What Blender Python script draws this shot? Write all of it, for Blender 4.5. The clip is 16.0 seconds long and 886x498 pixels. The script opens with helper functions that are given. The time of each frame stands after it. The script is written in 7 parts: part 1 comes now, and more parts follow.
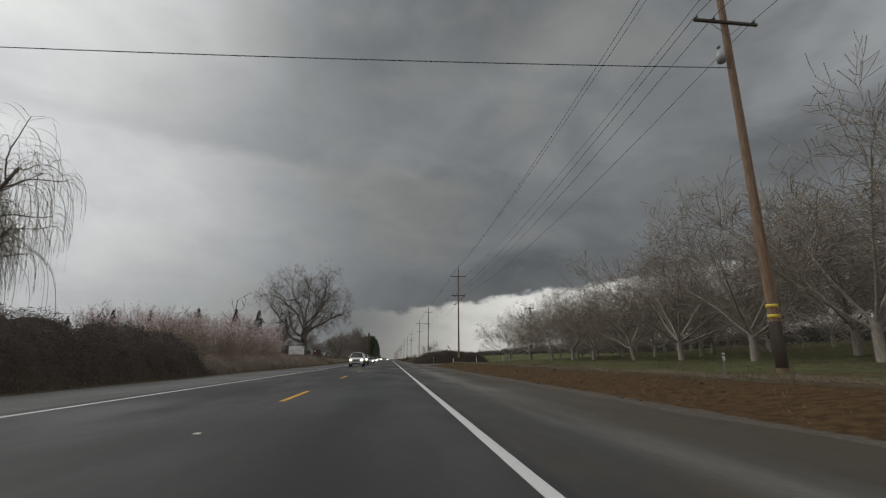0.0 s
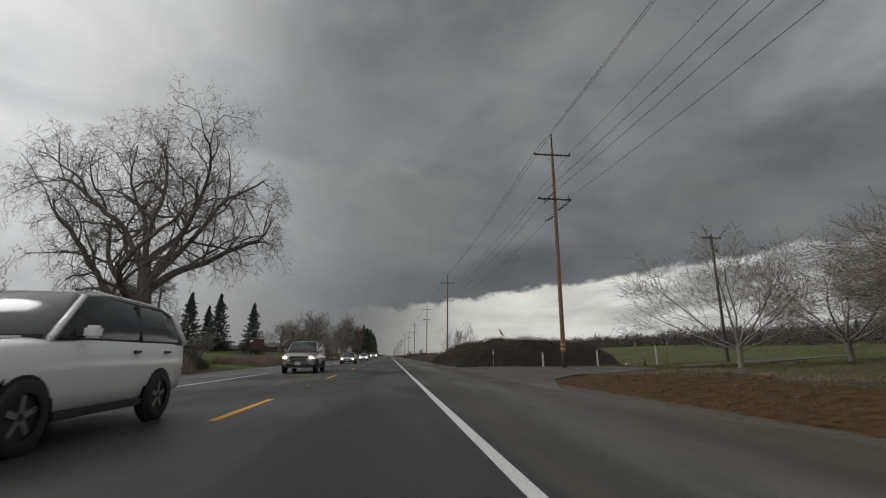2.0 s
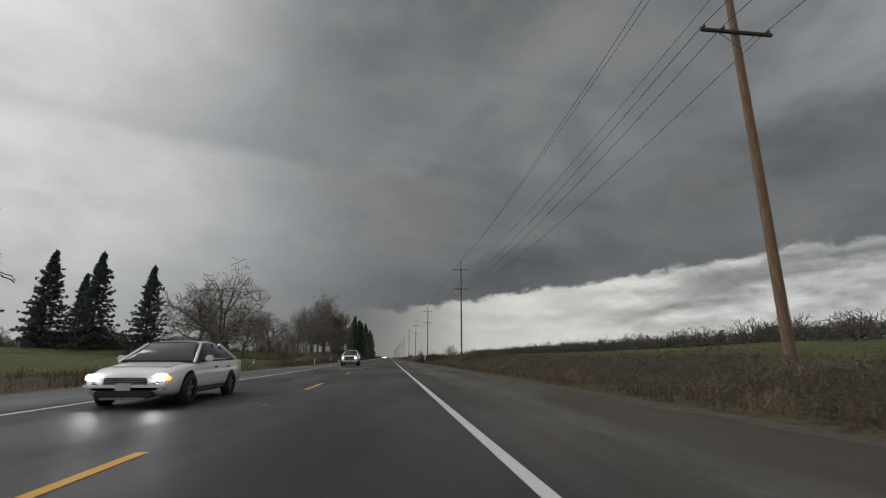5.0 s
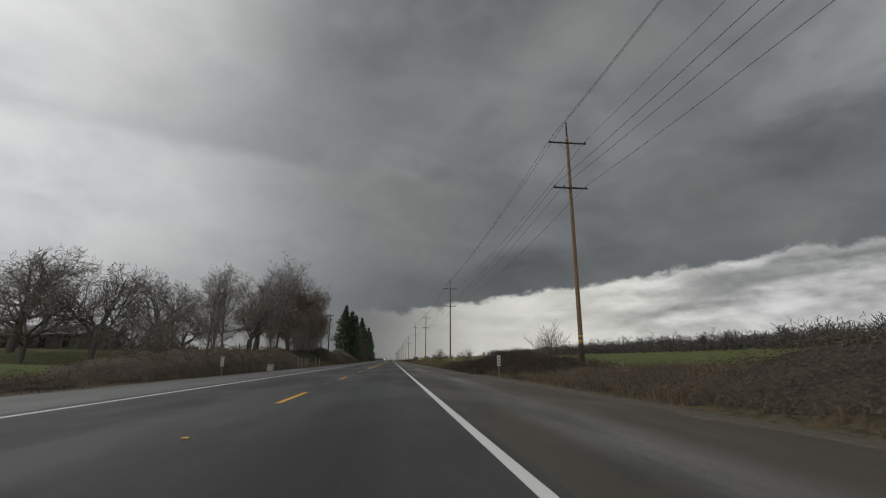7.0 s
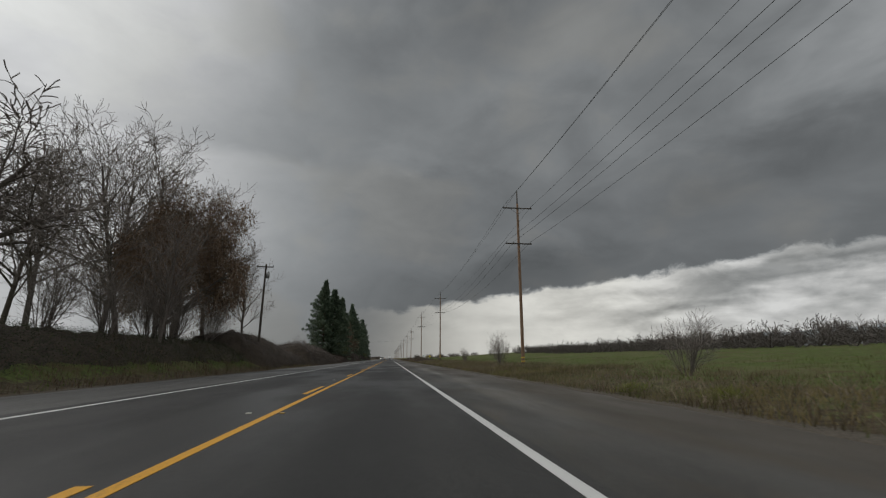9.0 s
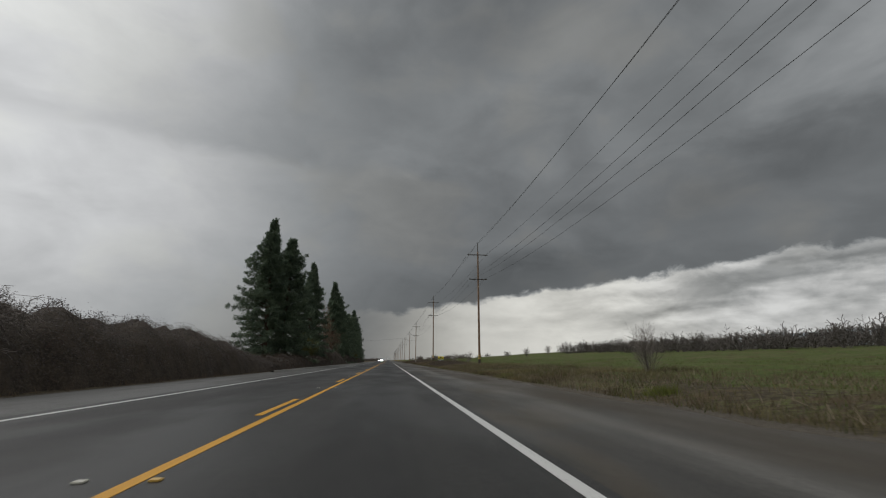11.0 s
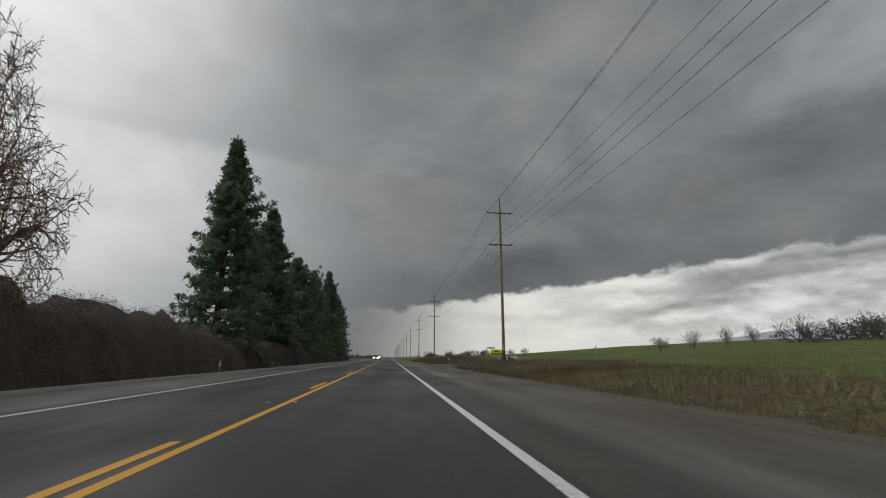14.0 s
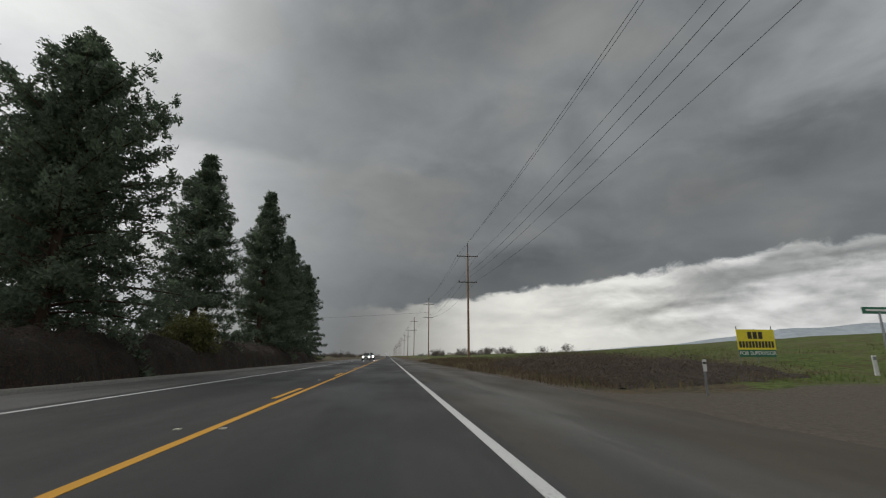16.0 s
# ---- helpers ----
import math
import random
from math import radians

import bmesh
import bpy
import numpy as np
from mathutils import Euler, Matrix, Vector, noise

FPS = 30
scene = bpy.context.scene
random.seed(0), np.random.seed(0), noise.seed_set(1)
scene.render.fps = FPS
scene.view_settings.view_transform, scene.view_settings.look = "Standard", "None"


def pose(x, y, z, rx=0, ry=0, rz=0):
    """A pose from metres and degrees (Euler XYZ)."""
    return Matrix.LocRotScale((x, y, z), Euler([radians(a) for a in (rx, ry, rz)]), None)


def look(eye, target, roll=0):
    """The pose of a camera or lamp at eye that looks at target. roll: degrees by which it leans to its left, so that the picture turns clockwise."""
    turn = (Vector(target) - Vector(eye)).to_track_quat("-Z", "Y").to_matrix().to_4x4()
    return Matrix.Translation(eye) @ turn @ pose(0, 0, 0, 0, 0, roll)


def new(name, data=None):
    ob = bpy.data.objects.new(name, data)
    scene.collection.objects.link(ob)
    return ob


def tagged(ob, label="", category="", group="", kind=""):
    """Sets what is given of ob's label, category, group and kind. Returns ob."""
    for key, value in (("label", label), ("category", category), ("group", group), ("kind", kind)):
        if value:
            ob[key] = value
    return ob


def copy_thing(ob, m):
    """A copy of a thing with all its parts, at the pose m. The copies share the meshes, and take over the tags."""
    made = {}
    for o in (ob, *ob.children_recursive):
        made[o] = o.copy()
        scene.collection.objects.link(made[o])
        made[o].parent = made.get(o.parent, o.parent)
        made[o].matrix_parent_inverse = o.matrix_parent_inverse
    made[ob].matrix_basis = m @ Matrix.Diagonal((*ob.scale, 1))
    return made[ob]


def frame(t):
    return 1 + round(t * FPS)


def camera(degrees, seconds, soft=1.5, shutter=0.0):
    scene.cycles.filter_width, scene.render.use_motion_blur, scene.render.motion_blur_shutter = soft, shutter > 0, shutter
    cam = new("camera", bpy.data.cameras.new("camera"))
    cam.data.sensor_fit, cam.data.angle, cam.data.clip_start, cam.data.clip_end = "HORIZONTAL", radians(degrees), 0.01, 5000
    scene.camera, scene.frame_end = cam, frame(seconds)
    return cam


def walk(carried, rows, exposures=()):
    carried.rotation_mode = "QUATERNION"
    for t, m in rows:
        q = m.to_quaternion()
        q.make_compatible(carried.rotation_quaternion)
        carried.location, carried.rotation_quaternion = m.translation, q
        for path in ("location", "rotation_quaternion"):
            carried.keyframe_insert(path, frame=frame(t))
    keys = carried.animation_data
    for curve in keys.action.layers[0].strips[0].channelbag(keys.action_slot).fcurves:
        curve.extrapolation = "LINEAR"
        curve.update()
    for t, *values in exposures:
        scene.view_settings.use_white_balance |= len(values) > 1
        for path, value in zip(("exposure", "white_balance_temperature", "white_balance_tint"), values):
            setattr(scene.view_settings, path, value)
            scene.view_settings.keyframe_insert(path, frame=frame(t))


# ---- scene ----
# camera: a dash camera driven along the highway, looking a little right and up
cam = camera(88.9, 16.0, soft=1.15, shutter=0.05)
EYE = 1.03
ROWS = [
    (0.0, -1.276, 0.0, 103.70, -6.43), (0.5, -1.237, 14.94, 103.52, -6.68), (1.0, -1.188, 29.90, 103.52, -6.65),
    (1.5, -1.191, 44.86, 103.34, -6.68), (2.0, -1.127, 59.81, 103.28, -6.57), (2.5, -1.091, 74.75, 103.50, -6.71),
    (3.0, -1.014, 89.70, 103.42, -6.67), (3.5, -0.952, 104.66, 103.09, -6.44), (4.0, -1.061, 119.62, 103.55, -6.42),
    (4.2, -1.113, 125.60, 103.56, -6.48), (6.3, -1.293, 188.33, 103.43, -6.61), (6.5, -1.284, 194.31, 103.47, -6.58),
    (7.0, -1.232, 209.26, 103.77, -6.32), (7.5, -1.254, 224.21, 103.50, -6.53), (8.0, -1.364, 239.16, 103.50, -6.48),
    (8.5, -1.478, 254.12, 103.52, -6.50), (9.0, -1.593, 269.07, 103.61, -6.54), (9.2, -1.624, 275.05, 103.64, -6.58),
    (11.3, -1.614, 337.90, 103.85, -6.70), (11.5, -1.560, 343.90, 103.86, -6.73), (12.0, -1.500, 358.90, 103.67, -6.60),
    (12.5, -1.446, 373.83, 103.38, -6.31), (13.0, -1.452, 388.61, 103.34, -6.56), (13.5, -1.451, 403.41, 103.32, -6.56),
    (14.0, -1.448, 418.21, 103.48, -6.57), (14.5, -1.382, 433.03, 103.36, -6.68), (15.0, -1.339, 447.81, 103.45, -6.62),
    (15.5, -1.275, 462.60, 103.58, -6.58), (16.0, -1.271, 477.35, 103.34, -6.76)]
walk(cam, [(t, pose(x, y, EYE, tilt, 0, turn)) for t, x, y, tilt, turn in ROWS], exposures=((0.0, -0.06), (2.5, -0.08), (4.2, -0.16), (9.2, -0.14), (11.3, -0.14), (13.0, 0.0), (16.0, 0.08)))

# ---------------------------------------------------------------- light
world = bpy.data.worlds.new("storm_sky")
scene.world = world
world.use_nodes = True


class Nodes:
    """Short hand for building node trees."""

    def __init__(self, tree):
        self.tree = tree
        tree.nodes.clear()

    def add(self, kind, **props):
        node = self.tree.nodes.new(kind)
        for key, value in props.items():
            if key == "operation":
                node.operation = value
            elif key == "blend_type":
                node.blend_type = value
            elif key == "data_type":
                node.data_type = value
        return node

    def link(self, a, b):
        self.tree.links.new(a, b)

    def put(self, socket, value):
        if isinstance(value, bpy.types.NodeSocket):
            self.link(value, socket)
        else:
            socket.default_value = value

    def math(self, op, a, b=0.0, c=0.0):
        node = self.add("ShaderNodeMath", operation=op)
        self.put(node.inputs[0], a)
        self.put(node.inputs[1], b)
        self.put(node.inputs[2], c)
        return node.outputs[0]

    def step(self, v, lo, hi, a=0.0, b=1.0):
        node = self.add("ShaderNodeMapRange")
        node.interpolation_type = "SMOOTHSTEP"
        for i, x in enumerate((v, lo, hi, a, b)):
            self.put(node.inputs[i], x)
        return node.outputs[0]

    def noise(self, vec, scale, detail=4.0, rough=0.55, warp=0.0):
        node = self.add("ShaderNodeTexNoise")
        self.put(node.inputs["Vector"], vec)
        node.inputs["Scale"].default_value = scale
        node.inputs["Detail"].default_value = detail
        node.inputs["Roughness"].default_value = rough
        node.inputs["Distortion"].default_value = warp
        return node.outputs["Fac"]

    def mix(self, fac, a, b, blend="MIX"):
        node = self.add("ShaderNodeMix", data_type="RGBA", blend_type=blend)
        self.put(node.inputs[0], fac)
        for sock, value in ((node.inputs[6], a), (node.inputs[7], b)):
            self.put(sock, (*value, 1) if isinstance(value, tuple) and len(value) == 3 else value)
        return node.outputs[2]

    def lerp(self, fac, a, b):
        node = self.add("ShaderNodeMix", data_type="FLOAT")
        self.put(node.inputs[0], fac)
        self.put(node.inputs[2], a)
        self.put(node.inputs[3], b)
        return node.outputs[0]

    def stretch(self, vec, sx, sy, sz):
        node = self.add("ShaderNodeMapping")
        self.put(node.inputs["Vector"], vec)
        node.inputs["Scale"].default_value = (sx, sy, sz)
        return node.outputs[0]


SUN_AZ, SUN_EL = -70.0, 42.0      # degrees left of the road's heading, and up


def build_sky():
    n = Nodes(world.node_tree)
    d = n.add("ShaderNodeTexCoord").outputs["Generated"]
    sep = n.add("ShaderNodeSeparateXYZ")
    n.link(d, sep.inputs[0])
    x, y, z = sep.outputs
    flat = n.math("SQRT", n.math("ADD", n.math("MULTIPLY", x, x), n.math("MULTIPLY", y, y)))
    deg = 180 / math.pi
    az = n.math("MULTIPLY", n.math("ARCTAN2", x, y), deg)
    el = n.math("MULTIPLY", n.math("ARCTAN2", z, flat), deg)
    # clouds: broad billows, finer rags, and flat streaks towards the horizon
    broad = n.noise(n.stretch(d, 1, 1, 1.5), 3.0, 3.0, 0.45, 0.5)
    fine = n.noise(n.stretch(d, 1, 1, 1.9), 6.3, 4.0, 0.5, 0.4)
    rag = n.noise(n.stretch(d, 1, 1, 1.5), 17.0, 6.0, 0.62, 0.3)
    streak = n.noise(n.stretch(d, 1, 1, 4.2), 4.6, 4.0, 0.45, 0.15)
    b0 = n.math("SUBTRACT", broad, 0.5)
    f0 = n.math("SUBTRACT", fine, 0.5)
    r0 = n.math("SUBTRACT", rag, 0.5)
    azw = n.math("ADD", az, n.math("ADD", n.math("MULTIPLY", b0, 14.0), n.math("MULTIPLY", f0, 9.0)))
    elw = n.math("ADD", el, n.math("ADD", n.math("MULTIPLY", f0, 6.0), n.math("MULTIPLY", r0, 1.6)))

    def slope(v, points):
        """A broken line through (position, value) pairs, level beyond its ends."""
        total = points[0][1]
        for (p0, v0), (p1, v1) in zip(points, points[1:]):
            total = n.math("ADD", total, n.math("MULTIPLY", n.math("SUBTRACT", n.math("MINIMUM", n.math("MAXIMUM", v, p0), p1), p0), (v1 - v0) / (p1 - p0)))
        return total

    def billow(a0, e0, wide, high, lean=0.0):
        """A soft cloud body round one direction."""
        da = n.math("DIVIDE", n.math("SUBTRACT", azw, a0), wide)
        de = n.math("DIVIDE", n.math("SUBTRACT", n.math("SUBTRACT", elw, e0), n.math("MULTIPLY", n.math("SUBTRACT", azw, a0), lean)), high)
        return n.math("EXPONENT", n.math("MULTIPLY", n.math("ADD", n.math("MULTIPLY", da, da), n.math("MULTIPLY", de, de)), -1.0))

    # the pale rain curtain on the left, under the storm's shelf, and the shelf above it
    curtain = slope(azw, ((-46, 0.74), (-33, 0.68), (-22, 0.51), (-13, 0.345), (-5, 0.240), (3, 0.205), (14, 0.192), (55, 0.190)))
    curtain = n.math("MULTIPLY", curtain, n.step(el, 1.0, 17.0, 0.68, 1.0))
    upper = slope(azw, ((-46, 0.86), (-37, 0.78), (-28, 0.60), (-20, 0.44), (-12, 0.300), (-4, 0.230), (10, 0.212), (40, 0.208), (58, 0.235)))
    dark_lip = n.math("MULTIPLY", n.step(el, 35.0, 23.0), n.step(az, 2.0, -22.0))
    upper = n.math("MULTIPLY", upper, n.math("SUBTRACT", 1.0, n.math("MULTIPLY", dark_lip, 0.20)))
    shelf = n.step(n.math("ADD", elw, n.math("MULTIPLY", n.math("MAXIMUM", n.math("SUBTRACT", -24.0, az), 0.0), 0.05)), 22.2, 24.3)
    above = n.lerp(shelf, curtain, upper)
    # the storm's own bodies and relief
    relief = n.math("ADD", 1.0, n.math("ADD", n.math("MULTIPLY", b0, 0.45), n.math("ADD", n.math("MULTIPLY", f0, 0.68), n.math("MULTIPLY", r0, 0.14))))
    for a0, e0, wide, high, lean, lift in ((-7, 37, 9, 5, 0.1, -0.16), (13, 41, 9, 4.5, 0.15, -0.20), (13, 32, 11, 2.6, 0.28, 0.16), (1, 26, 7, 2.6, 0.05, 0.12), (36, 17, 9, 3.0, 0.15, -0.17),
                                           (46, 21, 9, 4.0, 0.1, -0.16), (22, 11, 12, 2.0, 0.12, -0.15), (28, 22, 3.5, 6, 0.2, 0.13), (57, 32, 10, 8, 0.0, 0.62), (26, 36, 6, 4, 0.3, 0.12), (-24, 36, 5, 3, -0.3, 0.10), (13, 9.5, 9, 3.2, 0.1, -0.20)):
        relief = n.math("ADD", relief, n.math("MULTIPLY", billow(a0, e0, wide, high, lean), lift))
    above = n.math("MULTIPLY", above, relief)
    # behind and overhead to the rear the unseen sky is brightened for ground light
    rear = n.math("MAXIMUM", n.step(az, 75.0, 140.0), n.step(y, 0.1, -0.7))
    above = n.lerp(rear, above, n.math("MULTIPLY", relief, 0.62))
    # the cloud base: it climbs to the right, with open sky under it
    base = slope(az, ((-6, 5.8), (7, 6.5), (14.6, 7.8), (25, 8.9), (31, 9.5), (37, 10.3), (46, 11.0), (70, 11.2)))
    base = n.math("ADD", base, n.math("ADD", n.math("MULTIPLY", f0, 3.4), n.math("MULTIPLY", r0, 2.6)))
    under = n.math("MULTIPLY", n.step(n.math("SUBTRACT", base, el), -0.30, 0.50), n.step(az, -10.0, 6.0))
    open_sky = slope(az, ((-6, 0.22), (4, 0.38), (11, 0.62), (18, 0.70), (27, 0.66), (36, 0.60), (60, 0.58)))
    # a grey middle layer with bright rims in the gap on the right
    layer = n.step(n.math("ADD", streak, n.math("MULTIPLY", r0, 0.16)), 0.64, 0.42)
    layer = n.math("MULTIPLY", layer, n.step(n.math("SUBTRACT", base, el), 0.35, 1.8))
    layer = n.math("MULTIPLY", layer, n.math("MULTIPLY", n.step(az, 22.0, 40.0, 0.10, 0.50), n.step(elw, 1.8, 5.2, 0.15, 1.0)))
    open_sky = n.math("MULTIPLY", open_sky, n.math("SUBTRACT", 1.0, layer))
    # heaped clouds in the gap, lit from above
    shifted = n.add("ShaderNodeVectorMath", operation="ADD")
    n.link(d, shifted.inputs[0])
    shifted.inputs[1].default_value = (0.0, 0.0, 0.016)
    heap = n.math("SUBTRACT", n.noise(n.stretch(d, 1, 1, 2.7), 8.5, 5.0, 0.52, 0.35), n.noise(n.stretch(shifted.outputs[0], 1, 1, 2.7), 8.5, 5.0, 0.52, 0.35))
    heap = n.math("MULTIPLY", n.math("MULTIPLY", heap, n.step(az, 10.0, 34.0, 0.30, 1.45)), n.step(el, 0.8, 3.5))
    open_sky = n.math("MULTIPLY", open_sky, n.math("ADD", 1.0, n.math("MAXIMUM", n.math("MINIMUM", heap, 0.18), -0.30)))
    veil = n.math("MULTIPLY", n.step(n.math("SUBTRACT", base, el), 3.4, 0.8), n.step(azw, 41.0, 50.0, 0.0, 0.42))
    open_sky = n.math("MULTIPLY", open_sky, n.math("SUBTRACT", 1.0, veil))
    open_sky = n.math("MULTIPLY", open_sky, n.math("ADD", 1.0, n.math("ADD", n.math("MULTIPLY", r0, 0.16), n.math("MULTIPLY", n.math("SUBTRACT", streak, 0.5), 0.20))))
    value = n.lerp(under, above, open_sky)
    # below the horizon: dull ground tone
    value = n.lerp(n.step(el, 0.0, -3.0), value, 0.12)
    tint = n.mix(n.step(value, 0.13, 0.6), (0.945, 1.0, 1.030), (0.985, 1.0, 1.012))
    tint = n.mix(n.step(n.math("ADD", broad, n.math("MULTIPLY", f0, 0.6)), 0.48, 0.66, 0.0, 0.75), tint, (0.985, 1.0, 0.975))
    tint = n.mix(n.math("MULTIPLY", under, n.step(az, 45.0, 20.0, 0.35, 1.0)), tint, (1.0, 0.990, 0.925))
    colour = n.mix(1.0, tint, n.mix(1.0, (1, 1, 1), value, "MULTIPLY"), "MULTIPLY")
    clouds = n.add("ShaderNodeBackground")
    n.link(colour, clouds.inputs[0])
    clouds.inputs[1].default_value = 1.0
    air = n.add("ShaderNodeTexSky")
    air.sky_type = "NISHITA"
    air.sun_disc = False
    air.sun_elevation = radians(SUN_EL)
    air.sun_rotation = radians(SUN_AZ)
    clear = n.add("ShaderNodeBackground")
    n.link(air.outputs[0], clear.inputs[0])
    clear.inputs[1].default_value = 0.05
    cover = n.add("ShaderNodeMixShader")
    cover.inputs[0].default_value = 0.97
    n.link(clear.outputs[0], cover.inputs[1])
    n.link(clouds.outputs[0], cover.inputs[2])
    out = n.add("ShaderNodeOutputWorld")
    n.link(cover.outputs[0], out.inputs[0])


build_sky()

sun_data = bpy.data.lights.new("sun", "SUN")
sun_data.energy = 0.9
sun_data.angle = radians(25)
sun_data.color = (1.0, 0.975, 0.94)
sun = new("sun", sun_data)
s_az, s_el = radians(SUN_AZ), radians(SUN_EL)
sun.matrix_world = look((math.sin(s_az) * math.cos(s_el) * 50, math.cos(s_az) * math.cos(s_el) * 50, math.sin(s_el) * 50), (0, 0, 0))


# ---------------------------------------------------------------- materials
def material(name, colours, rough=0.8, metal=0.0, fine=30.0, coarse=1.5, bump=0.25, spec=0.3, each=0.0, squash=(1, 1, 1), dist=0.02):
    """A surface of two or three colours, mixed by grain and by stains, with relief."""
    m = bpy.data.materials.new(name)
    m.use_nodes = True
    n = Nodes(m.node_tree)
    co = n.stretch(n.add("ShaderNodeTexCoord").outputs["Object"], *squash)
    grain = n.noise(co, fine, 5.0, 0.6)
    stain = n.noise(co, coarse, 4.0, 0.55, 0.3)
    col = n.mix(n.step(stain, 0.36, 0.66), colours[0], colours[1])
    if len(colours) > 2:
        col = n.mix(n.step(grain, 0.42, 0.70), col, colours[2])
    else:
        col = n.mix(n.step(grain, 0.3, 0.7, 0.0, 0.35), col, tuple(c * 0.6 for c in colours[0]))
    if each:
        info = n.add("ShaderNodeObjectInfo").outputs["Random"]
        col = n.mix(1.0, col, n.mix(info, (1 - each, 1 - each, 1 - each), (1 + each, 1 + each, 1 + each)), "MULTIPLY")
    shader = n.add("ShaderNodeBsdfPrincipled")
    n.link(col, shader.inputs["Base Color"])
    n.link(n.math("MULTIPLY_ADD", grain, 0.3, rough - 0.15), shader.inputs["Roughness"])
    shader.inputs["Metallic"].default_value = metal
    shader.inputs["Specular IOR Level"].default_value = spec
    if bump:
        rel = n.add("ShaderNodeBump")
        rel.inputs["Strength"].default_value = bump
        rel.inputs["Distance"].default_value = dist
        n.link(grain, rel.inputs["Height"])
        n.link(rel.outputs[0], shader.inputs["Normal"])
    out = n.add("ShaderNodeOutputMaterial")
    n.link(shader.outputs[0], out.inputs[0])
    return m


def leafy(name, dark, light, through_light=0.25, rough=0.6, patches=()):
    """Small leaves and blossoms: colour varies leaf by leaf, some light passes through."""
    m = bpy.data.materials.new(name)
    m.use_nodes = True
    n = Nodes(m.node_tree)
    isle = n.add("ShaderNodeNewGeometry").outputs["Random Per Island"]
    clump = n.noise(n.add("ShaderNodeTexCoord").outputs["Object"], 0.7, 3.0)
    col = n.mix(n.math("MULTIPLY", n.math("ADD", isle, n.step(clump, 0.35, 0.65)), 0.5), dark, light)
    for tone, scale, lo, hi, most in patches:
        spot = n.noise(n.add("ShaderNodeTexCoord").outputs["Object"], scale, 4.0, 0.6, 0.5)
        col = n.mix(n.step(n.math("ADD", spot, n.math("MULTIPLY", n.math("SUBTRACT", isle, 0.5), 0.10)), lo, hi, 0.0, most), col, tone)
    shader = n.add("ShaderNodeBsdfPrincipled")
    n.link(col, shader.inputs["Base Color"])
    shader.inputs["Roughness"].default_value = rough
    shader.inputs["Specular IOR Level"].default_value = 0.25
    glow = n.add("ShaderNodeBsdfTranslucent")
    n.link(col, glow.inputs[0])
    mixed = n.add("ShaderNodeMixShader")
    mixed.inputs[0].default_value = through_light
    n.link(shader.outputs[0], mixed.inputs[1])
    n.link(glow.outputs[0], mixed.inputs[2])
    out = n.add("ShaderNodeOutputMaterial")
    n.link(mixed.outputs[0], out.inputs[0])
    return m


def plain(name, colour, rough=0.5, metal=0.0, emit=0.0, spec=0.5, coat=0.0, grime=0.25):
    m = bpy.data.materials.new(name)
    m.use_nodes = True
    n = Nodes(m.node_tree)
    shader = n.add("ShaderNodeBsdfPrincipled")
    dust = n.noise(n.add("ShaderNodeTexCoord").outputs["Object"], 6.0, 5.0)
    col = n.mix(n.step(dust, 0.4, 0.75, 0.0, grime), colour, tuple(c * 0.55 for c in colour))
    n.link(col, shader.inputs["Base Color"])
    n.link(n.math("MULTIPLY_ADD", dust, 0.2, max(rough - 0.1, 0.02)), shader.inputs["Roughness"])
    shader.inputs["Metallic"].default_value = metal
    shader.inputs["Specular IOR Level"].default_value = spec
    shader.inputs["Coat Weight"].default_value = coat
    if emit:
        shader.inputs["Emission Color"].default_value = (*colour, 1)
        shader.inputs["Emission Strength"].default_value = emit
    out = n.add("ShaderNodeOutputMaterial")
    n.link(shader.outputs[0], out.inputs[0])
    return m


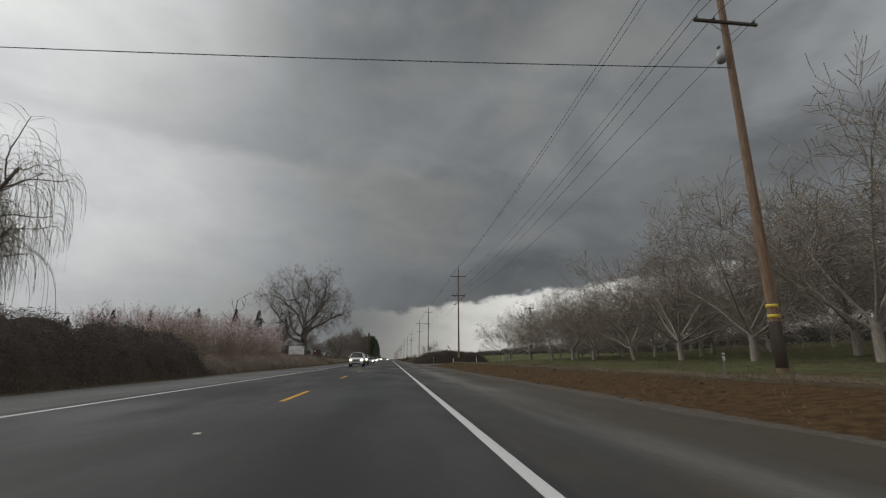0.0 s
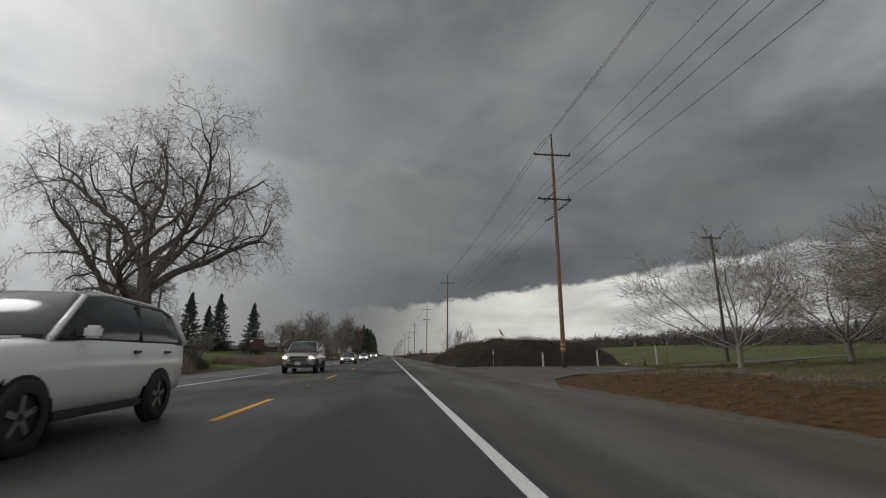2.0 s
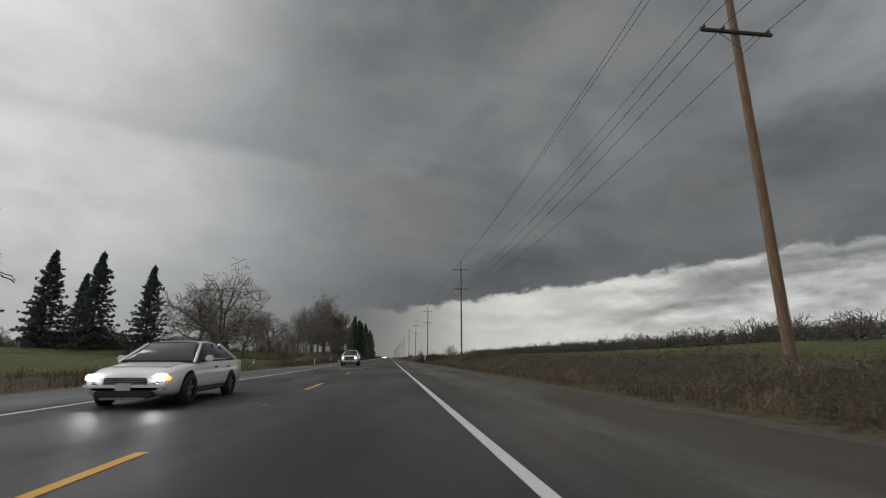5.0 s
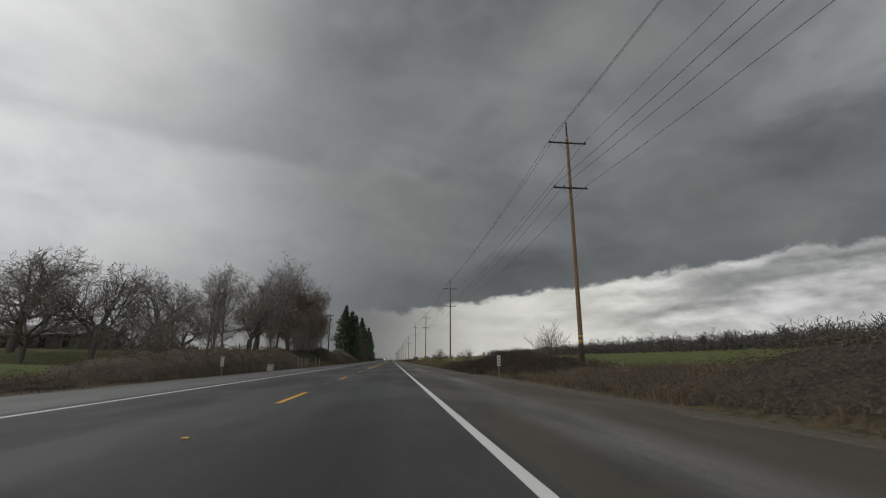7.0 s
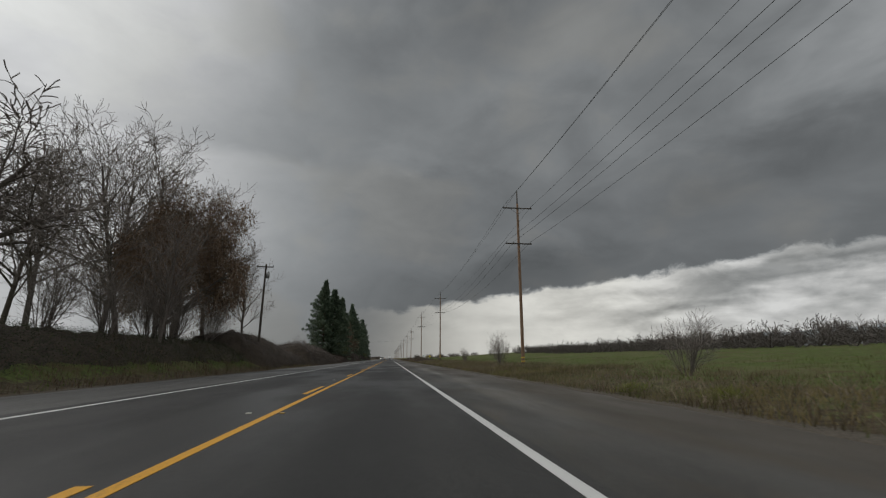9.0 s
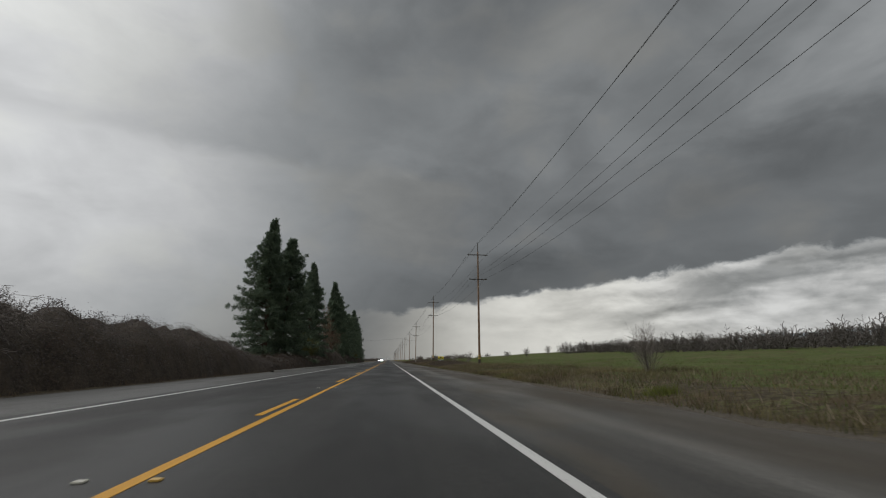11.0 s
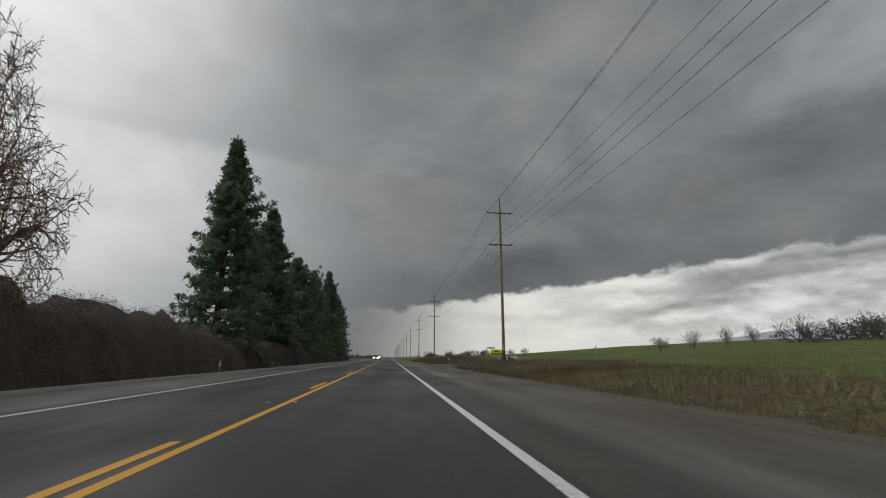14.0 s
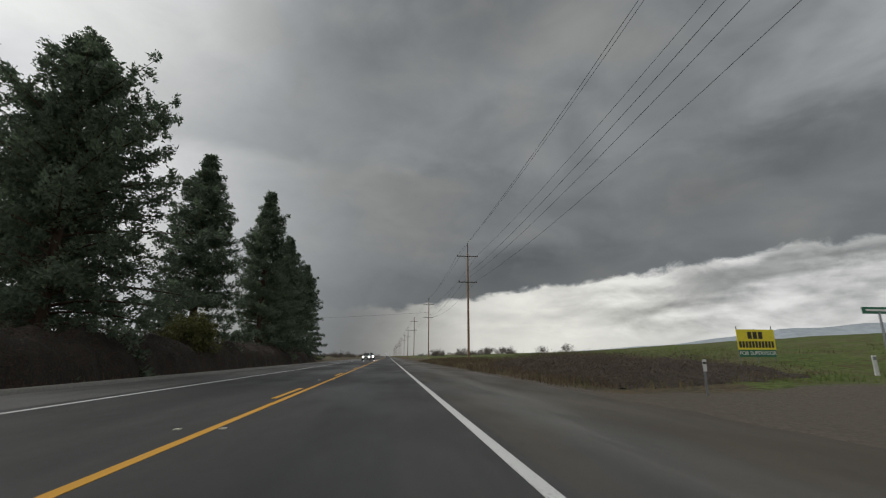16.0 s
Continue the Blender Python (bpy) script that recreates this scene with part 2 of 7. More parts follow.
def asphalt_material(name, dark, light, wheel=False, rough=0.55, dirt=None, edge=None, silt=None):
    """Chip-sealed asphalt: fine stone, long wear streaks, polished wheel tracks, damp patches."""
    m = bpy.data.materials.new(name)
    m.use_nodes = True
    n = Nodes(m.node_tree)
    co = n.add("ShaderNodeTexCoord").outputs["Object"]
    stone = n.noise(co, 90.0, 3.0, 0.7)
    streak = n.noise(n.stretch(co, 1.6, 0.035, 1), 1.0, 5.0, 0.55, 0.2)
    patch = n.noise(n.stretch(co, 1, 0.3, 1), 0.35, 4.0, 0.5)
    col = n.mix(n.step(streak, 0.32, 0.68), dark, light)
    col = n.mix(n.step(patch, 0.45, 0.7, 0.0, 0.45), col, dark)
    col = n.mix(n.step(stone, 0.35, 0.75, 0.0, 0.5), col, tuple(c * 1.9 for c in light))
    speck = n.noise(co, 14.0, 6.0, 0.75)
    col = n.mix(n.step(speck, 0.40, 0.72, 0.0, 0.55), col, tuple(c * 0.5 for c in dark))
    col = n.mix(n.step(speck, 0.58, 0.36, 0.0, 0.30), col, tuple(c * 1.6 for c in light))
    seam = n.noise(n.stretch(co, 5.0, 0.02, 1), 1.0, 3.0, 0.6)
    col = n.mix(n.step(seam, 0.62, 0.72, 0.0, 0.35), col, tuple(c * 0.6 for c in dark))
    if wheel:
        sep = n.add("ShaderNodeSeparateXYZ")
        n.link(co, sep.inputs[0])
        # oil drip down the middle of each lane
        for mid in (-1.95, -6.15):
            off = n.math("ABSOLUTE", n.math("SUBTRACT", sep.outputs[0], mid))
            col = n.mix(n.step(off, 1.0, 0.2, 0.0, 0.5), col, tuple(c * 0.55 for c in dark))
    if dirt:
        soil = n.noise(n.stretch(co, 1, 0.25, 1), 0.8, 6.0, 0.6, 0.5)
        col = n.mix(n.step(soil, 0.46, 0.62, 0.0, 0.8), col, dirt)
        if edge:
            # washed-out gravel gathers towards the verge
            out = n.add("ShaderNodeSeparateXYZ")
            n.link(co, out.inputs[0])
            reach = n.math("ADD", out.outputs[0], n.math("MULTIPLY", n.math("SUBTRACT", soil, 0.5), 4.0))
            grit = n.mix(n.step(speck, 0.35, 0.65), tuple(c * 0.72 for c in dirt), tuple(c * 1.25 for c in dirt))
            col = n.mix(n.step(reach, edge[0], edge[1], 0.0, 0.85), col, grit)
    if silt:
        # a pale washed strip of fine silt left by run-off, broken along its length
        lane = n.add("ShaderNodeSeparateXYZ")
        n.link(co, lane.inputs[0])
        wander = n.noise(n.stretch(co, 0.2, 0.05, 1), 1.0, 3.0, 0.5)
        off = n.math("ABSOLUTE", n.math("SUBTRACT", n.math("ADD", lane.outputs[0], n.math("MULTIPLY", n.math("SUBTRACT", wander, 0.5), 1.2)), silt[0]))
        broken = n.noise(n.stretch(co, 0.8, 0.09, 1), 1.0, 5.0, 0.6, 0.4)
        film = n.math("MULTIPLY", n.step(off, silt[1], 0.05), n.step(broken, 0.38, 0.62, 0.25, 0.95))
        col = n.mix(n.math("MULTIPLY", film, n.step(speck, 0.3, 0.65, 1.0, 0.55)), col, silt[2])
    shader = n.add("ShaderNodeBsdfPrincipled")
    n.link(col, shader.inputs["Base Color"])
    n.link(n.step(patch, 0.35, 0.65, rough - 0.12, rough + 0.15), shader.inputs["Roughness"])
    shader.inputs["Specular IOR Level"].default_value = 0.4
    rel = n.add("ShaderNodeBump")
    rel.inputs["Strength"].default_value = 0.45
    rel.inputs["Distance"].default_value = 0.008
    n.link(stone, rel.inputs["Height"])
    n.link(rel.outputs[0], shader.inputs["Normal"])
    out = n.add("ShaderNodeOutputMaterial")
    n.link(shader.outputs[0], out.inputs[0])
    return m


def worn_paint(name, colour, under):
    m = bpy.data.materials.new(name)
    m.use_nodes = True
    n = Nodes(m.node_tree)
    co = n.add("ShaderNodeTexCoord").outputs["Object"]
    chip = n.noise(co, 22.0, 6.0, 0.7)
    wear = n.noise(n.stretch(co, 1, 0.15, 1), 1.6, 4.0)
    col = n.mix(n.step(n.math("ADD", chip, n.math("MULTIPLY", wear, 0.5)), 0.80, 1.0, 0.0, 0.8), colour, under)
    shader = n.add("ShaderNodeBsdfPrincipled")
    n.link(col, shader.inputs["Base Color"])
    shader.inputs["Roughness"].default_value = 0.55
    out = n.add("ShaderNodeOutputMaterial")
    n.link(shader.outputs[0], out.inputs[0])
    return m


def ground_material():
    """Soil, gravel, dry weeds and new grass, laid out by the zones of the ground sheet."""
    m = bpy.data.materials.new("farm_ground")
    m.use_nodes = True
    n = Nodes(m.node_tree)
    co = n.add("ShaderNodeTexCoord").outputs["Object"]
    zone = n.add("ShaderNodeVertexColor")
    zone.layer_name = "zone"
    sep = n.add("ShaderNodeSeparateColor")
    n.link(zone.outputs[0], sep.inputs[0])
    clod = n.noise(co, 3.5, 6.0, 0.65, 0.3)
    fine = n.noise(co, 16.0, 5.0, 0.65)
    broad = n.noise(co, 0.22, 4.0, 0.55)
    jitter = n.math("ADD", n.math("MULTIPLY", n.math("SUBTRACT", clod, 0.5), 0.9), n.math("MULTIPLY", n.math("SUBTRACT", broad, 0.5), 0.7))
    dry = n.mix(n.step(clod, 0.35, 0.65), (0.050, 0.041, 0.027), (0.120, 0.099, 0.063))
    dry = n.mix(n.step(fine, 0.5, 0.75, 0.0, 0.5), dry, (0.165, 0.138, 0.098))
    green = n.mix(n.step(clod, 0.35, 0.68), (0.058, 0.080, 0.023), (0.122, 0.160, 0.045))
    green = n.mix(n.step(broad, 0.44, 0.66, 0.0, 0.62), green, (0.140, 0.125, 0.066))
    mid = n.noise(co, 0.75, 5.0, 0.6, 0.4)
    green = n.mix(n.step(mid, 0.50, 0.62, 0.0, 0.75), green, (0.092, 0.070, 0.036))
    dry = n.mix(n.step(mid, 0.48, 0.66, 0.0, 0.55), dry, (0.135, 0.092, 0.050))
    soil = n.mix(n.step(clod, 0.3, 0.7), (0.046, 0.027, 0.012), (0.112, 0.068, 0.030))
    soil = n.mix(n.step(fine, 0.55, 0.8, 0.0, 0.35), soil, (0.130, 0.092, 0.052))
    gravel = n.mix(n.step(fine, 0.3, 0.7), (0.075, 0.065, 0.052), (0.15, 0.132, 0.106))
    col = n.mix(n.step(n.math("ADD", sep.outputs[0], jitter), 0.4, 0.6), dry, green)
    col = n.mix(n.step(n.math("ADD", sep.outputs[1], jitter), 0.4, 0.6), col, soil)
    col = n.mix(n.step(n.math("ADD", sep.outputs[2], n.math("MULTIPLY", jitter, 0.6)), 0.4, 0.6), col, gravel)
    shader = n.add("ShaderNodeBsdfPrincipled")
    n.link(col, shader.inputs["Base Color"])
    shader.inputs["Roughness"].default_value = 0.92
    shader.inputs["Specular IOR Level"].default_value = 0.15
    rel = n.add("ShaderNodeBump")
    rel.inputs["Strength"].default_value = 0.6
    rel.inputs["Distance"].default_value = 0.2
    n.link(n.math("ADD", clod, n.math("MULTIPLY", fine, 0.4)), rel.inputs["Height"])
    n.link(rel.outputs[0], shader.inputs["Normal"])
    out = n.add("ShaderNodeOutputMaterial")
    n.link(shader.outputs[0], out.inputs[0])
    return m


MAT = {
    "ground": ground_material(),
    "road": asphalt_material("road_asphalt", (0.020, 0.020, 0.0196), (0.036, 0.035, 0.033), wheel=True),
    "shoulder": asphalt_material("shoulder_asphalt", (0.029, 0.028, 0.025), (0.047, 0.044, 0.038), dirt=(0.063, 0.051, 0.035), edge=(1.5, 3.2), silt=(1.95, 1.0, (0.165, 0.158, 0.143))),
    "left_shoulder": asphalt_material("weathered_asphalt", (0.062, 0.061, 0.058), (0.092, 0.090, 0.085)),
    "drive": asphalt_material("drive_asphalt", (0.055, 0.051, 0.043), (0.080, 0.073, 0.060), dirt=(0.095, 0.076, 0.052)),
    "white_line": worn_paint("white_road_paint", (0.62, 0.62, 0.60), (0.16, 0.16, 0.155)),
    "yellow_line": worn_paint("yellow_road_paint", (0.66, 0.33, 0.018), (0.24, 0.14, 0.04)),
    "stud": plain("stud_plastic", (0.62, 0.60, 0.52), 0.35),
    "stud_y": plain("amber_stud_plastic", (0.65, 0.42, 0.10), 0.35),
    "pole": material("treated_pole_wood", ((0.185, 0.110, 0.066), (0.135, 0.086, 0.056), (0.27, 0.195, 0.14)), 0.8, fine=26, coarse=0.35, squash=(1, 1, 0.06), bump=0.5, each=0.25),
    "arm": material("weathered_arm_wood", ((0.10, 0.085, 0.07), (0.065, 0.055, 0.048)), 0.85, fine=30, squash=(0.1, 1, 1)),
    "pole_foot": material("creosote_wood", ((0.045, 0.036, 0.030), (0.085, 0.062, 0.045)), 0.85, fine=26, squash=(1, 1, 0.1)),
    "insulator": plain("glazed_insulator", (0.13, 0.14, 0.145), 0.25),
    "steel": plain("galvanised_steel", (0.30, 0.31, 0.32), 0.45, 0.8),
    "wire": plain("wire_metal", (0.045, 0.046, 0.048), 0.5, 0.3),
    "transformer": plain("transformer_grey", (0.33, 0.34, 0.34), 0.45),
    "band": plain("yellow_band", (0.58, 0.42, 0.05), 0.5),
    "bark": material("grey_brown_bark", ((0.14, 0.122, 0.108), (0.20, 0.176, 0.155), (0.10, 0.086, 0.076)), 0.9, fine=14, coarse=1.2, squash=(1, 1, 0.3), bump=0.8, dist=0.05),
    "twig": material("bare_twigs", ((0.195, 0.170, 0.152), (0.255, 0.225, 0.202)), 0.9, fine=4, bump=0.0),
    "orchard_haze": material("grey_orchard_twigs", ((0.105, 0.093, 0.083), (0.14, 0.125, 0.111)), 0.9, fine=4, bump=0.0),
    "far_twig": material("hazy_far_twigs", ((0.125, 0.105, 0.09), (0.165, 0.14, 0.12)), 0.9, fine=4, bump=0.0),
    "pale_bark": material("pale_orchard_bark", ((0.27, 0.24, 0.20), (0.19, 0.165, 0.135), (0.34, 0.31, 0.265)), 0.9, fine=14, squash=(1, 1, 0.3), bump=0.7, dist=0.04),
    "orchard_twig": material("orchard_twigs", ((0.235, 0.20, 0.165), (0.30, 0.26, 0.215)), 0.9, fine=4, bump=0.0),
    "willow_twig": material("yellow_brown_withies", ((0.27, 0.24, 0.16), (0.21, 0.185, 0.125)), 0.85, fine=4, bump=0.0),
    "russet_twig": material("russet_withies", ((0.20, 0.135, 0.095), (0.26, 0.18, 0.125)), 0.85, fine=4, bump=0.0),
    "dead_wood": material("bleached_dead_wood", ((0.16, 0.13, 0.105), (0.10, 0.082, 0.068)), 0.9, fine=12, squash=(1, 1, 0.3)),
    "conifer_bark": material("cinnamon_bark", ((0.075, 0.048, 0.034), (0.11, 0.072, 0.05)), 0.9, fine=12, squash=(1, 1, 0.2), bump=0.7),
    "needles": leafy("conifer_needles", (0.072, 0.104, 0.076), (0.185, 0.235, 0.150), 0.42),
    # greyer needles for the far conifers, with haze mixed into the base colour
    "far_needles": leafy("hazed_conifer_needles", (0.075, 0.092, 0.084), (0.140, 0.165, 0.145), 0.35),
    "blossom": leafy("pale_pink_blossom", (0.70, 0.59, 0.58), (0.88, 0.81, 0.80), 0.45),
    "bramble_leaf": leafy("bramble_leaves", (0.062, 0.052, 0.038), (0.130, 0.105, 0.078), 0.15, 0.5),
    "bramble_red": leafy("russet_bramble_leaves", (0.066, 0.050, 0.037), (0.140, 0.105, 0.076), 0.15, 0.5),
    "hedge_leaf": leafy("grey_brown_hedge_leaves", (0.062, 0.052, 0.047), (0.150, 0.128, 0.115), 0.15, 0.6),
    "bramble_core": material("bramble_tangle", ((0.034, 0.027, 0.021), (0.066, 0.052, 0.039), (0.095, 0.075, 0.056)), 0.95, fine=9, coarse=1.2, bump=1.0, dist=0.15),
    "clod": material("dry_clod_soil", ((0.085, 0.058, 0.037), (0.13, 0.095, 0.065)), 0.95, fine=20, coarse=3, each=0.5),
    "bank_leaf": leafy("bank_weed_leaves", (0.082, 0.065, 0.046), (0.190, 0.150, 0.104), 0.2, 0.9),
    "kerb": asphalt_material("pale_kerb_asphalt", (0.125, 0.120, 0.108), (0.175, 0.168, 0.152)),
    # darker bramble leaves; below the evergreens their colour also carries the trees' shade
    "bramble_dark": leafy("darkened_bramble_leaves", (0.032, 0.024, 0.018), (0.086, 0.060, 0.042), 0.15, 0.6),
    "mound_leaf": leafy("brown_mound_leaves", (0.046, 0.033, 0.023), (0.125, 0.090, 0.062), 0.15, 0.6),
    "fresh_leaf": leafy("living_bramble_leaves", (0.070, 0.068, 0.040), (0.20, 0.175, 0.120), 0.2, 0.55),
    # matching dark core; in the evergreen skirts it too carries painted shade
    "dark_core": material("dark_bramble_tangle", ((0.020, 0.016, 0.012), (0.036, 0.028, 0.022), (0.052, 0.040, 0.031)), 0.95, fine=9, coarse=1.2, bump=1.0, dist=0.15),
    "weed_core": material("dead_weed_litter", ((0.12, 0.096, 0.074), (0.185, 0.150, 0.118), (0.25, 0.205, 0.162)), 0.95, fine=9, coarse=1.2, bump=1.0, dist=0.15),
    "bank_core": material("brown_bank_litter", ((0.062, 0.048, 0.036), (0.105, 0.084, 0.064), (0.145, 0.117, 0.090)), 0.95, fine=9, coarse=1.2, bump=1.0, dist=0.15),
    "plum_twig": material("grey_pink_twigs", ((0.40, 0.32, 0.29), (0.31, 0.24, 0.215)), 0.9, fine=4, bump=0.0),
    "brush_twig": material("tan_brush_twigs", ((0.36, 0.295, 0.235), (0.24, 0.19, 0.15)), 0.9, fine=4, bump=0.0),
    "weed_leaf": leafy("withered_weed_leaves", (0.20, 0.162, 0.128), (0.42, 0.345, 0.275), 0.2, 0.85),
    "cane": material("bramble_canes", ((0.085, 0.052, 0.040), (0.13, 0.090, 0.068)), 0.8, fine=6, bump=0.0),
    "ivy": leafy("dark_ivy_leaves", (0.020, 0.028, 0.014), (0.060, 0.072, 0.034), 0.15, 0.6),
    "russet_leaf": leafy("withered_russet_leaves", (0.110, 0.078, 0.054), (0.225, 0.160, 0.105), 0.3, 0.8),
    "bush_leaf": leafy("olive_bush_leaves", (0.065, 0.078, 0.024), (0.17, 0.160, 0.055), 0.25),
    "dry_grass": leafy("dry_weed_stems", (0.10, 0.074, 0.050), (0.26, 0.205, 0.135), 0.25, 0.85),
    "brown_grass": leafy("brown_dead_weeds", (0.062, 0.046, 0.032), (0.155, 0.115, 0.078), 0.2, 0.9, (((0.20, 0.15, 0.095), 0.45, 0.52, 0.62, 0.6),)),
    "green_grass": leafy("green_grass_blades", (0.072, 0.100, 0.027), (0.172, 0.216, 0.060), 0.3, 0.8, (((0.125, 0.105, 0.048), 0.30, 0.52, 0.64, 0.7), ((0.055, 0.062, 0.022), 0.62, 0.52, 0.62, 0.7))),
    "olive_grass": leafy("olive_straw_grass", (0.085, 0.086, 0.036), (0.24, 0.210, 0.110), 0.3, 0.85, (((0.080, 0.056, 0.034), 0.33, 0.50, 0.60, 0.85), ((0.29, 0.235, 0.105), 0.21, 0.53, 0.63, 0.7), ((0.075, 0.095, 0.030), 0.55, 0.54, 0.64, 0.7))),
    "mat_grass": leafy("matted_tan_grass", (0.145, 0.115, 0.082), (0.31, 0.255, 0.185), 0.25, 0.9),
    "stalk": leafy("grey_brown_stalks", (0.17, 0.138, 0.108), (0.38, 0.312, 0.25), 0.3, 0.9),
    "yellow_weed": leafy("yellow_green_weeds", (0.10, 0.13, 0.03), (0.22, 0.23, 0.06), 0.3, 0.8),
    "post_wood": material("grey_post_wood", ((0.23, 0.20, 0.165), (0.15, 0.13, 0.105)), 0.9, fine=25, squash=(1, 1, 0.1), each=0.2),
    "dark_wood": material("dark_rail_wood", ((0.04, 0.035, 0.03), (0.07, 0.06, 0.05)), 0.85, fine=25),
    "white_plastic": plain("white_marker", (0.66, 0.66, 0.64), 0.5),
    "black": plain("black_rubber", (0.018, 0.018, 0.018), 0.7),
    "sign_white": plain("sign_white", (0.80, 0.79, 0.77), 0.5),
    "sign_pink": plain("sign_pink", (0.60, 0.53, 0.53), 0.5),
    "sign_grey": plain("sign_grey_print", (0.20, 0.17, 0.17), 0.5),
    "sign_yellow": plain("sign_yellow", (0.80, 0.66, 0.035), 0.5),
    "sign_black": plain("sign_black_print", (0.035, 0.03, 0.015), 0.5),
    "sign_green": plain("sign_green", (0.025, 0.15, 0.09), 0.4),
    "concrete": material("grey_concrete", ((0.27, 0.25, 0.22), (0.19, 0.175, 0.15)), 0.9, fine=20, coarse=1.5),
    "rust_paint": material("faded_red_paint", ((0.085, 0.040, 0.036), (0.064, 0.032, 0.029), (0.105, 0.056, 0.049)), 0.7, fine=8, coarse=0.8, bump=0.15),
    "orange": plain("orange_stripe", (0.75, 0.14, 0.05), 0.5),
    "shed_wall": material("grey_board_wall", ((0.16, 0.145, 0.125), (0.105, 0.095, 0.082)), 0.9, fine=12, squash=(1, 1, 0.1)),
    "shed_roof": material("grey_shingle_roof", ((0.13, 0.125, 0.12), (0.085, 0.082, 0.08)), 0.9, fine=18),
    # near-black colour for openings, painting the shade inside them
    "shed_dark": plain("unlit_opening", (0.015, 0.014, 0.013), 0.9),
    # pale blue-grey: the haze of distance is put into the hills' colour
    "hill": material("hazed_far_hills", ((0.32, 0.36, 0.39), (0.37, 0.41, 0.44)), 0.95, fine=0.03, coarse=0.004, bump=0.0),
    "white_paint": plain("white_car_paint", (0.84, 0.84, 0.83), 0.22, 0.0, coat=0.5, grime=0.06),
    "silver_paint": plain("silver_car_paint", (0.42, 0.41, 0.39), 0.3, 0.55, coat=0.8),
    "grey_paint": plain("grey_car_paint", (0.38, 0.355, 0.33), 0.3, 0.5, coat=0.8),
    "glass": plain("tinted_car_glass", (0.016, 0.019, 0.021), 0.06, 0.0, spec=0.7),
    "chrome": plain("chrome_trim", (0.55, 0.55, 0.55), 0.18, 1.0),
    "trim": plain("black_trim", (0.022, 0.022, 0.023), 0.5),
    "rim": plain("alloy_rim", (0.36, 0.36, 0.37), 0.3, 0.9),
    "lamp_warm": plain("lit_headlamp", (1.0, 0.77, 0.40), 0.2, emit=60.0),
    "lamp_white": plain("lit_white_headlamp", (0.95, 0.97, 1.0), 0.2, emit=110.0),
    # emission added to the whole headlight block, standing in for glare
    "lamp_bowl": plain("glowing_lamp_bowl", (1.0, 0.84, 0.55), 0.2, emit=3.0),
    "amber": plain("amber_marker_lamp", (1.0, 0.42, 0.06), 0.3, emit=2.0),
    "plate": plain("number_plate", (0.55, 0.56, 0.58), 0.5),
    "machine": plain("pale_machine_paint", (0.58, 0.58, 0.56), 0.5, 0.3),
    "machine_dark": plain("dark_machine_steel", (0.07, 0.08, 0.09), 0.6, 0.3),
}


def water_material():
    m = bpy.data.materials.new("puddle_water")
    m.use_nodes = True
    n = Nodes(m.node_tree)
    shader = n.add("ShaderNodeBsdfPrincipled")
    shader.inputs["Base Color"].default_value = (0.10, 0.09, 0.075, 1)
    shader.inputs["Roughness"].default_value = 0.03
    shader.inputs["Specular IOR Level"].default_value = 0.9
    out = n.add("ShaderNodeOutputMaterial")
    n.link(shader.outputs[0], out.inputs[0])
    return m


MAT["water"] = water_material()


# ---------------------------------------------------------------- mesh tools
def sheet(name, verts, faces, mat, smooth=False):
    """A mesh from arrays of corners and of faces with one count of sides."""
    v, f = np.asarray(verts, float), np.asarray(faces, int)
    me = bpy.data.meshes.new(name)
    me.vertices.add(len(v))
    me.vertices.foreach_set("co", v.ravel())
    me.loops.add(f.size)
    me.loops.foreach_set("vertex_index", f.ravel())
    me.polygons.add(len(f))
    me.polygons.foreach_set("loop_start", np.arange(len(f)) * f.shape[1])
    me.polygons.foreach_set("use_smooth", np.full(len(f), smooth))
    me.update(calc_edges=True)
    me.materials.append(mat)
    return me


def from_bm(name, bm, mat, smooth=False):
    me = bpy.data.meshes.new(name)
    bmesh.ops.recalc_face_normals(bm, faces=bm.faces)
    bm.to_mesh(me)
    bm.free()
    if smooth:
        me.polygons.foreach_set("use_smooth", np.full(len(me.polygons), True))
    me.materials.append(mat)
    return me


def part(name, me, parent, label="", at=None, kind=""):
    ob = new(name, me)
    ob.parent = parent
    if at is not None:
        ob.matrix_basis = at
    return tagged(ob, label, kind=kind)


def thing(name, x, y, z, label, category, group="", rz=0.0, scale=1.0):
    ob = new(name)
    ob.empty_display_size = 0.3
    ob.matrix_basis = pose(x, y, z, 0, 0, rz) @ Matrix.Scale(scale, 4)
    return tagged(ob, label, category, group)


def box(bm, x0, x1, y0, y1, z0, z1, bevel=0.0, m=None):
    made = bmesh.ops.create_cube(bm, size=1)["verts"]
    bmesh.ops.scale(bm, vec=(x1 - x0, y1 - y0, z1 - z0), verts=made)
    bmesh.ops.translate(bm, vec=((x0 + x1) / 2, (y0 + y1) / 2, (z0 + z1) / 2), verts=made)
    if bevel:
        edges = list({e for v in made for e in v.link_edges})
        made = bmesh.ops.bevel(bm, geom=edges, offset=bevel, segments=2, affect="EDGES")["verts"]
    if m is not None:
        bmesh.ops.transform(bm, matrix=m, verts=list(set(made)))
    return made


def block(x0, x1, y0, y1, z0, z1, mat, bevel=0.0, m=None, name="block"):
    bm = bmesh.new()
    box(bm, x0, x1, y0, y1, z0, z1, bevel, m)
    return from_bm(name, bm, mat)


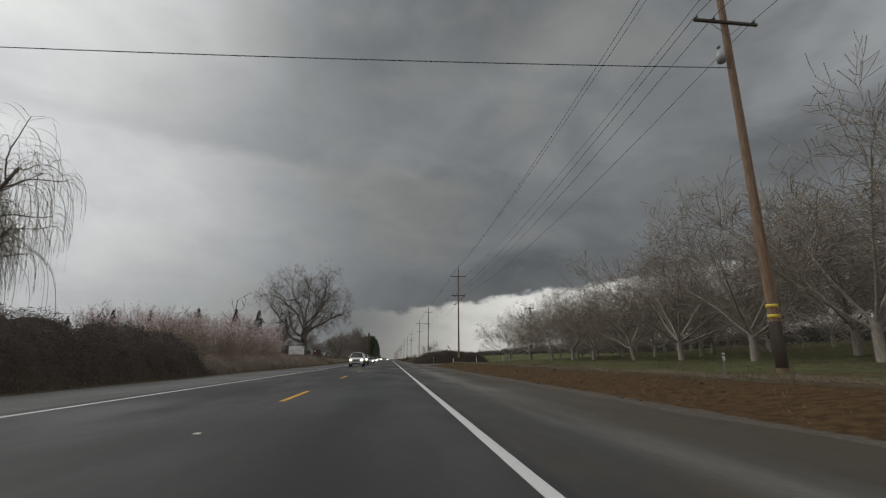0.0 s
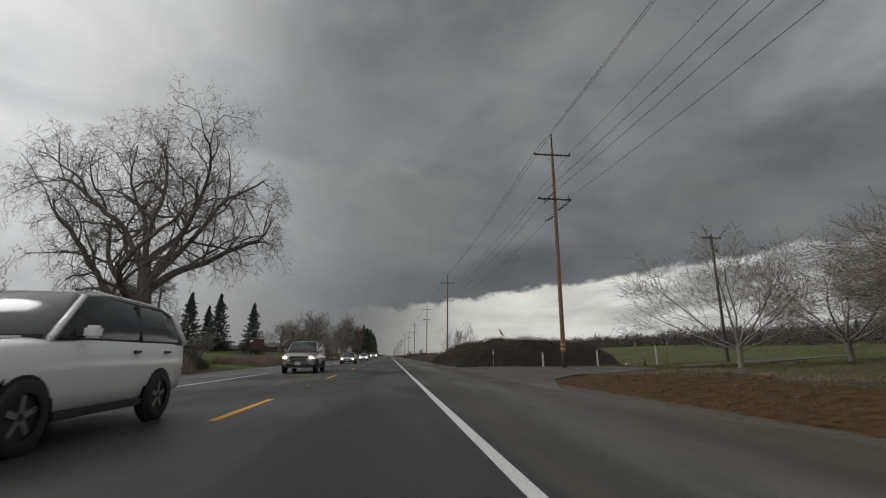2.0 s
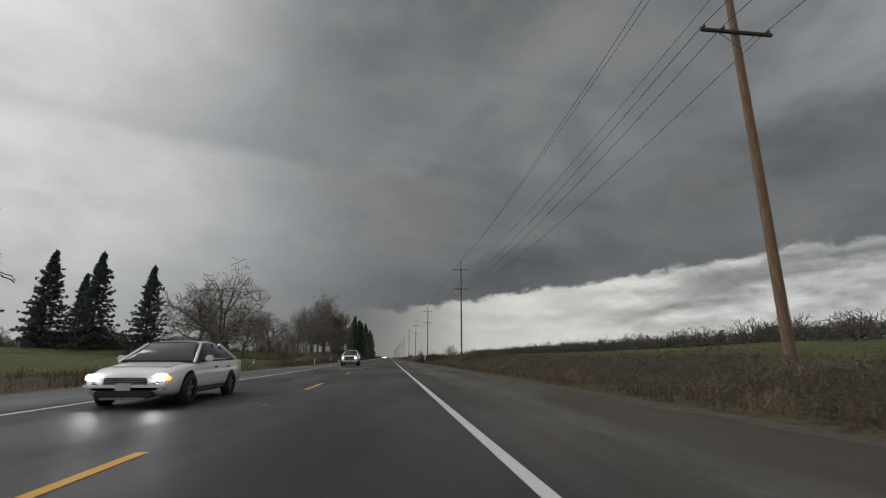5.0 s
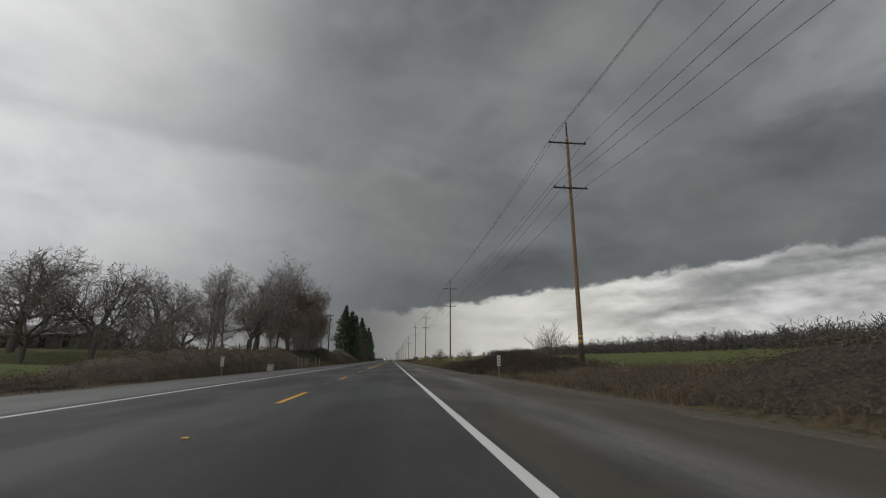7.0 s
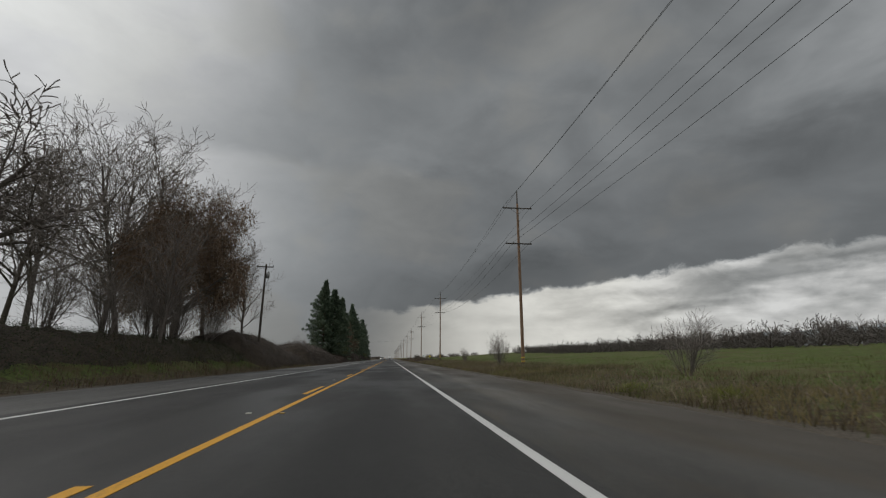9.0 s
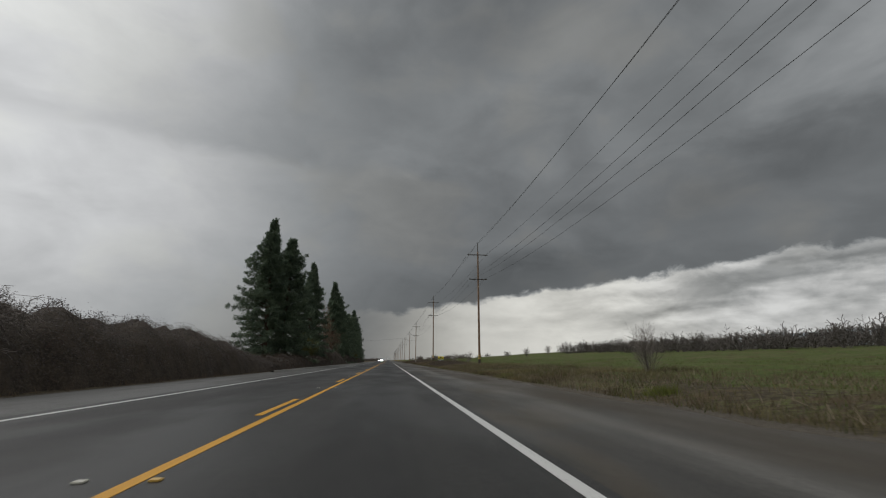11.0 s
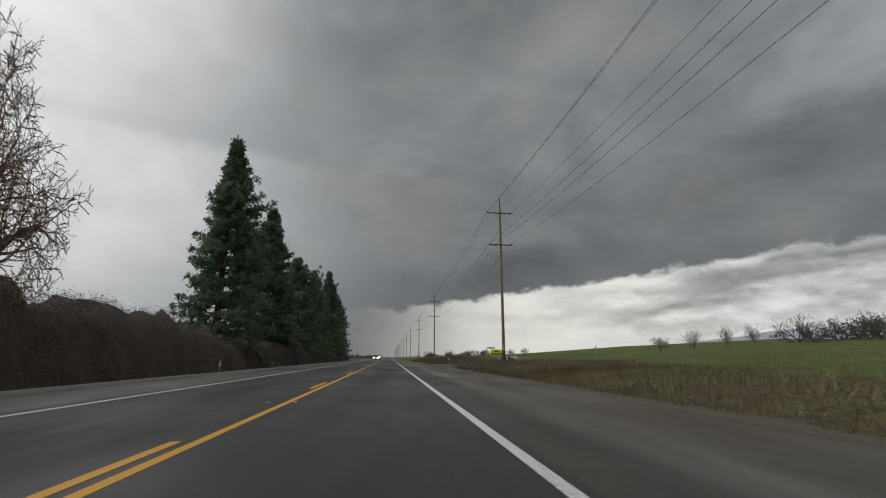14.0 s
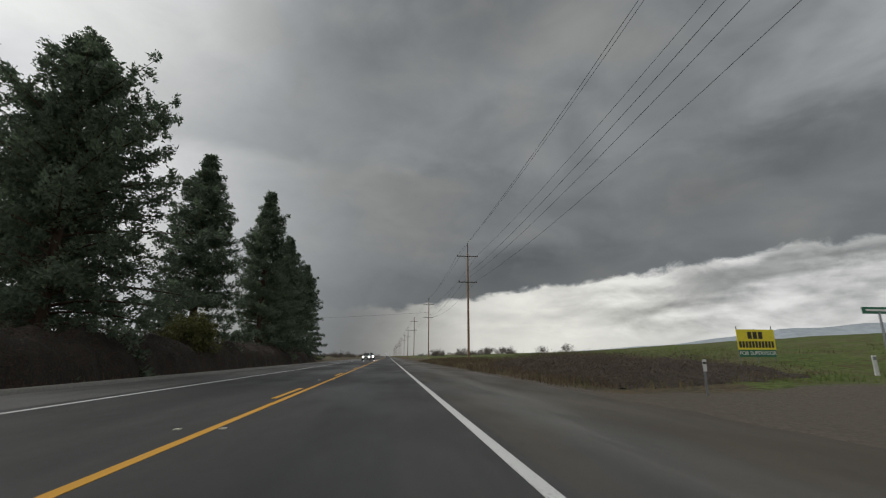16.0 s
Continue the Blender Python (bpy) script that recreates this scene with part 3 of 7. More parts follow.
def rod(a, b, r0, r1=None, sides=10, mat=None, name="rod", rings=2):
    """A round bar from a to b, capped, slightly eased at its ends."""
    a, b = Vector(a), Vector(b)
    r1 = r0 if r1 is None else r1
    d = (b - a).normalized()
    u = d.orthogonal().normalized()
    w = d.cross(u)
    bm = bmesh.new()
    loops = []
    steps = [(0.0, 0.82), (0.012, 1.0)] + [(i / rings, 1.0) for i in range(1, rings)] + [(0.988, 1.0), (1.0, 0.82)]
    for t, k in steps:
        p, r = a.lerp(b, t), (r0 + (r1 - r0) * t) * k
        loops.append([bm.verts.new(p + (u * math.cos(i * math.tau / sides) + w * math.sin(i * math.tau / sides)) * r) for i in range(sides)])
    for l0, l1 in zip(loops, loops[1:]):
        for i in range(sides):
            bm.faces.new((l0[i], l0[(i + 1) % sides], l1[(i + 1) % sides], l1[i]))
    bm.faces.new(loops[0][::-1])
    bm.faces.new(loops[-1])
    return from_bm(name, bm, mat, True)


def tube_arrays(lines, sides):
    """Corners and faces of tubes along many polylines. lines: (points, radii)."""
    verts, faces, base = [], [], 0
    groups = {}
    for p, r in lines:
        groups.setdefault(len(p), []).append((p, r))
    ang = np.arange(sides) * math.tau / sides
    for m, got in groups.items():
        p = np.array([g[0] for g in got])
        r = np.array([g[1] for g in got])
        t = np.empty_like(p)
        t[:, 1:-1] = p[:, 2:] - p[:, :-2]
        t[:, 0] = p[:, 1] - p[:, 0]
        t[:, -1] = p[:, -1] - p[:, -2]
        t /= np.linalg.norm(t, axis=2, keepdims=True) + 1e-9
        ref = np.where(np.abs(t[:, :1, 2:3]) > 0.9, np.array([1.0, 0, 0]), np.array([0, 0, 1.0]))
        u = np.cross(t, np.broadcast_to(ref, t.shape))
        u /= np.linalg.norm(u, axis=2, keepdims=True) + 1e-9
        w = np.cross(t, u)
        ring = p[:, :, None] + r[:, :, None, None] * (u[:, :, None] * np.cos(ang)[:, None] + w[:, :, None] * np.sin(ang)[:, None])
        b = len(got)
        verts.append(ring.reshape(-1, 3))
        idx = base + np.arange(b * m * sides).reshape(b, m, sides)
        nxt = np.roll(idx, -1, axis=2)
        faces.append(np.stack([idx[:, :-1], nxt[:, :-1], nxt[:, 1:], idx[:, 1:]], -1).reshape(-1, 4))
        base += b * m * sides
    return np.concatenate(verts), np.concatenate(faces)


def ribbon_arrays(rng, lines, wide=1.35):
    """Fine twigs, too thin to show their roundness: narrow strips, each turned its own way."""
    verts, faces, base = [], [], 0
    groups = {}
    for p, r in lines:
        groups.setdefault(len(p), []).append((p, r))
    for m, got in groups.items():
        p, r = np.array([g[0] for g in got]), np.array([g[1] for g in got])
        u = np.cross(p[:, -1] - p[:, 0], rng.normal(0, 1, (len(got), 3)))
        u /= np.linalg.norm(u, axis=1, keepdims=True) + 1e-9
        w = u[:, None] * r[:, :, None] * wide
        verts.append(np.stack([p - w, p + w], 2).reshape(-1, 3))
        idx = base + np.arange(len(got) * m * 2).reshape(len(got), m, 2)
        faces.append(np.stack([idx[:, :-1, 0], idx[:, :-1, 1], idx[:, 1:, 1], idx[:, 1:, 0]], -1).reshape(-1, 4))
        base += len(got) * m * 2
    return np.concatenate(verts), np.concatenate(faces)


def joined(*pairs):
    vs, fs, base = [], [], 0
    for v, f in pairs:
        vs.append(v)
        fs.append(f + base)
        base += len(v)
    return np.concatenate(vs), np.concatenate(fs)


def leaf_arrays(rng, spots, size, spread=0.0, flat=0.0, long=1.0, sides=4):
    """Small quads or triangles scattered at the spots, each turned its own way."""
    c = np.asarray(spots, float)
    n = len(c)
    if spread:
        c = c + rng.normal(0, spread, (n, 3))
    a = rng.normal(0, 1, (n, 3))
    a[:, 2] *= 1 - flat
    a /= np.linalg.norm(a, axis=1, keepdims=True)
    b = np.cross(a, rng.normal(0, 1, (n, 3)))
    b /= np.linalg.norm(b, axis=1, keepdims=True) + 1e-9
    s = size * rng.uniform(0.6, 1.4, (n, 1))
    a, b = a * s * long, b * s * 0.6
    if sides == 3:
        return np.stack([c - a + b, c + a, c - a - b], 1).reshape(-1, 3), np.arange(n * 3).reshape(n, 3)
    v = np.stack([c - a, c + b * 0.9, c + a, c - b * 0.9], 1).reshape(-1, 3)
    return v, np.arange(n * 4).reshape(n, 4)


def blade_arrays(rng, xy, z, height, width, lean=0.35):
    """Grass blades: one narrow triangle each."""
    n = len(xy)
    h = height * rng.uniform(0.5, 1.3, n)
    turn = rng.uniform(0, math.tau, n)
    tip = rng.normal(0, lean, (n, 2)) * h[:, None]
    w = width * rng.uniform(0.6, 1.4, n)
    dx, dy = np.cos(turn) * w, np.sin(turn) * w
    p = np.column_stack([xy, z])
    v = np.stack([p + np.column_stack([dx, dy, 0 * w - 0.02]), p - np.column_stack([dx, dy, 0 * w + 0.02]), p + np.column_stack([tip, h])], 1)
    return v.reshape(-1, 3), np.arange(3 * n).reshape(n, 3)


def ramp(v, a, b):
    t = np.clip((np.asarray(v, float) - a) / (b - a), 0, 1)
    return t * t * (3 - 2 * t)


def wob(x, y, k, seed=0.0):
    """Cheap smooth unevenness in -1..1."""
    return (np.sin(x * k * 1.3 + seed) * np.cos(y * k + seed * 1.7) + np.sin(x * k * 2.9 + y * k * 2.1 + seed * 3.1) * 0.5 + np.cos(y * k * 4.3 - x * k * 3.7 + seed) * 0.3) / 1.8


def window(y, a, b, soft=3.0):
    return ramp(y, a - soft, a + soft) * (1 - ramp(y, b - soft, b + soft))


EDGE_R, EDGE_L = 4.5, -12.2       # where the paved shoulders end


def land(x, y):
    """Height of the ground."""
    x, y = np.asarray(x, float), np.asarray(y, float)
    bank = 0.44 * (1 - ramp(y, 74, 83)) + 0.22 * window(y, 100, 134) + 0.75 * window(y, 139, 221, 6) + 0.24 * window(y, 203, 221, 3) + 0.38 * window(y, 221, 246, 6) + 0.30 * window(y, 262, 462, 8) + 0.4 * ramp(y, 494, 502)
    right = bank * ramp(x, 5.3, 8.6) + 0.06 * wob(x, y, 0.9) * ramp(x, 5.0, 8) + 0.16 * wob(x, y, 0.35, 2) * ramp(x, 7, 12) * ramp(y, 100, 145)
    ditch = -0.30 * window(y, 246, 266, 4) * ramp(x, 5.2, 6.5) * (1 - ramp(x, 8, 10)) - 0.75 * window(y, 125, 133.6, 1.6) * ramp(x, 5.2, 6.8) * (1 - ramp(x, 8.6, 10.4))
    floor = 0.50 * ramp(x, 9.5, 23) * (1 - ramp(y, 78, 100))
    rise = (3.1 * np.clip((x - 9) / 62, 0, 1) ** 1.15 * ramp(y, 80, 170) + 3.3 * np.clip((x - 23) / 48, 0, 1) ** 1.1 * (1 - ramp(y, 80, 170))) * (1 + 0.35 * ramp(y, 420, 470)) * (1 - 0.42 * ramp(y, 530, 640)) + 1.0 * ramp(x, 90, 400)
    right = np.where(x > 4.6, right + ditch + rise + floor - 0.04, 0)
    mound = 2.1 * window(y, 272, 335, 8) * ramp(-x, 13.0, 19.0)
    left = 0.25 * ramp(-x, 13, 16) + mound + 0.07 * wob(x, y, 0.8, 5) * ramp(-x, 13, 15) + 0.75 * ramp(-x, 16, 40) * window(y, 110, 255, 8) + 2.4 * ramp(-x, 30, 160) - 0.04
    left = np.where(x < -12.3, left, 0)
    mid = (x >= -12.3) & (x <= 4.6)
    return np.where(mid, -0.09, right + left)


def land1(x, y):
    return float(land(np.array([x]), np.array([y]))[0])


# ---------------------------------------------------------------- ground, road and paving
def spaced(*runs):
    out = []
    for a, b, n in runs:
        out += list(np.linspace(a, b, n, endpoint=False))
    return np.array(out)


def build_ground():
    xs = np.concatenate([-np.geomspace(4200, 42, 24), spaced((-40, -20, 10), (-20, -12.4, 12), (-12.4, -11.9, 2), (-11.9, 4.3, 3), (4.3, 4.7, 3), (4.7, 14, 24), (14, 24, 10), (24, 42, 8)), np.geomspace(42, 4200, 24)])
    ys = np.concatenate([spaced((-260, -30, 8), (-30, 580, 360)), np.geomspace(580, 4400, 36)])
    gx, gy = np.meshgrid(xs, ys)
    gz = land(gx, gy)
    v = np.column_stack([gx.ravel(), gy.ravel(), gz.ravel()])
    idx = np.arange(gx.size).reshape(gx.shape)
    f = np.stack([idx[:-1, :-1], idx[:-1, 1:], idx[1:, 1:], idx[1:, :-1]], -1).reshape(-1, 4)
    me = sheet("ground", v, f, MAT["ground"], True)
    x, y = gx.ravel(), gy.ravel()
    green = np.zeros_like(x)
    r, l = x > 0, x < 0
    green += r * (y < 90) * ramp(x, 10.6, 12.4) * 0.47
    green += r * (y >= 90) * ramp(x, 15 - 7 * ramp(y, 235, 270), 19 - 7 * ramp(y, 235, 270)) * (0.85 - 0.30 * (1 - ramp(y, 235, 275)))
    green += l * np.maximum(ramp(-x, 17, 21), ramp(-x, 13, 14) * window(y, 97, 116, 2)) * window(y, 90, 262) * 1.0 + l * ramp(-x, 13, 15) * window(y, 274, 345) * 0.75
    green += l * ramp(-x, 24, 30) * (1 - window(y, 98, 262)) * 0.5
    green *= 1 - 0.6 * ramp(np.hypot(x, y - 250), 500, 1500)
    soil = r * (1 - ramp(y, 80, 90)) * (1 - ramp(x, 8.5, 9.2)) * 1.1 + r * window(y, 84, 100, 1.5) * (1 - ramp(x, 14, 20)) * 0.9
    green += r * window(y, 262, 462, 6) * (1 - ramp(x, 7, 12)) * ramp(x, 5.4, 6.2) * 0.42 + r * window(y, 372, 397, 4) * ramp(x, 6.2, 8) * 0.4
    stone = r * (1 - ramp(x, 5.1, 5.9)) * 0.8 + r * ramp(y - 467.0 - 1.6 * (x - 5.3), -1, 1) * (1 - ramp(y, 488, 493)) * (1 - ramp(x, 11, 16)) * ramp(x, 5.1, 5.9) + l * (1 - ramp(-x, 12.7, 13.5)) * 0.8
    col = np.column_stack([green, soil, stone, np.ones_like(x)])
    attr = me.color_attributes.new("zone", "FLOAT_COLOR", "POINT")
    attr.data.foreach_set("color", col.ravel())
    tagged(new("ground", me), "flat farmland of damp soil, dry weeds and new grass", "ground", kind="structure")


def slab(name, x0, x1, y0, y1, z, mat, label, category, step=12.0, thick=0.12, edge=0.0, seed=0):
    """A long paved strip with thickness; its outer edge may be ragged."""
    ys = np.arange(y0, y1 + step, step)
    rng = np.random.default_rng(seed)
    xs0 = np.full(len(ys), x0) + (rng.uniform(-edge, edge, len(ys)) if x0 < -9 else 0)
    xs1 = np.full(len(ys), x1) + (rng.uniform(-edge, edge, len(ys)) if x1 > 1 else 0)
    n = len(ys)
    v = np.concatenate([np.column_stack([xs0, ys, np.full(n, z)]), np.column_stack([xs1, ys, np.full(n, z)]), np.column_stack([xs0, ys, np.full(n, z - thick)]), np.column_stack([xs1, ys, np.full(n, z - thick)])])
    i = np.arange(n - 1)
    f = np.concatenate([np.stack([i, i + n, i + n + 1, i + 1], 1), np.stack([i + 2 * n, i, i + 1, i + 2 * n + 1], 1), np.stack([i + n, i + 3 * n, i + 3 * n + 1, i + n + 1], 1)])
    return tagged(new(name, sheet(name, v, f, mat)), label, category, kind="structure")


build_ground()
road = slab("road", -8.75, 0.22, -120, 2600, 0.0, MAT["road"], "dark damp two-lane asphalt highway", "road")
slab("pavement_right", 0.22, EDGE_R, -120, 2600, -0.006, MAT["shoulder"], "wide asphalt shoulder with washed-out gravel and mud", "shoulder", 1.5, 0.12, 0.22, 3)
slab("pavement_left", EDGE_L, -8.75, -120, 2600, -0.006, MAT["left_shoulder"], "pale weathered asphalt shoulder", "shoulder", 2.5, 0.12, 0.12, 4)


def strip_mesh(name, w, length, mat):
    return block(-w / 2, w / 2, 0, length, 0.0, 0.006, mat, name=name)


# painted lines: long edge lines, a broken centre line, then a solid line beside it
part("edge_line", block(-0.075, 0.075, -120, 2600, 0.0, 0.005, MAT["white_line"]), road, "solid white edge line")
part("edge_line", block(-8.37, -8.22, -120, 2600, 0.0, 0.005, MAT["white_line"]), road, "solid white edge line")
part("solid_line", block(-3.86, -3.72, 260.5, 2600, 0.0, 0.005, MAT["yellow_line"]), road, "solid yellow line")
DASH, PERIOD = 3.75, 13.93
dash_mesh = strip_mesh("centre_dash", 0.14, DASH, MAT["yellow_line"])
stud_mesh = block(-0.05, 0.05, -0.05, 0.05, 0.0, 0.018, MAT["stud"], 0.006, name="road_stud")
amber_mesh = block(-0.05, 0.05, -0.05, 0.05, 0.0, 0.018, MAT["stud_y"], 0.006, name="road_stud")
for k in range(-4, 70):
    split = k > 16
    far = 287.2 + 13.74 * (k - 18) if split else 29.9 + PERIOD * k
    part("centre_dash", dash_mesh, road, at=pose(-4.07 if split else -3.95, far - DASH, 0))
    y = far + (PERIOD - DASH) / 2
    if y > 0:
        part("road_stud", amber_mesh if k % 2 else stud_mesh, road, at=pose(-3.62 if split else -3.95, y, 0.0))
        if split:
            part("road_stud", stud_mesh, road, at=pose(-4.24, y, 0.0))


def build_drive():
    """The side drive on the right: asphalt flaring out where it meets the shoulder."""
    bm = bmesh.new()
    ring = [(3.9, 73.0), (6.2, 80.0), (9.0, 84.6), (13.0, 87.8), (18.0, 91.4), (26.0, 94.6), (40.0, 96.0), (40.0, 98.0), (22.0, 98.6), (12.0, 99.8), (7.5, 100.8), (3.9, 105.5)]
    top = [bm.verts.new((x, y, 0.0 if x < 5 else max(land1(x, y), -0.02) + 0.03)) for x, y in ring]
    low = [bm.verts.new((v.co.x, v.co.y, v.co.z - 0.3)) for v in top]
    bm.faces.new(top)
    for i in range(len(top)):
        bm.faces.new((top[i], low[i], low[(i + 1) % len(top)], top[(i + 1) % len(top)]))
    tagged(new("pavement_drive", from_bm("pavement_drive", bm, MAT["drive"])), "muddy asphalt side drive flaring into the shoulder", "driveway", kind="structure")


build_drive()


def build_dike():
    """The low asphalt kerb along the left shoulder by the conifers."""
    ys = np.arange(372, 640, 2.0)
    prof = [(0.0, -0.02), (-0.05, 0.10), (-0.14, 0.14), (-0.27, 0.12), (-0.36, -0.02)]
    v = np.array([(-11.7 + px + 0.04 * math.sin(y * 0.31), y, pz) for y in ys for px, pz in prof])
    k = len(prof)
    f = [(i * k + j, i * k + j + 1, (i + 1) * k + j + 1, (i + 1) * k + j) for i in range(len(ys) - 1) for j in range(k - 1)]
    tagged(new("kerb", sheet("kerb", v, f, MAT["kerb"], True)), "low rounded asphalt kerb along the shoulder", "kerb", kind="structure")


build_dike()


def puddle(x, y, rx, ry, seed, z):
    rng = np.random.default_rng(seed)
    bm = bmesh.new()
    n = 40
    ring = [bm.verts.new((x + rx * math.cos(a) * k, y + ry * math.sin(a) * k, z)) for a, k in ((i * math.tau / n, 0.92 + 0.10 * math.sin(3 * i * math.tau / n + seed) + rng.uniform(-0.03, 0.03)) for i in range(n))]
    bm.faces.new(ring)
    low = [bm.verts.new((v.co.x, v.co.y, z - 0.05)) for v in ring]
    for i in range(n):
        bm.faces.new((ring[i], low[i], low[(i + 1) % n], ring[(i + 1) % n]))
    tagged(new("puddle", from_bm("puddle", bm, MAT["water"])), "still rain puddle reflecting the pale sky", "puddle", "rain puddles")


puddle(4.0, 472.3, 0.85, 0.75, 1, 0.004)
puddle(8.9, 478.5, 0.75, 0.6, 2, land1(8.9, 478.5) + 0.05)
puddle(17.6, 81.4, 1.9, 0.8, 3, land1(17.6, 81.4) + 0.06)
puddle(22.6, 81.6, 2.6, 0.8, 4, land1(22.6, 81.6) + 0.06)


# ---------------------------------------------------------------- trees
def grow(rng, spec):
    """Polylines of a bare tree, level by level. spec lists one value a level."""
    out = []

    def branch(p, d, length, r, lev):
        n = spec["n"][lev]
        pts, rad = [p], [r]
        dirs = []
        for i in range(n):
            d = d + rng.normal(0, spec["wig"][lev], 3) + np.array([0, 0, spec["up"][lev] * ((i + 1) / n if lev else 1)])
            d = d / np.linalg.norm(d)
            p = p + d * (length / n)
            pts.append(p)
            dirs.append(d)
            rad.append(max(r * (1 - (1 - spec["taper"][lev]) * (i + 1) / n), spec["thin"]))
        out.append((lev, np.array(pts), np.array(rad)))
        if lev + 1 >= len(spec["n"]):
            return
        kids = spec["kids"][lev]
        kids = int(kids) + (rng.random() < kids % 1)
        turn = rng.uniform(0, math.tau)
        for j in range(kids):
            t = spec["from"][lev] + (1 - spec["from"][lev]) * (j + rng.uniform(0.2, 1.0)) / kids
            i = min(int(t * n), n - 1)
            q = pts[i] + (pts[i + 1] - pts[i]) * (t * n - i)
            a = dirs[i]
            side = np.cross(a, [0.31, 0.17, 0.93])
            side /= np.linalg.norm(side) + 1e-9
            other = np.cross(a, side)
            turn += 2.4 + rng.normal(0, 0.4)
            lo, hi = spec["ang"][lev]
            w = radians(rng.uniform(lo, hi))
            if spec.get("fan") and lev == 0:
                w = radians(hi + (lo - hi) * (t - spec["from"][0]) / (1 - spec["from"][0]) + rng.normal(0, 7))
            c = a * math.cos(w) + (side * math.cos(turn) + other * math.sin(turn)) * math.sin(w)
            rr = rad[i] * spec["fork"][lev] * rng.uniform(0.8, 1.1)
            branch(q, c, length * spec["len"][lev] * rng.uniform(0.75, 1.2) * (1.15 - 0.4 * t), rr, lev + 1)

    for s in range(spec.get("stems", 1)):
        a = rng.uniform(0, math.tau)
        tilt = spec.get("tilt", 0.06) * rng.uniform(0.4, 1.2)
        base = np.array([math.cos(a) * 0.25, math.sin(a) * 0.25, -0.25]) if spec.get("stems", 1) > 1 else np.array([0, 0, -0.25])
        branch(base, np.array([math.cos(a) * tilt, math.sin(a) * tilt, 1.0]), spec["size"] * rng.uniform(0.85, 1.1), spec["r"], 0)
    return out


def bare_tree(name, label, category, spec, seed, wood, twig, thick=2, leaf=None, group=""):
    """A leafless tree: trunk with its limbs, crown of twigs, and blossom where it has any. Built at the origin."""
    rng = np.random.default_rng(seed)
    lines = grow(rng, spec)
    top = thing(name, 0, 0, 0, label, category, group)
    low = [(p, r) for lev, p, r in lines if lev < thick]
    last = len(spec["n"]) - 1
    high = [(p, r) for lev, p, r in lines if thick <= lev < last]
    fine = [(p, r) for lev, p, r in lines if lev == last]
    twigs = [tube_arrays(high, 3)] if high else []
    # root flare
    p, r = low[0]
    part("trunk", sheet("trunk", *tube_arrays(low, 7), wood, True), top, kind="stuff" if spec.get("stems", 1) > 1 else "")
    part("crown", sheet("crown", *joined(*twigs, ribbon_arrays(rng, fine)), twig), top, kind="stuff")
    if leaf:
        mat, size, share, spread = leaf
        ends = np.concatenate([p[1:] for lev, p, r in lines if lev == len(spec["n"]) - 1])
        ends = ends[rng.random(len(ends)) < share]
        part("blossom" if "blossom" in mat.name else "foliage", sheet("leaves", *leaf_arrays(rng, ends, size, spread), mat), top, kind="stuff")
    return top


def place(ob, x, y, rz=0.0, s=1.0, z=None, first=False, sz=None):
    """Sets a built tree, or a copy of it, on the ground."""
    m = pose(x, y, land1(x, y) if z is None else z, 0, 0, rz) @ Matrix.Diagonal((s, s, s if sz is None else sz, 1))
    if first:
        ob.matrix_basis = m
        return ob
    ob2 = copy_thing(ob, m)
    ob2.matrix_basis = m
    return ob2


def spots(ob, rows):
    """First row places the original, the rest copies: (x, y, turn, scale[, upright scale])."""
    for i, row in enumerate(rows[1:]):
        place(ob, *row[:4], sz=row[4] if len(row) > 4 else None)
    row = rows[0]
    place(ob, *row[:4], first=True, sz=row[4] if len(row) > 4 else None)


OAK = dict(n=[7, 13, 9, 6, 5, 4], wig=[0.05, 0.20, 0.22, 0.25, 0.25, 0.15], up=[0.02, 0.030, -0.01, -0.05, -0.10, -0.28], taper=[0.72, 0.24, 0.3, 0.4, 0.5, 0.5],
           kids=[10, 9, 7, 5, 5.5], ang=[(10, 88), (28, 62), (30, 66), (30, 70), (25, 75)], len=[1.95, 0.46, 0.48, 0.52, 0.70], fork=[0.56, 0.50, 0.5, 0.45, 0.55], **{"from": [0.50, 0.2, 0.15, 0.12, 0.1]}, size=6.9, r=0.66, thin=0.0068, fan=True)
WALNUT = dict(n=[3, 6, 5, 4, 2], wig=[0.03, 0.08, 0.10, 0.12, 0.16], up=[0.0, 0.045, 0.05, 0.04, 0.0], taper=[0.85, 0.32, 0.35, 0.4, 0.5],
              kids=[9, 9, 7.5, 6], ang=[(18, 76), (20, 48), (22, 52), (22, 58)], len=[3.9, 0.52, 0.52, 0.62], fork=[0.40, 0.46, 0.5, 0.5], **{"from": [0.72, 0.22, 0.2, 0.2]}, size=1.55, r=0.165, thin=0.0062, tilt=0.03, fan=True)
ROUND = dict(n=[4, 6, 5, 4, 4], wig=[0.06, 0.16, 0.18, 0.2, 0.24], up=[0.02, 0.04, 0.03, 0.0, -0.05], taper=[0.8, 0.35, 0.35, 0.4, 0.5],
             kids=[8, 8, 7, 5.5], ang=[(20, 72), (28, 60), (28, 62), (25, 65)], len=[1.85, 0.6, 0.52, 0.62], fork=[0.55, 0.52, 0.5, 0.55], **{"from": [0.6, 0.25, 0.2, 0.15]}, size=3.1, r=0.3, thin=0.013)
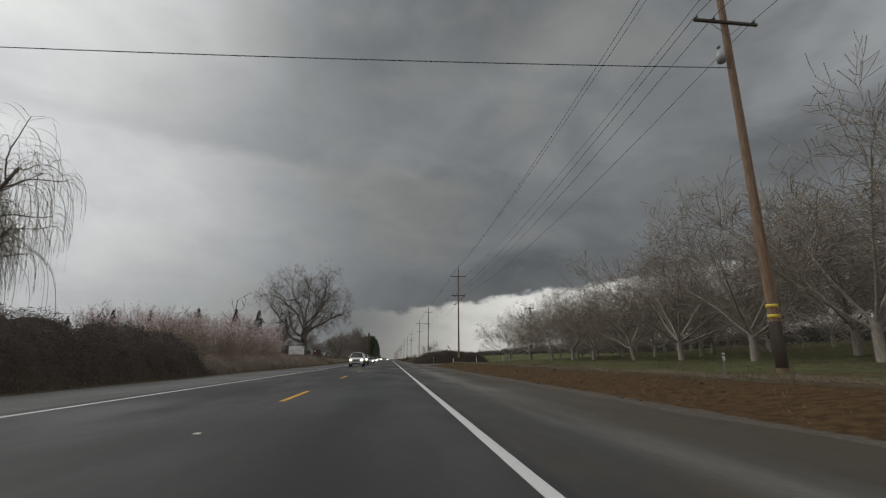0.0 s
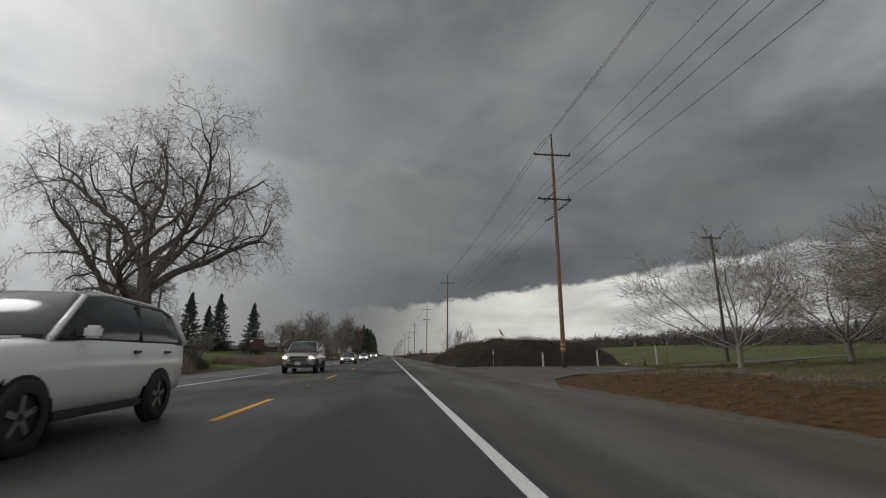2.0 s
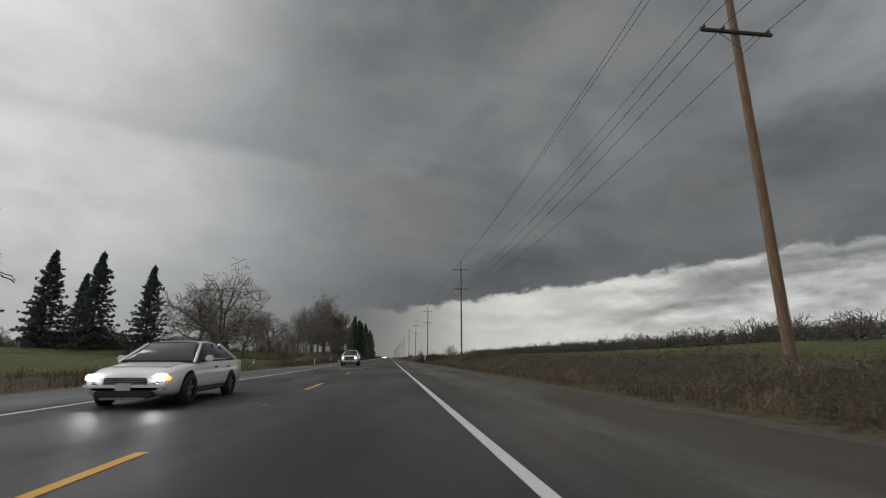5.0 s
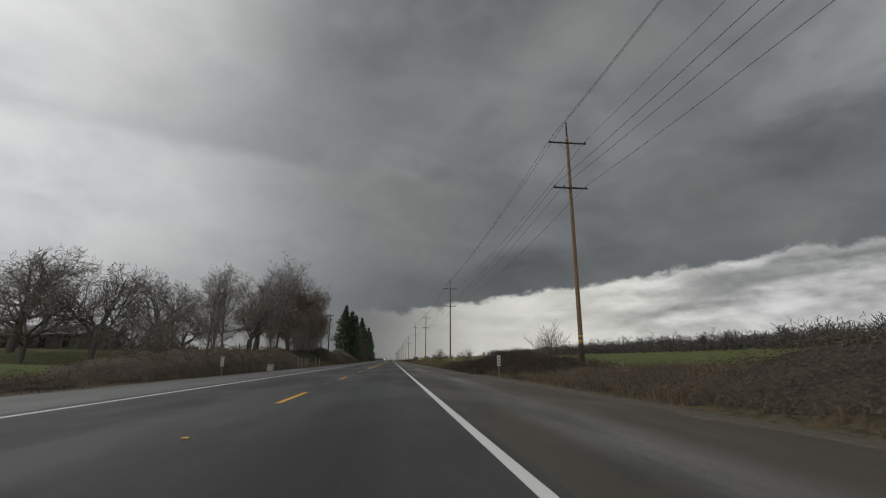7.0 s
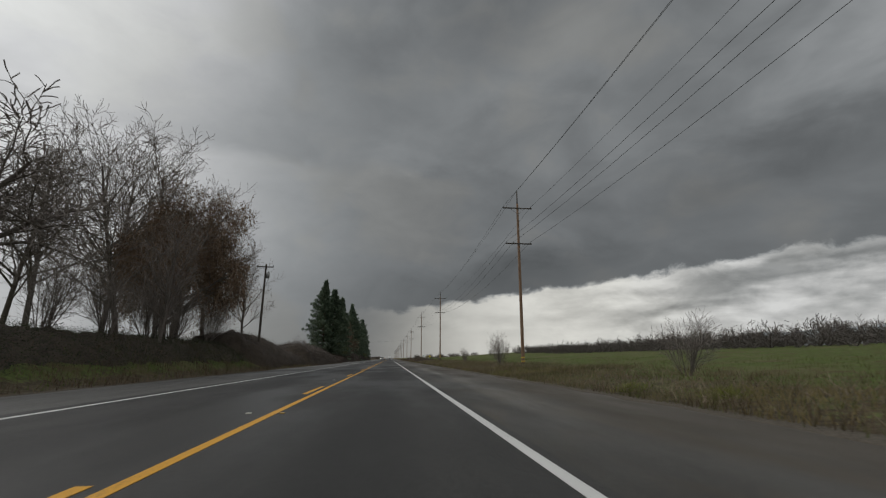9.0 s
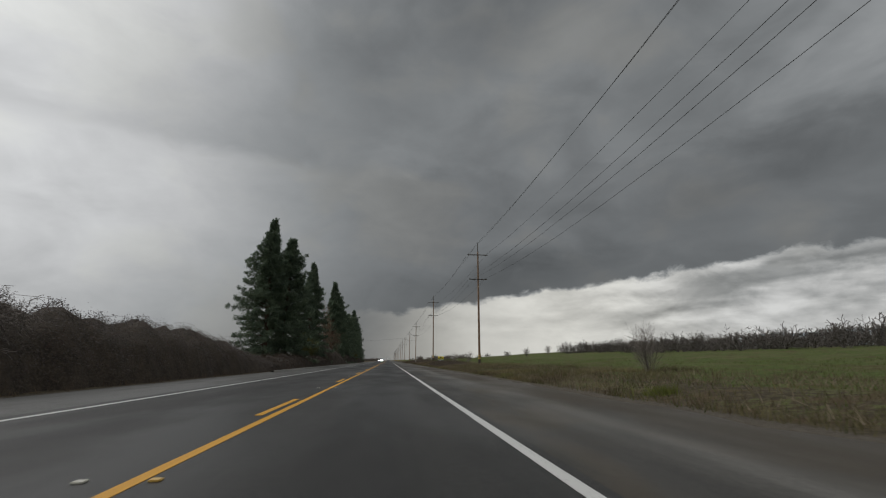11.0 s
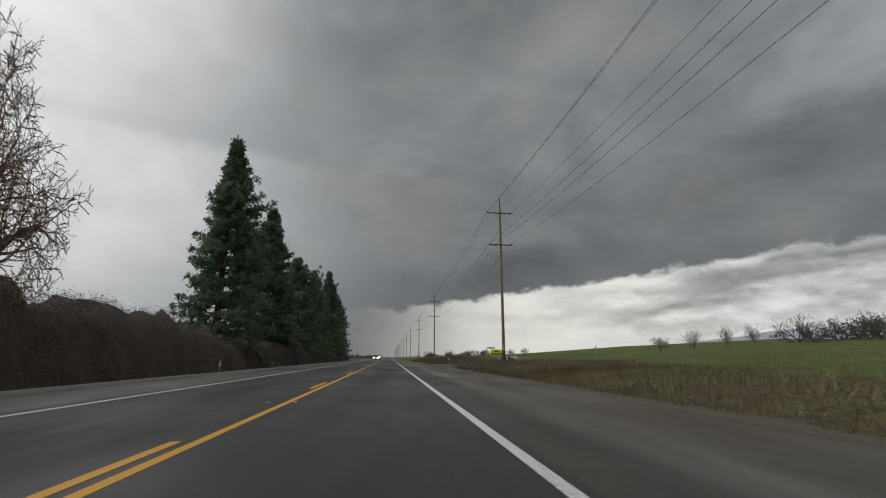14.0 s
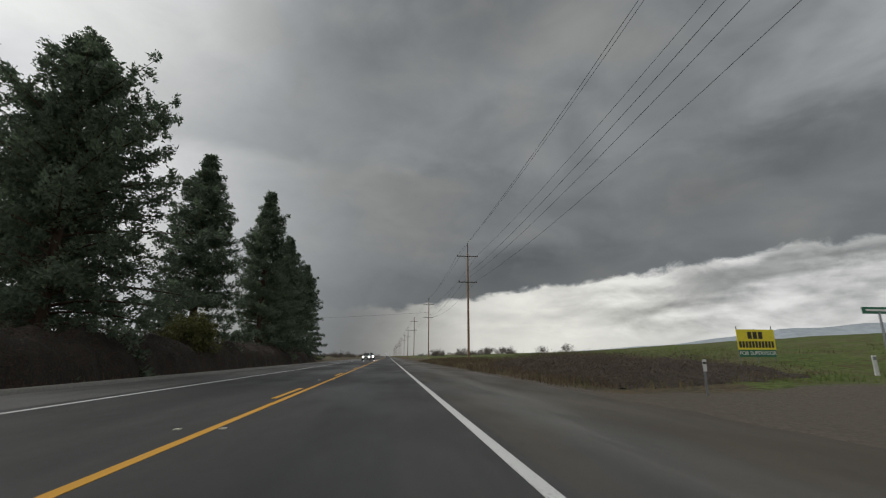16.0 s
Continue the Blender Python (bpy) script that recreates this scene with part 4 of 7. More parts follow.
TALL = dict(n=[7, 6, 5, 4], wig=[0.05, 0.10, 0.13, 0.18], up=[0.03, 0.10, 0.08, 0.04], taper=[0.3, 0.3, 0.35, 0.45],
            kids=[22, 9, 7], ang=[(22, 52), (22, 50), (22, 55)], len=[0.42, 0.46, 0.52], fork=[0.48, 0.5, 0.5], **{"from": [0.2, 0.2, 0.15]}, size=15.5, r=0.26, thin=0.014)
WILLOW = dict(n=[4, 7, 6, 11], wig=[0.05, 0.14, 0.16, 0.05], up=[0.03, 0.05, 0.0, -0.95], taper=[0.8, 0.35, 0.4, 0.5],
              kids=[11, 11, 34], ang=[(8, 52), (22, 58), (30, 90)], len=[1.75, 0.42, 1.15], fork=[0.55, 0.45, 0.28], **{"from": [0.6, 0.25, 0.12]}, size=4.0, r=0.36, thin=0.0060)
RUSSET = dict(n=[5, 6, 5, 4, 8], wig=[0.06, 0.14, 0.18, 0.2, 0.09], up=[0.03, 0.05, 0.0, -0.05, -0.42], taper=[0.6, 0.35, 0.35, 0.4, 0.5],
              kids=[12, 8, 7, 6], ang=[(20, 75), (28, 62), (30, 65), (30, 80)], len=[0.95, 0.50, 0.5, 1.5], fork=[0.5, 0.5, 0.48, 0.5], **{"from": [0.28, 0.25, 0.2, 0.15]}, size=7.2, r=0.42, thin=0.011, fan=True)
PLUM = dict(n=[5, 5, 4], wig=[0.06, 0.08, 0.12], up=[0.05, 0.10, 0.06], taper=[0.35, 0.35, 0.5], kids=[12, 9], ang=[(12, 36), (15, 40)], len=[0.45, 0.45],
            fork=[0.5, 0.5], **{"from": [0.15, 0.15]}, size=5.0, r=0.045, thin=0.008, stems=10, tilt=0.26)
SHRUB = dict(n=[4, 4, 3], wig=[0.08, 0.12, 0.15], up=[0.03, 0.08, 0.05], taper=[0.35, 0.35, 0.5], kids=[10, 6], ang=[(20, 50), (20, 50)], len=[0.5, 0.5],
             fork=[0.5, 0.5], **{"from": [0.12, 0.15]}, size=4.2, r=0.04, thin=0.008, stems=14, tilt=0.40)
BRUSH = dict(n=[5, 5, 4], wig=[0.07, 0.10, 0.14], up=[0.05, 0.10, 0.06], taper=[0.35, 0.35, 0.5], kids=[11, 8], ang=[(12, 38), (15, 42)], len=[0.45, 0.45],
             fork=[0.5, 0.5], **{"from": [0.12, 0.15]}, size=3.0, r=0.026, thin=0.0062, stems=15, tilt=0.30)
SNAG = dict(n=[7, 5, 3], wig=[0.06, 0.2, 0.25], up=[0.02, 0.08, 0.0], taper=[0.35, 0.3, 0.4], kids=[5, 2], ang=[(25, 60), (30, 60)], len=[0.3, 0.4], fork=[0.5, 0.5], **{"from": [0.5, 0.4]}, size=8.6, r=0.12, thin=0.02)

# left verge, from the start of the drive onwards
oak = bare_tree("oak_tree", "great spreading leafless oak with crooked limbs and drooping twigs", "tree", OAK, 121, MAT["bark"], MAT["twig"], 4, None)
spots(oak, [(-18.2, 94.0, 20, 0.84, 1.08)])
willow = bare_tree("willow_tree", "leafless weeping willow with yellowish hanging withies", "tree", WILLOW, 4, MAT["bark"], MAT["willow_twig"], 3)
spots(willow, [(-25.8, 24.5, 90, 1.12, 1.18)])
plum_a = bare_tree("plum_thicket", "upright thicket of wild plum in pale pink blossom", "shrub", PLUM, 3, MAT["plum_twig"], MAT["plum_twig"], 1, (MAT["blossom"], 0.078, 0.62, 0.07), "blossoming thickets")
spots(plum_a, [(-20.5, 40.5, 0, 0.85, 0.76), (-21.5, 50.5, 80, 0.93, 0.83), (-20.0, 60.0, 150, 1.04, 0.94), (-22.5, 66.0, 210, 1.06, 0.95), (-20.5, 76.0, 310, 1.00, 0.90), (-25.0, 47, 20, 0.95, 0.85), (-25.5, 72, 99, 1.14, 1.02), (-21.5, 83.0, 47, 0.90, 0.81)])
plum_b = bare_tree("plum_thicket", "upright thicket of wild plum in pale pink blossom", "shrub", PLUM, 8, MAT["plum_twig"], MAT["plum_twig"], 1, (MAT["blossom"], 0.074, 0.40, 0.06), "blossoming thickets")
spots(plum_b, [(-22.0, 36.0, 0, 0.81, 0.71), (-20.2, 45.5, 40, 0.90, 0.78), (-22.0, 55.5, 10, 0.95, 0.83), (-20.5, 70.5, 77, 1.09, 0.95), (-25.0, 60, 130, 1.04, 0.91), (-25.0, 80, 130, 1.04, 0.91), (-24.5, 38.5, 200, 0.85, 0.75)])
brush = bare_tree("brush_shrub", "tan-twigged leafless brush in front of the plum thickets", "shrub", BRUSH, 17, MAT["brush_twig"], MAT["brush_twig"], 1, None, "tan brush")
rng = np.random.default_rng(171)
spots(brush, [(-16.2 - 1.9 * rng.random() - 2.6 * max(0.0, y - 56) / 22, y + rng.normal(0, 0.6), rng.uniform(0, 360), rng.uniform(0.8, 1.15), rng.uniform(0.55, 1.0) * (1 - 0.3 * max(0.0, y - 56) / 22)) for y in np.arange(33.0, 79.0, 2.1)])
snag = bare_tree("dead_snag", "broken dead tree standing above the thicket", "tree", SNAG, 4, MAT["dead_wood"], MAT["dead_wood"], 2)
spots(snag, [(-22.3, 62.3, 0, 1.15, 0.92)])
round_a = bare_tree("round_tree", "leafless round-headed tree with dense brown twigs", "tree", ROUND, 21, MAT["bark"], MAT["twig"], 3, None, "bare round trees")
spots(round_a, [(-19.0, 160.5, 0, 1.15), (-24.0, 286.0, 60, 1.0), (-40, 86, 70, 1.05), (-38.0, 270.5, 30, 1.35), (-50.4, 275.0, 130, 1.75), (-32.6, 276.0, 200, 1.28), (-46.0, 96.0, 20, 1.0), (-26.5, 104.0, 110, 1.05)])
round_b = bare_tree("round_tree", "leafless round-headed tree with dense brown twigs", "tree", ROUND, 34, MAT["bark"], MAT["twig"], 3, None, "bare round trees")
spots(round_b, [(-24.8, 293, 50, 1.6), (-44, 268, 60, 1.3), (-24.5, 216.5, 200, 1.55), (-26.5, 262.0, 100, 0.68), (-28.0, 271.5, 10, 0.82), (-30.5, 265.5, 200, 0.75), (-16.0, 345, 10, 0.5), (38.0, 482.0, 30, 0.33, 0.29)])
tall_a = bare_tree("tall_bare_tree", "tall slender leafless tree with upswept branches", "tree", TALL, 2, MAT["bark"], MAT["twig"], 2, None, "tall bare trees")
spots(tall_a, [(-24.0, 300.0, 0, 0.72), (-22.5, 307.0, 90, 0.86), (-28.5, 304.0, 200, 0.75), (-20.5, 262.0, 10, 0.40), (-24.5, 317.0, 140, 1.02)])
tall_b = bare_tree("tall_bare_tree", "tall slender leafless tree with upswept branches", "tree", TALL, 9, MAT["bark"], MAT["twig"], 2, None, "tall bare trees")
spots(tall_b, [(-24.5, 270.5, 0, 0.55), (-25.5, 310.0, 20, 0.95), (-18.0, 322.5, 130, 0.62), (-23, 257.5, 100, 0.42), (-17.5, 303.0, 30, 0.5), (-23.2, 272.5, 160, 0.60), (-25.5, 275.5, 80, 0.62), (-22.0, 322.0, 200, 0.95)])
russet = bare_tree("russet_willow", "broad willow hung with dense reddish-brown withies", "tree", RUSSET, 6, MAT["bark"], MAT["russet_twig"], 3, (MAT["russet_leaf"], 0.09, 0.85, 0.16), "russet willows")
spots(russet, [(-20.8, 312.5, 0, 0.92, 1.2), (-25.0, 319.5, 100, 0.95, 1.2)])

# right side: walnut orchard, lone saplings, scrub
walnut = [bare_tree("walnut_tree", "leafless orchard walnut with a pale trunk and fine upright twigs", "tree", WALNUT, s, MAT["pale_bark"], MAT["orchard_twig"], 2, None, "walnut orchard") for s in (47, 3, 40)]
rng = np.random.default_rng(77)
lots = [[], [], []]
for row in range(5):
    for k in range(14):
        x, y = 21.6 + 7.4 * row + rng.normal(0, 0.25), 88.0 - 7.6 * k + rng.normal(0, 0.3)
        if y < 0.7 * x - 5 or (row, k) == (0, 1):
            continue
        if row == 0 or rng.random() > 0.06:
            lots[int(rng.integers(3))].append((x, y, rng.uniform(0, 360), rng.uniform(1.08, 1.24) * (1.32 - 0.26 * min(1, max(0, y) / 80)), rng.uniform(1.0, 1.1) * (1.60 - 0.58 * min(1, max(0, y - 12) / 38))))
for ob, rows in zip(walnut, lots):
    spots(ob, rows)
young = bare_tree("young_tree", "small leafless roadside tree with upswept brown twigs", "tree", WALNUT, 10, MAT["bark"], MAT["twig"], 2)
spots(young, [(10.2, 133.2, 40, 0.50, 0.78)])
shrub = bare_tree("bare_shrub", "many-stemmed leafless shrub with brown twigs", "shrub", SHRUB, 12, MAT["bark"], MAT["twig"], 1, None, "bare shrubs")
spots(shrub, [(-44.0, 158.0, 20, 1.1), (-48.0, 161.0, 90, 1.2), (-41.0, 163.0, 160, 1.0), (-18.6, 299.0, 30, 0.9), (-19.0, 304.5, 80, 1.0), (-19.3, 309.0, 120, 0.9), (-18.8, 315.0, 200, 0.9), (-18.5, 293.5, 250, 0.8), (11.6, 246.0, 50, 0.66), (11.4, 288.3, 100, 0.5), (10.5, 319.0, 20, 0.62), (9.5, 409.0, 200, 0.35), (46.0, 486.0, 60, 0.55), (55, 490, 200, 0.6), (63, 493, 300, 0.65), (14.0, 420.0, 150, 0.4), (12, 352, 10, 0.45)])


# conifers: whorls of boughs, each a flat spray of side twigs set with needle sprigs
def sprig_arrays(rng, c, d, size, wide):
    """Narrow triangles from the points c along the directions d."""
    n = len(c)
    d = d / (np.linalg.norm(d, axis=1, keepdims=True) + 1e-9)
    u = np.cross(d, rng.normal(0, 1, (n, 3)))
    u /= np.linalg.norm(u, axis=1, keepdims=True) + 1e-9
    s = size * rng.uniform(0.6, 1.4, (n, 1))
    return np.stack([c - u * s * wide, c + u * s * wide, c + d * s], 1).reshape(-1, 3), np.arange(n * 3).reshape(n, 3)


def conifer(name, label, seed, height, width, bare_to, mat, group, gap=0.60, each=6, twigs=9, sprigs=58, size=0.20, ragged=0.28, wide=0.30, blunt=0.75, lean=None, skew=0.10):
    rng = np.random.default_rng(seed)
    top = thing(name, 0, 0, 0, label, "tree", group)
    sway = rng.normal(0, 0.025, (9, 2)).cumsum(0)
    zs = np.linspace(-0.3, height, 9)
    trunk = [(np.column_stack([sway, zs]), np.linspace(height * 0.018 + 0.05, 0.03, 9))]
    limbs, cs, ds = [], [], []
    lean = rng.uniform(0, math.tau) if lean is None else lean
    z, turn = bare_to * height, 0.0
    while z < height - 0.15:
        t = z / height
        prof = (1 - t) ** blunt * (0.25 + 0.75 * min(1.0, (1 - t) / 0.28)) * (0.88 + 0.12 * min(1.0, t / 0.2)) * rng.uniform(0.86, 1.10)
        turn += 0.7
        for b in range(each if t < 0.9 else 4):
            if rng.random() < 0.10:
                continue
            a = turn + b * math.tau / each + rng.normal(0, 0.22)
            length = width * prof * rng.uniform(1 - ragged * 1.3, 1 + ragged) * (1.18 if rng.random() < 0.2 else 1.0) * (1 + skew * math.cos(a - lean)) + 0.16
            s = np.linspace(0, 1, 6)
            bend = rng.normal(0, 0.12)
            zb = z + rng.normal(0, gap * 0.30)
            px = np.interp(zb, zs, sway[:, 0]) + np.cos(a + s * bend) * length * s
            py = np.interp(zb, zs, sway[:, 1]) + np.sin(a + s * bend) * length * s
            pz = zb + length * ((0.15 + 0.75 * t) * s - (0.50 - 0.30 * t) * s * s + 0.16 * s ** 4)
            p = np.column_stack([px, py, pz])
            limbs.append((p, np.linspace(0.015 + 0.012 * length, 0.008, 6)))
            ax = np.array([math.cos(a), math.sin(a), 0.0])
            side = np.array([-ax[1], ax[0], 0.0])
            n = max(4, int(twigs * (0.35 + 0.75 * length / width)))
            for k in range(n):
                u = 0.16 + 0.86 * (k + rng.random()) / n
                q = np.array([np.interp(u, s, p[:, i]) for i in range(3)])
                d = ax * rng.uniform(0.4, 1.0) + side * (1 if k % 2 else -1) * rng.uniform(0.5, 1.1) + np.array([0, 0, rng.normal(0.0, 0.22)])
                d /= np.linalg.norm(d)
                reach = (0.22 + 0.34 * length ** 0.8 * (1.12 - u)) * rng.uniform(0.7, 1.3)
                w = rng.random(sprigs)
                c = q + d * (reach * w)[:, None] + np.array([0, 0, -0.25]) * (reach * w * w)[:, None] + rng.normal(0, 1, (sprigs, 3)) * (0.12, 0.12, 0.15)
                cs.append(c)
                ds.append(d * 0.8 + rng.normal(0, 0.55, (sprigs, 3)) + np.array([0, 0, 0.18]))
        z += gap * (1.0 - 0.45 * t) * rng.uniform(0.8, 1.2)
    tip = np.column_stack([np.full(70, sway[-1, 0]), np.full(70, sway[-1, 1]), rng.uniform(height * 0.94, height + (0.7 if blunt > 0.7 else 0.1), 70)]) + rng.normal(0, 0.04, (70, 3))
    cs.append(tip)
    ds.append(rng.normal(0, 0.6, (70, 3)) + np.array([0, 0, 1.0]))
    part("trunk", sheet("trunk", *tube_arrays(trunk, 9), MAT["conifer_bark"], True), top)
    part("branchwork", sheet("branchwork", *tube_arrays(limbs, 3), MAT["conifer_bark"]), top, kind="stuff")
    part("foliage", sheet("foliage", *sprig_arrays(rng, np.concatenate(cs), np.concatenate(ds), size, wide), mat), top, kind="stuff")
    return top


LAB = "dark green evergreen redwood with ragged sagging boughs"
con_a = conifer("evergreen_tree", LAB, 41, 18.5, 4.2, 0.005, MAT["needles"], "roadside evergreens", 0.62, 7, blunt=0.78, lean=math.pi, skew=0.28)
con_b = conifer("evergreen_tree", LAB, 42, 19.5, 4.4, 0.01, MAT["needles"], "roadside evergreens", 0.60, 6, ragged=0.17, blunt=0.62)
con_c = conifer("evergreen_tree", LAB, 43, 15.5, 5.9, 0.01, MAT["needles"], "roadside evergreens", 0.54, 6, ragged=0.36, blunt=0.52)
spots(con_a, [(-20.2, 401.0, 0, 1.1, 1.2), (-18.1, 464.2, 200, 1.10, 1.23), (-18.2, 427.4, -60, 1.12, 1.12), (-18.0, 481.2, -20, 1.42, 1.11)])
spots(con_b, [(-18.3, 405.2, 0, 1.08, 1.05), (-18.4, 519.6, 210, 0.98), (-17.9, 538.8, 20, 1.02, 1.16), (-18.5, 555.0, 90, 1.05), (-19.0, 575.0, 10, 1.0)])
spots(con_c, [(-18.6, 502.4, 120, 1.06, 1.17), (-22.6, 507.0, 60, 0.9, 1.02), (-18, 545, 300, 0.8)])
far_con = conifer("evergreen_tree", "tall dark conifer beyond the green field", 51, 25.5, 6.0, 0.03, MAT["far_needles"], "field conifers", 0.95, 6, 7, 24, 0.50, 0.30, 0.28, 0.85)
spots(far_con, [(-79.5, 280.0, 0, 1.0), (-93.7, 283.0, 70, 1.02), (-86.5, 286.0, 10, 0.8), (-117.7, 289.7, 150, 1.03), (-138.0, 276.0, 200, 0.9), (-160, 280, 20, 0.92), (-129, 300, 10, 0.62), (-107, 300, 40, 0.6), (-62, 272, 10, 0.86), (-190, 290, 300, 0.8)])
bare_13 = bare_tree("drooping_bare_tree", "leafless tree with drooping twigs among the evergreens", "tree", ROUND, 31, MAT["bark"], MAT["russet_twig"], 2)
spots(bare_13, [(-16.4, 434.9, 40, 0.62, 1.45)])


# leafy bush between the evergreens
def leafy_bush(x, y, r, h, seed, mat, label):
    rng = np.random.default_rng(seed)
    top = thing("leafy_bush", x, y, land1(x, y), label, "bush")
    stems, c = [], []
    for i in range(60):
        a, w = rng.uniform(0, math.tau), rng.uniform(0.1, 1.0)
        s = np.linspace(0, 1, 6)[:, None]
        end = np.array([math.cos(a) * r * w, math.sin(a) * r * w, h * math.sqrt(1 - 0.75 * w * w) * rng.uniform(0.75, 1.08)])
        p = s * end * np.array([1, 1, 0]) * s ** 0.4 + np.array([0, 0, 1]) * end[2] * s - np.array([0, 0, 0.1])
        stems.append((p, np.linspace(0.04, 0.008, 6)))
        k = rng.uniform(0.30, 1.05, 520)
        c.append(np.column_stack([np.interp(k, s[:, 0], p[:, j]) for j in range(3)]) + rng.normal(0, 0.24, (520, 3)))
    part("stemwork", sheet("stemwork", *tube_arrays(stems, 4), MAT["bark"]), top, kind="stuff")
    part("foliage", sheet("foliage", *leaf_arrays(rng, np.concatenate(c), 0.07, sides=3), mat), top, kind="stuff")
    return top


leafy_bush(-17.3, 417.3, 2.9, 5.5, 61, MAT["bush_leaf"], "olive and yellowing leafy bush beside an evergreen")
leafy_bush(-15.2, 512.0, 2.2, 3.8, 62, MAT["bush_leaf"], "olive and yellowing leafy bush beside an evergreen")


# bramble: a tangled mound with a leaf coat and arching canes
def bramble(label, xs, y0, y1, height, seed, leaf, count, canes=120, name="bramble_hedge", steep=0.42, size=0.042, slant=None, core="bramble_core", fresh=0.0):
    """xs: foot lines (near road, far side); height(y) in metres."""
    rng = np.random.default_rng(seed)
    count, size = int(count * 1.9), size * 0.68
    cx, cy = (xs[0] + xs[1]) / 2, (y0 + y1) / 2
    top = thing(name, cx, cy, 0, label, "hedge", "bramble hedges")
    ny, nx = max(8, int((y1 - y0) / 0.7)), 13
    ys, us = np.linspace(y0, y1, ny), np.linspace(0, 1, nx)
    gy, gu = np.meshgrid(ys, us, indexing="ij")

    def surf(u, y, puff=0.0):
        near = xs[0] + (np.clip(np.asarray(y) - slant, 0, 50) * 0.58 if slant else 0) + 0.35 * wob(np.asarray(y), np.asarray(y) * 0.2, 0.7, seed)
        x = near + (xs[1] - near) * u
        dome = np.clip(np.sin(np.clip(u, 0, 1) * math.pi), 0, 1) ** steep
        ends = (ramp(y, y0, y0 + 2.5) * (1 - ramp(y, y1 - 2.5, y1))) ** 0.7
        z = land(x, y) + height(y) * dome * ends * (1 + 0.20 * wob(x, y, 0.9, seed)) + (0.22 * wob(x, y, 2.4, seed + 1) + 0.15 * wob(x, y, 6.1, seed + 2)) * dome * np.minimum(1, 0.4 + 0.5 * height(y))
        return np.stack([x - cx, y - cy, z + puff], -1)

    v = surf(gu, gy, -0.06)
    v[:, 0, 2] -= 0.15
    v[:, -1, 2] -= 0.15
    v = v.reshape(-1, 3) + rng.normal(0, 0.05, (ny * nx, 3))
    idx = np.arange(ny * nx).reshape(ny, nx)
    f = np.stack([idx[:-1, :-1], idx[:-1, 1:], idx[1:, 1:], idx[1:, :-1]], -1).reshape(-1, 4)
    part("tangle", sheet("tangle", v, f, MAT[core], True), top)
    u = rng.beta(0.9, 1.5, count)
    y = rng.uniform(y0, y1, count)
    gather = wob(u * abs(xs[1] - xs[0]) * 1.3, y, 3.1, seed + 7) + 0.8 * wob(u * abs(xs[1] - xs[0]) * 1.3, y, 7.3, seed + 9) + rng.normal(0, 0.45, count) > -0.25
    u, y = u[gather], y[gather]
    count = len(u)
    p = surf(u, y) + rng.normal(0, 0.10, (count, 3)) + np.column_stack([np.zeros(count), np.zeros(count), rng.exponential(0.07, count)])
    part("foliage", sheet("foliage", *leaf_arrays(rng, p, size * 1.15, sides=3), leaf), top, kind="stuff")
    if fresh:
        pick = p[rng.random(count) < fresh] + rng.normal(0, 0.05, 3)
        part("fresh_leaves", sheet("fresh_leaves", *leaf_arrays(rng, pick, size * 2.0, sides=4), MAT["fresh_leaf"]), top, "paler living leaves", kind="stuff")
    lines = []
    tips = []
    for i in range(canes):
        a, yy = rng.uniform(0.05, 0.75), rng.uniform(y0 + 0.5, y1 - 0.5)
        p0 = surf(np.array([a]), np.array([yy]))[0]
        d = np.array([rng.normal(0.2, 0.9) * (1 if xs[0] < 0 else -1), rng.normal(0, 0.9), 0])
        s = np.linspace(0, 1, 6)[:, None]
        reach = rng.uniform(0.5, 1.5)
        q = p0 - [0, 0, 0.2] + d * s * reach * 0.8 + np.array([0, 0, 1.0]) * (1.5 * s - 1.15 * s * s) * reach * 0.75
        lines.append((q, np.linspace(0.012, 0.005, 6)))
        tips.append(np.repeat(q[2:], 2, 0))
    part("cane_tangle", sheet("cane_tangle", *tube_arrays(lines, 3), MAT["cane"]), top, kind="stuff")
    t = np.concatenate(tips)
    part("cane_foliage", sheet("cane_foliage", *leaf_arrays(rng, t, size * 1.15, 0.05, sides=3), leaf), top, kind="stuff")
    return top


bramble("dark tangled bramble hedge along the shoulder", (-13.3, -18.5), 4, 34, lambda y: 2.3 + 0 * y, 1, MAT["hedge_leaf"], 44000, 260, size=0.038, core="bank_core")
bramble("low brown bramble and weed hedge under the plum thickets", (-13.4, -18.8), 34, 88, lambda y: 0.95 + 0.2 * np.sin(y * 0.4), 2, MAT["weed_leaf"], 30000, 260, core="weed_core")
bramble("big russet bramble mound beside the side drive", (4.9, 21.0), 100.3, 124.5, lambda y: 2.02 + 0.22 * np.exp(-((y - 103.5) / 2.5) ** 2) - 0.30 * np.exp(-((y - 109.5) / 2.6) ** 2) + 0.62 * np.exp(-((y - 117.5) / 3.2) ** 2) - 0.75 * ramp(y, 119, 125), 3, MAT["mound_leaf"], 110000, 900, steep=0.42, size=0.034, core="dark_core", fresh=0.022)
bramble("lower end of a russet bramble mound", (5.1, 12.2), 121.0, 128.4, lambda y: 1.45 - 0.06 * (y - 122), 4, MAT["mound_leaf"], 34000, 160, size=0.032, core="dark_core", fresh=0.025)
bramble("dark bramble bush at the shoulder's edge", (6.6, 11.5), 196, 203, lambda y: 0.5 + 0 * y, 5, MAT["bramble_leaf"], 9000, 60)
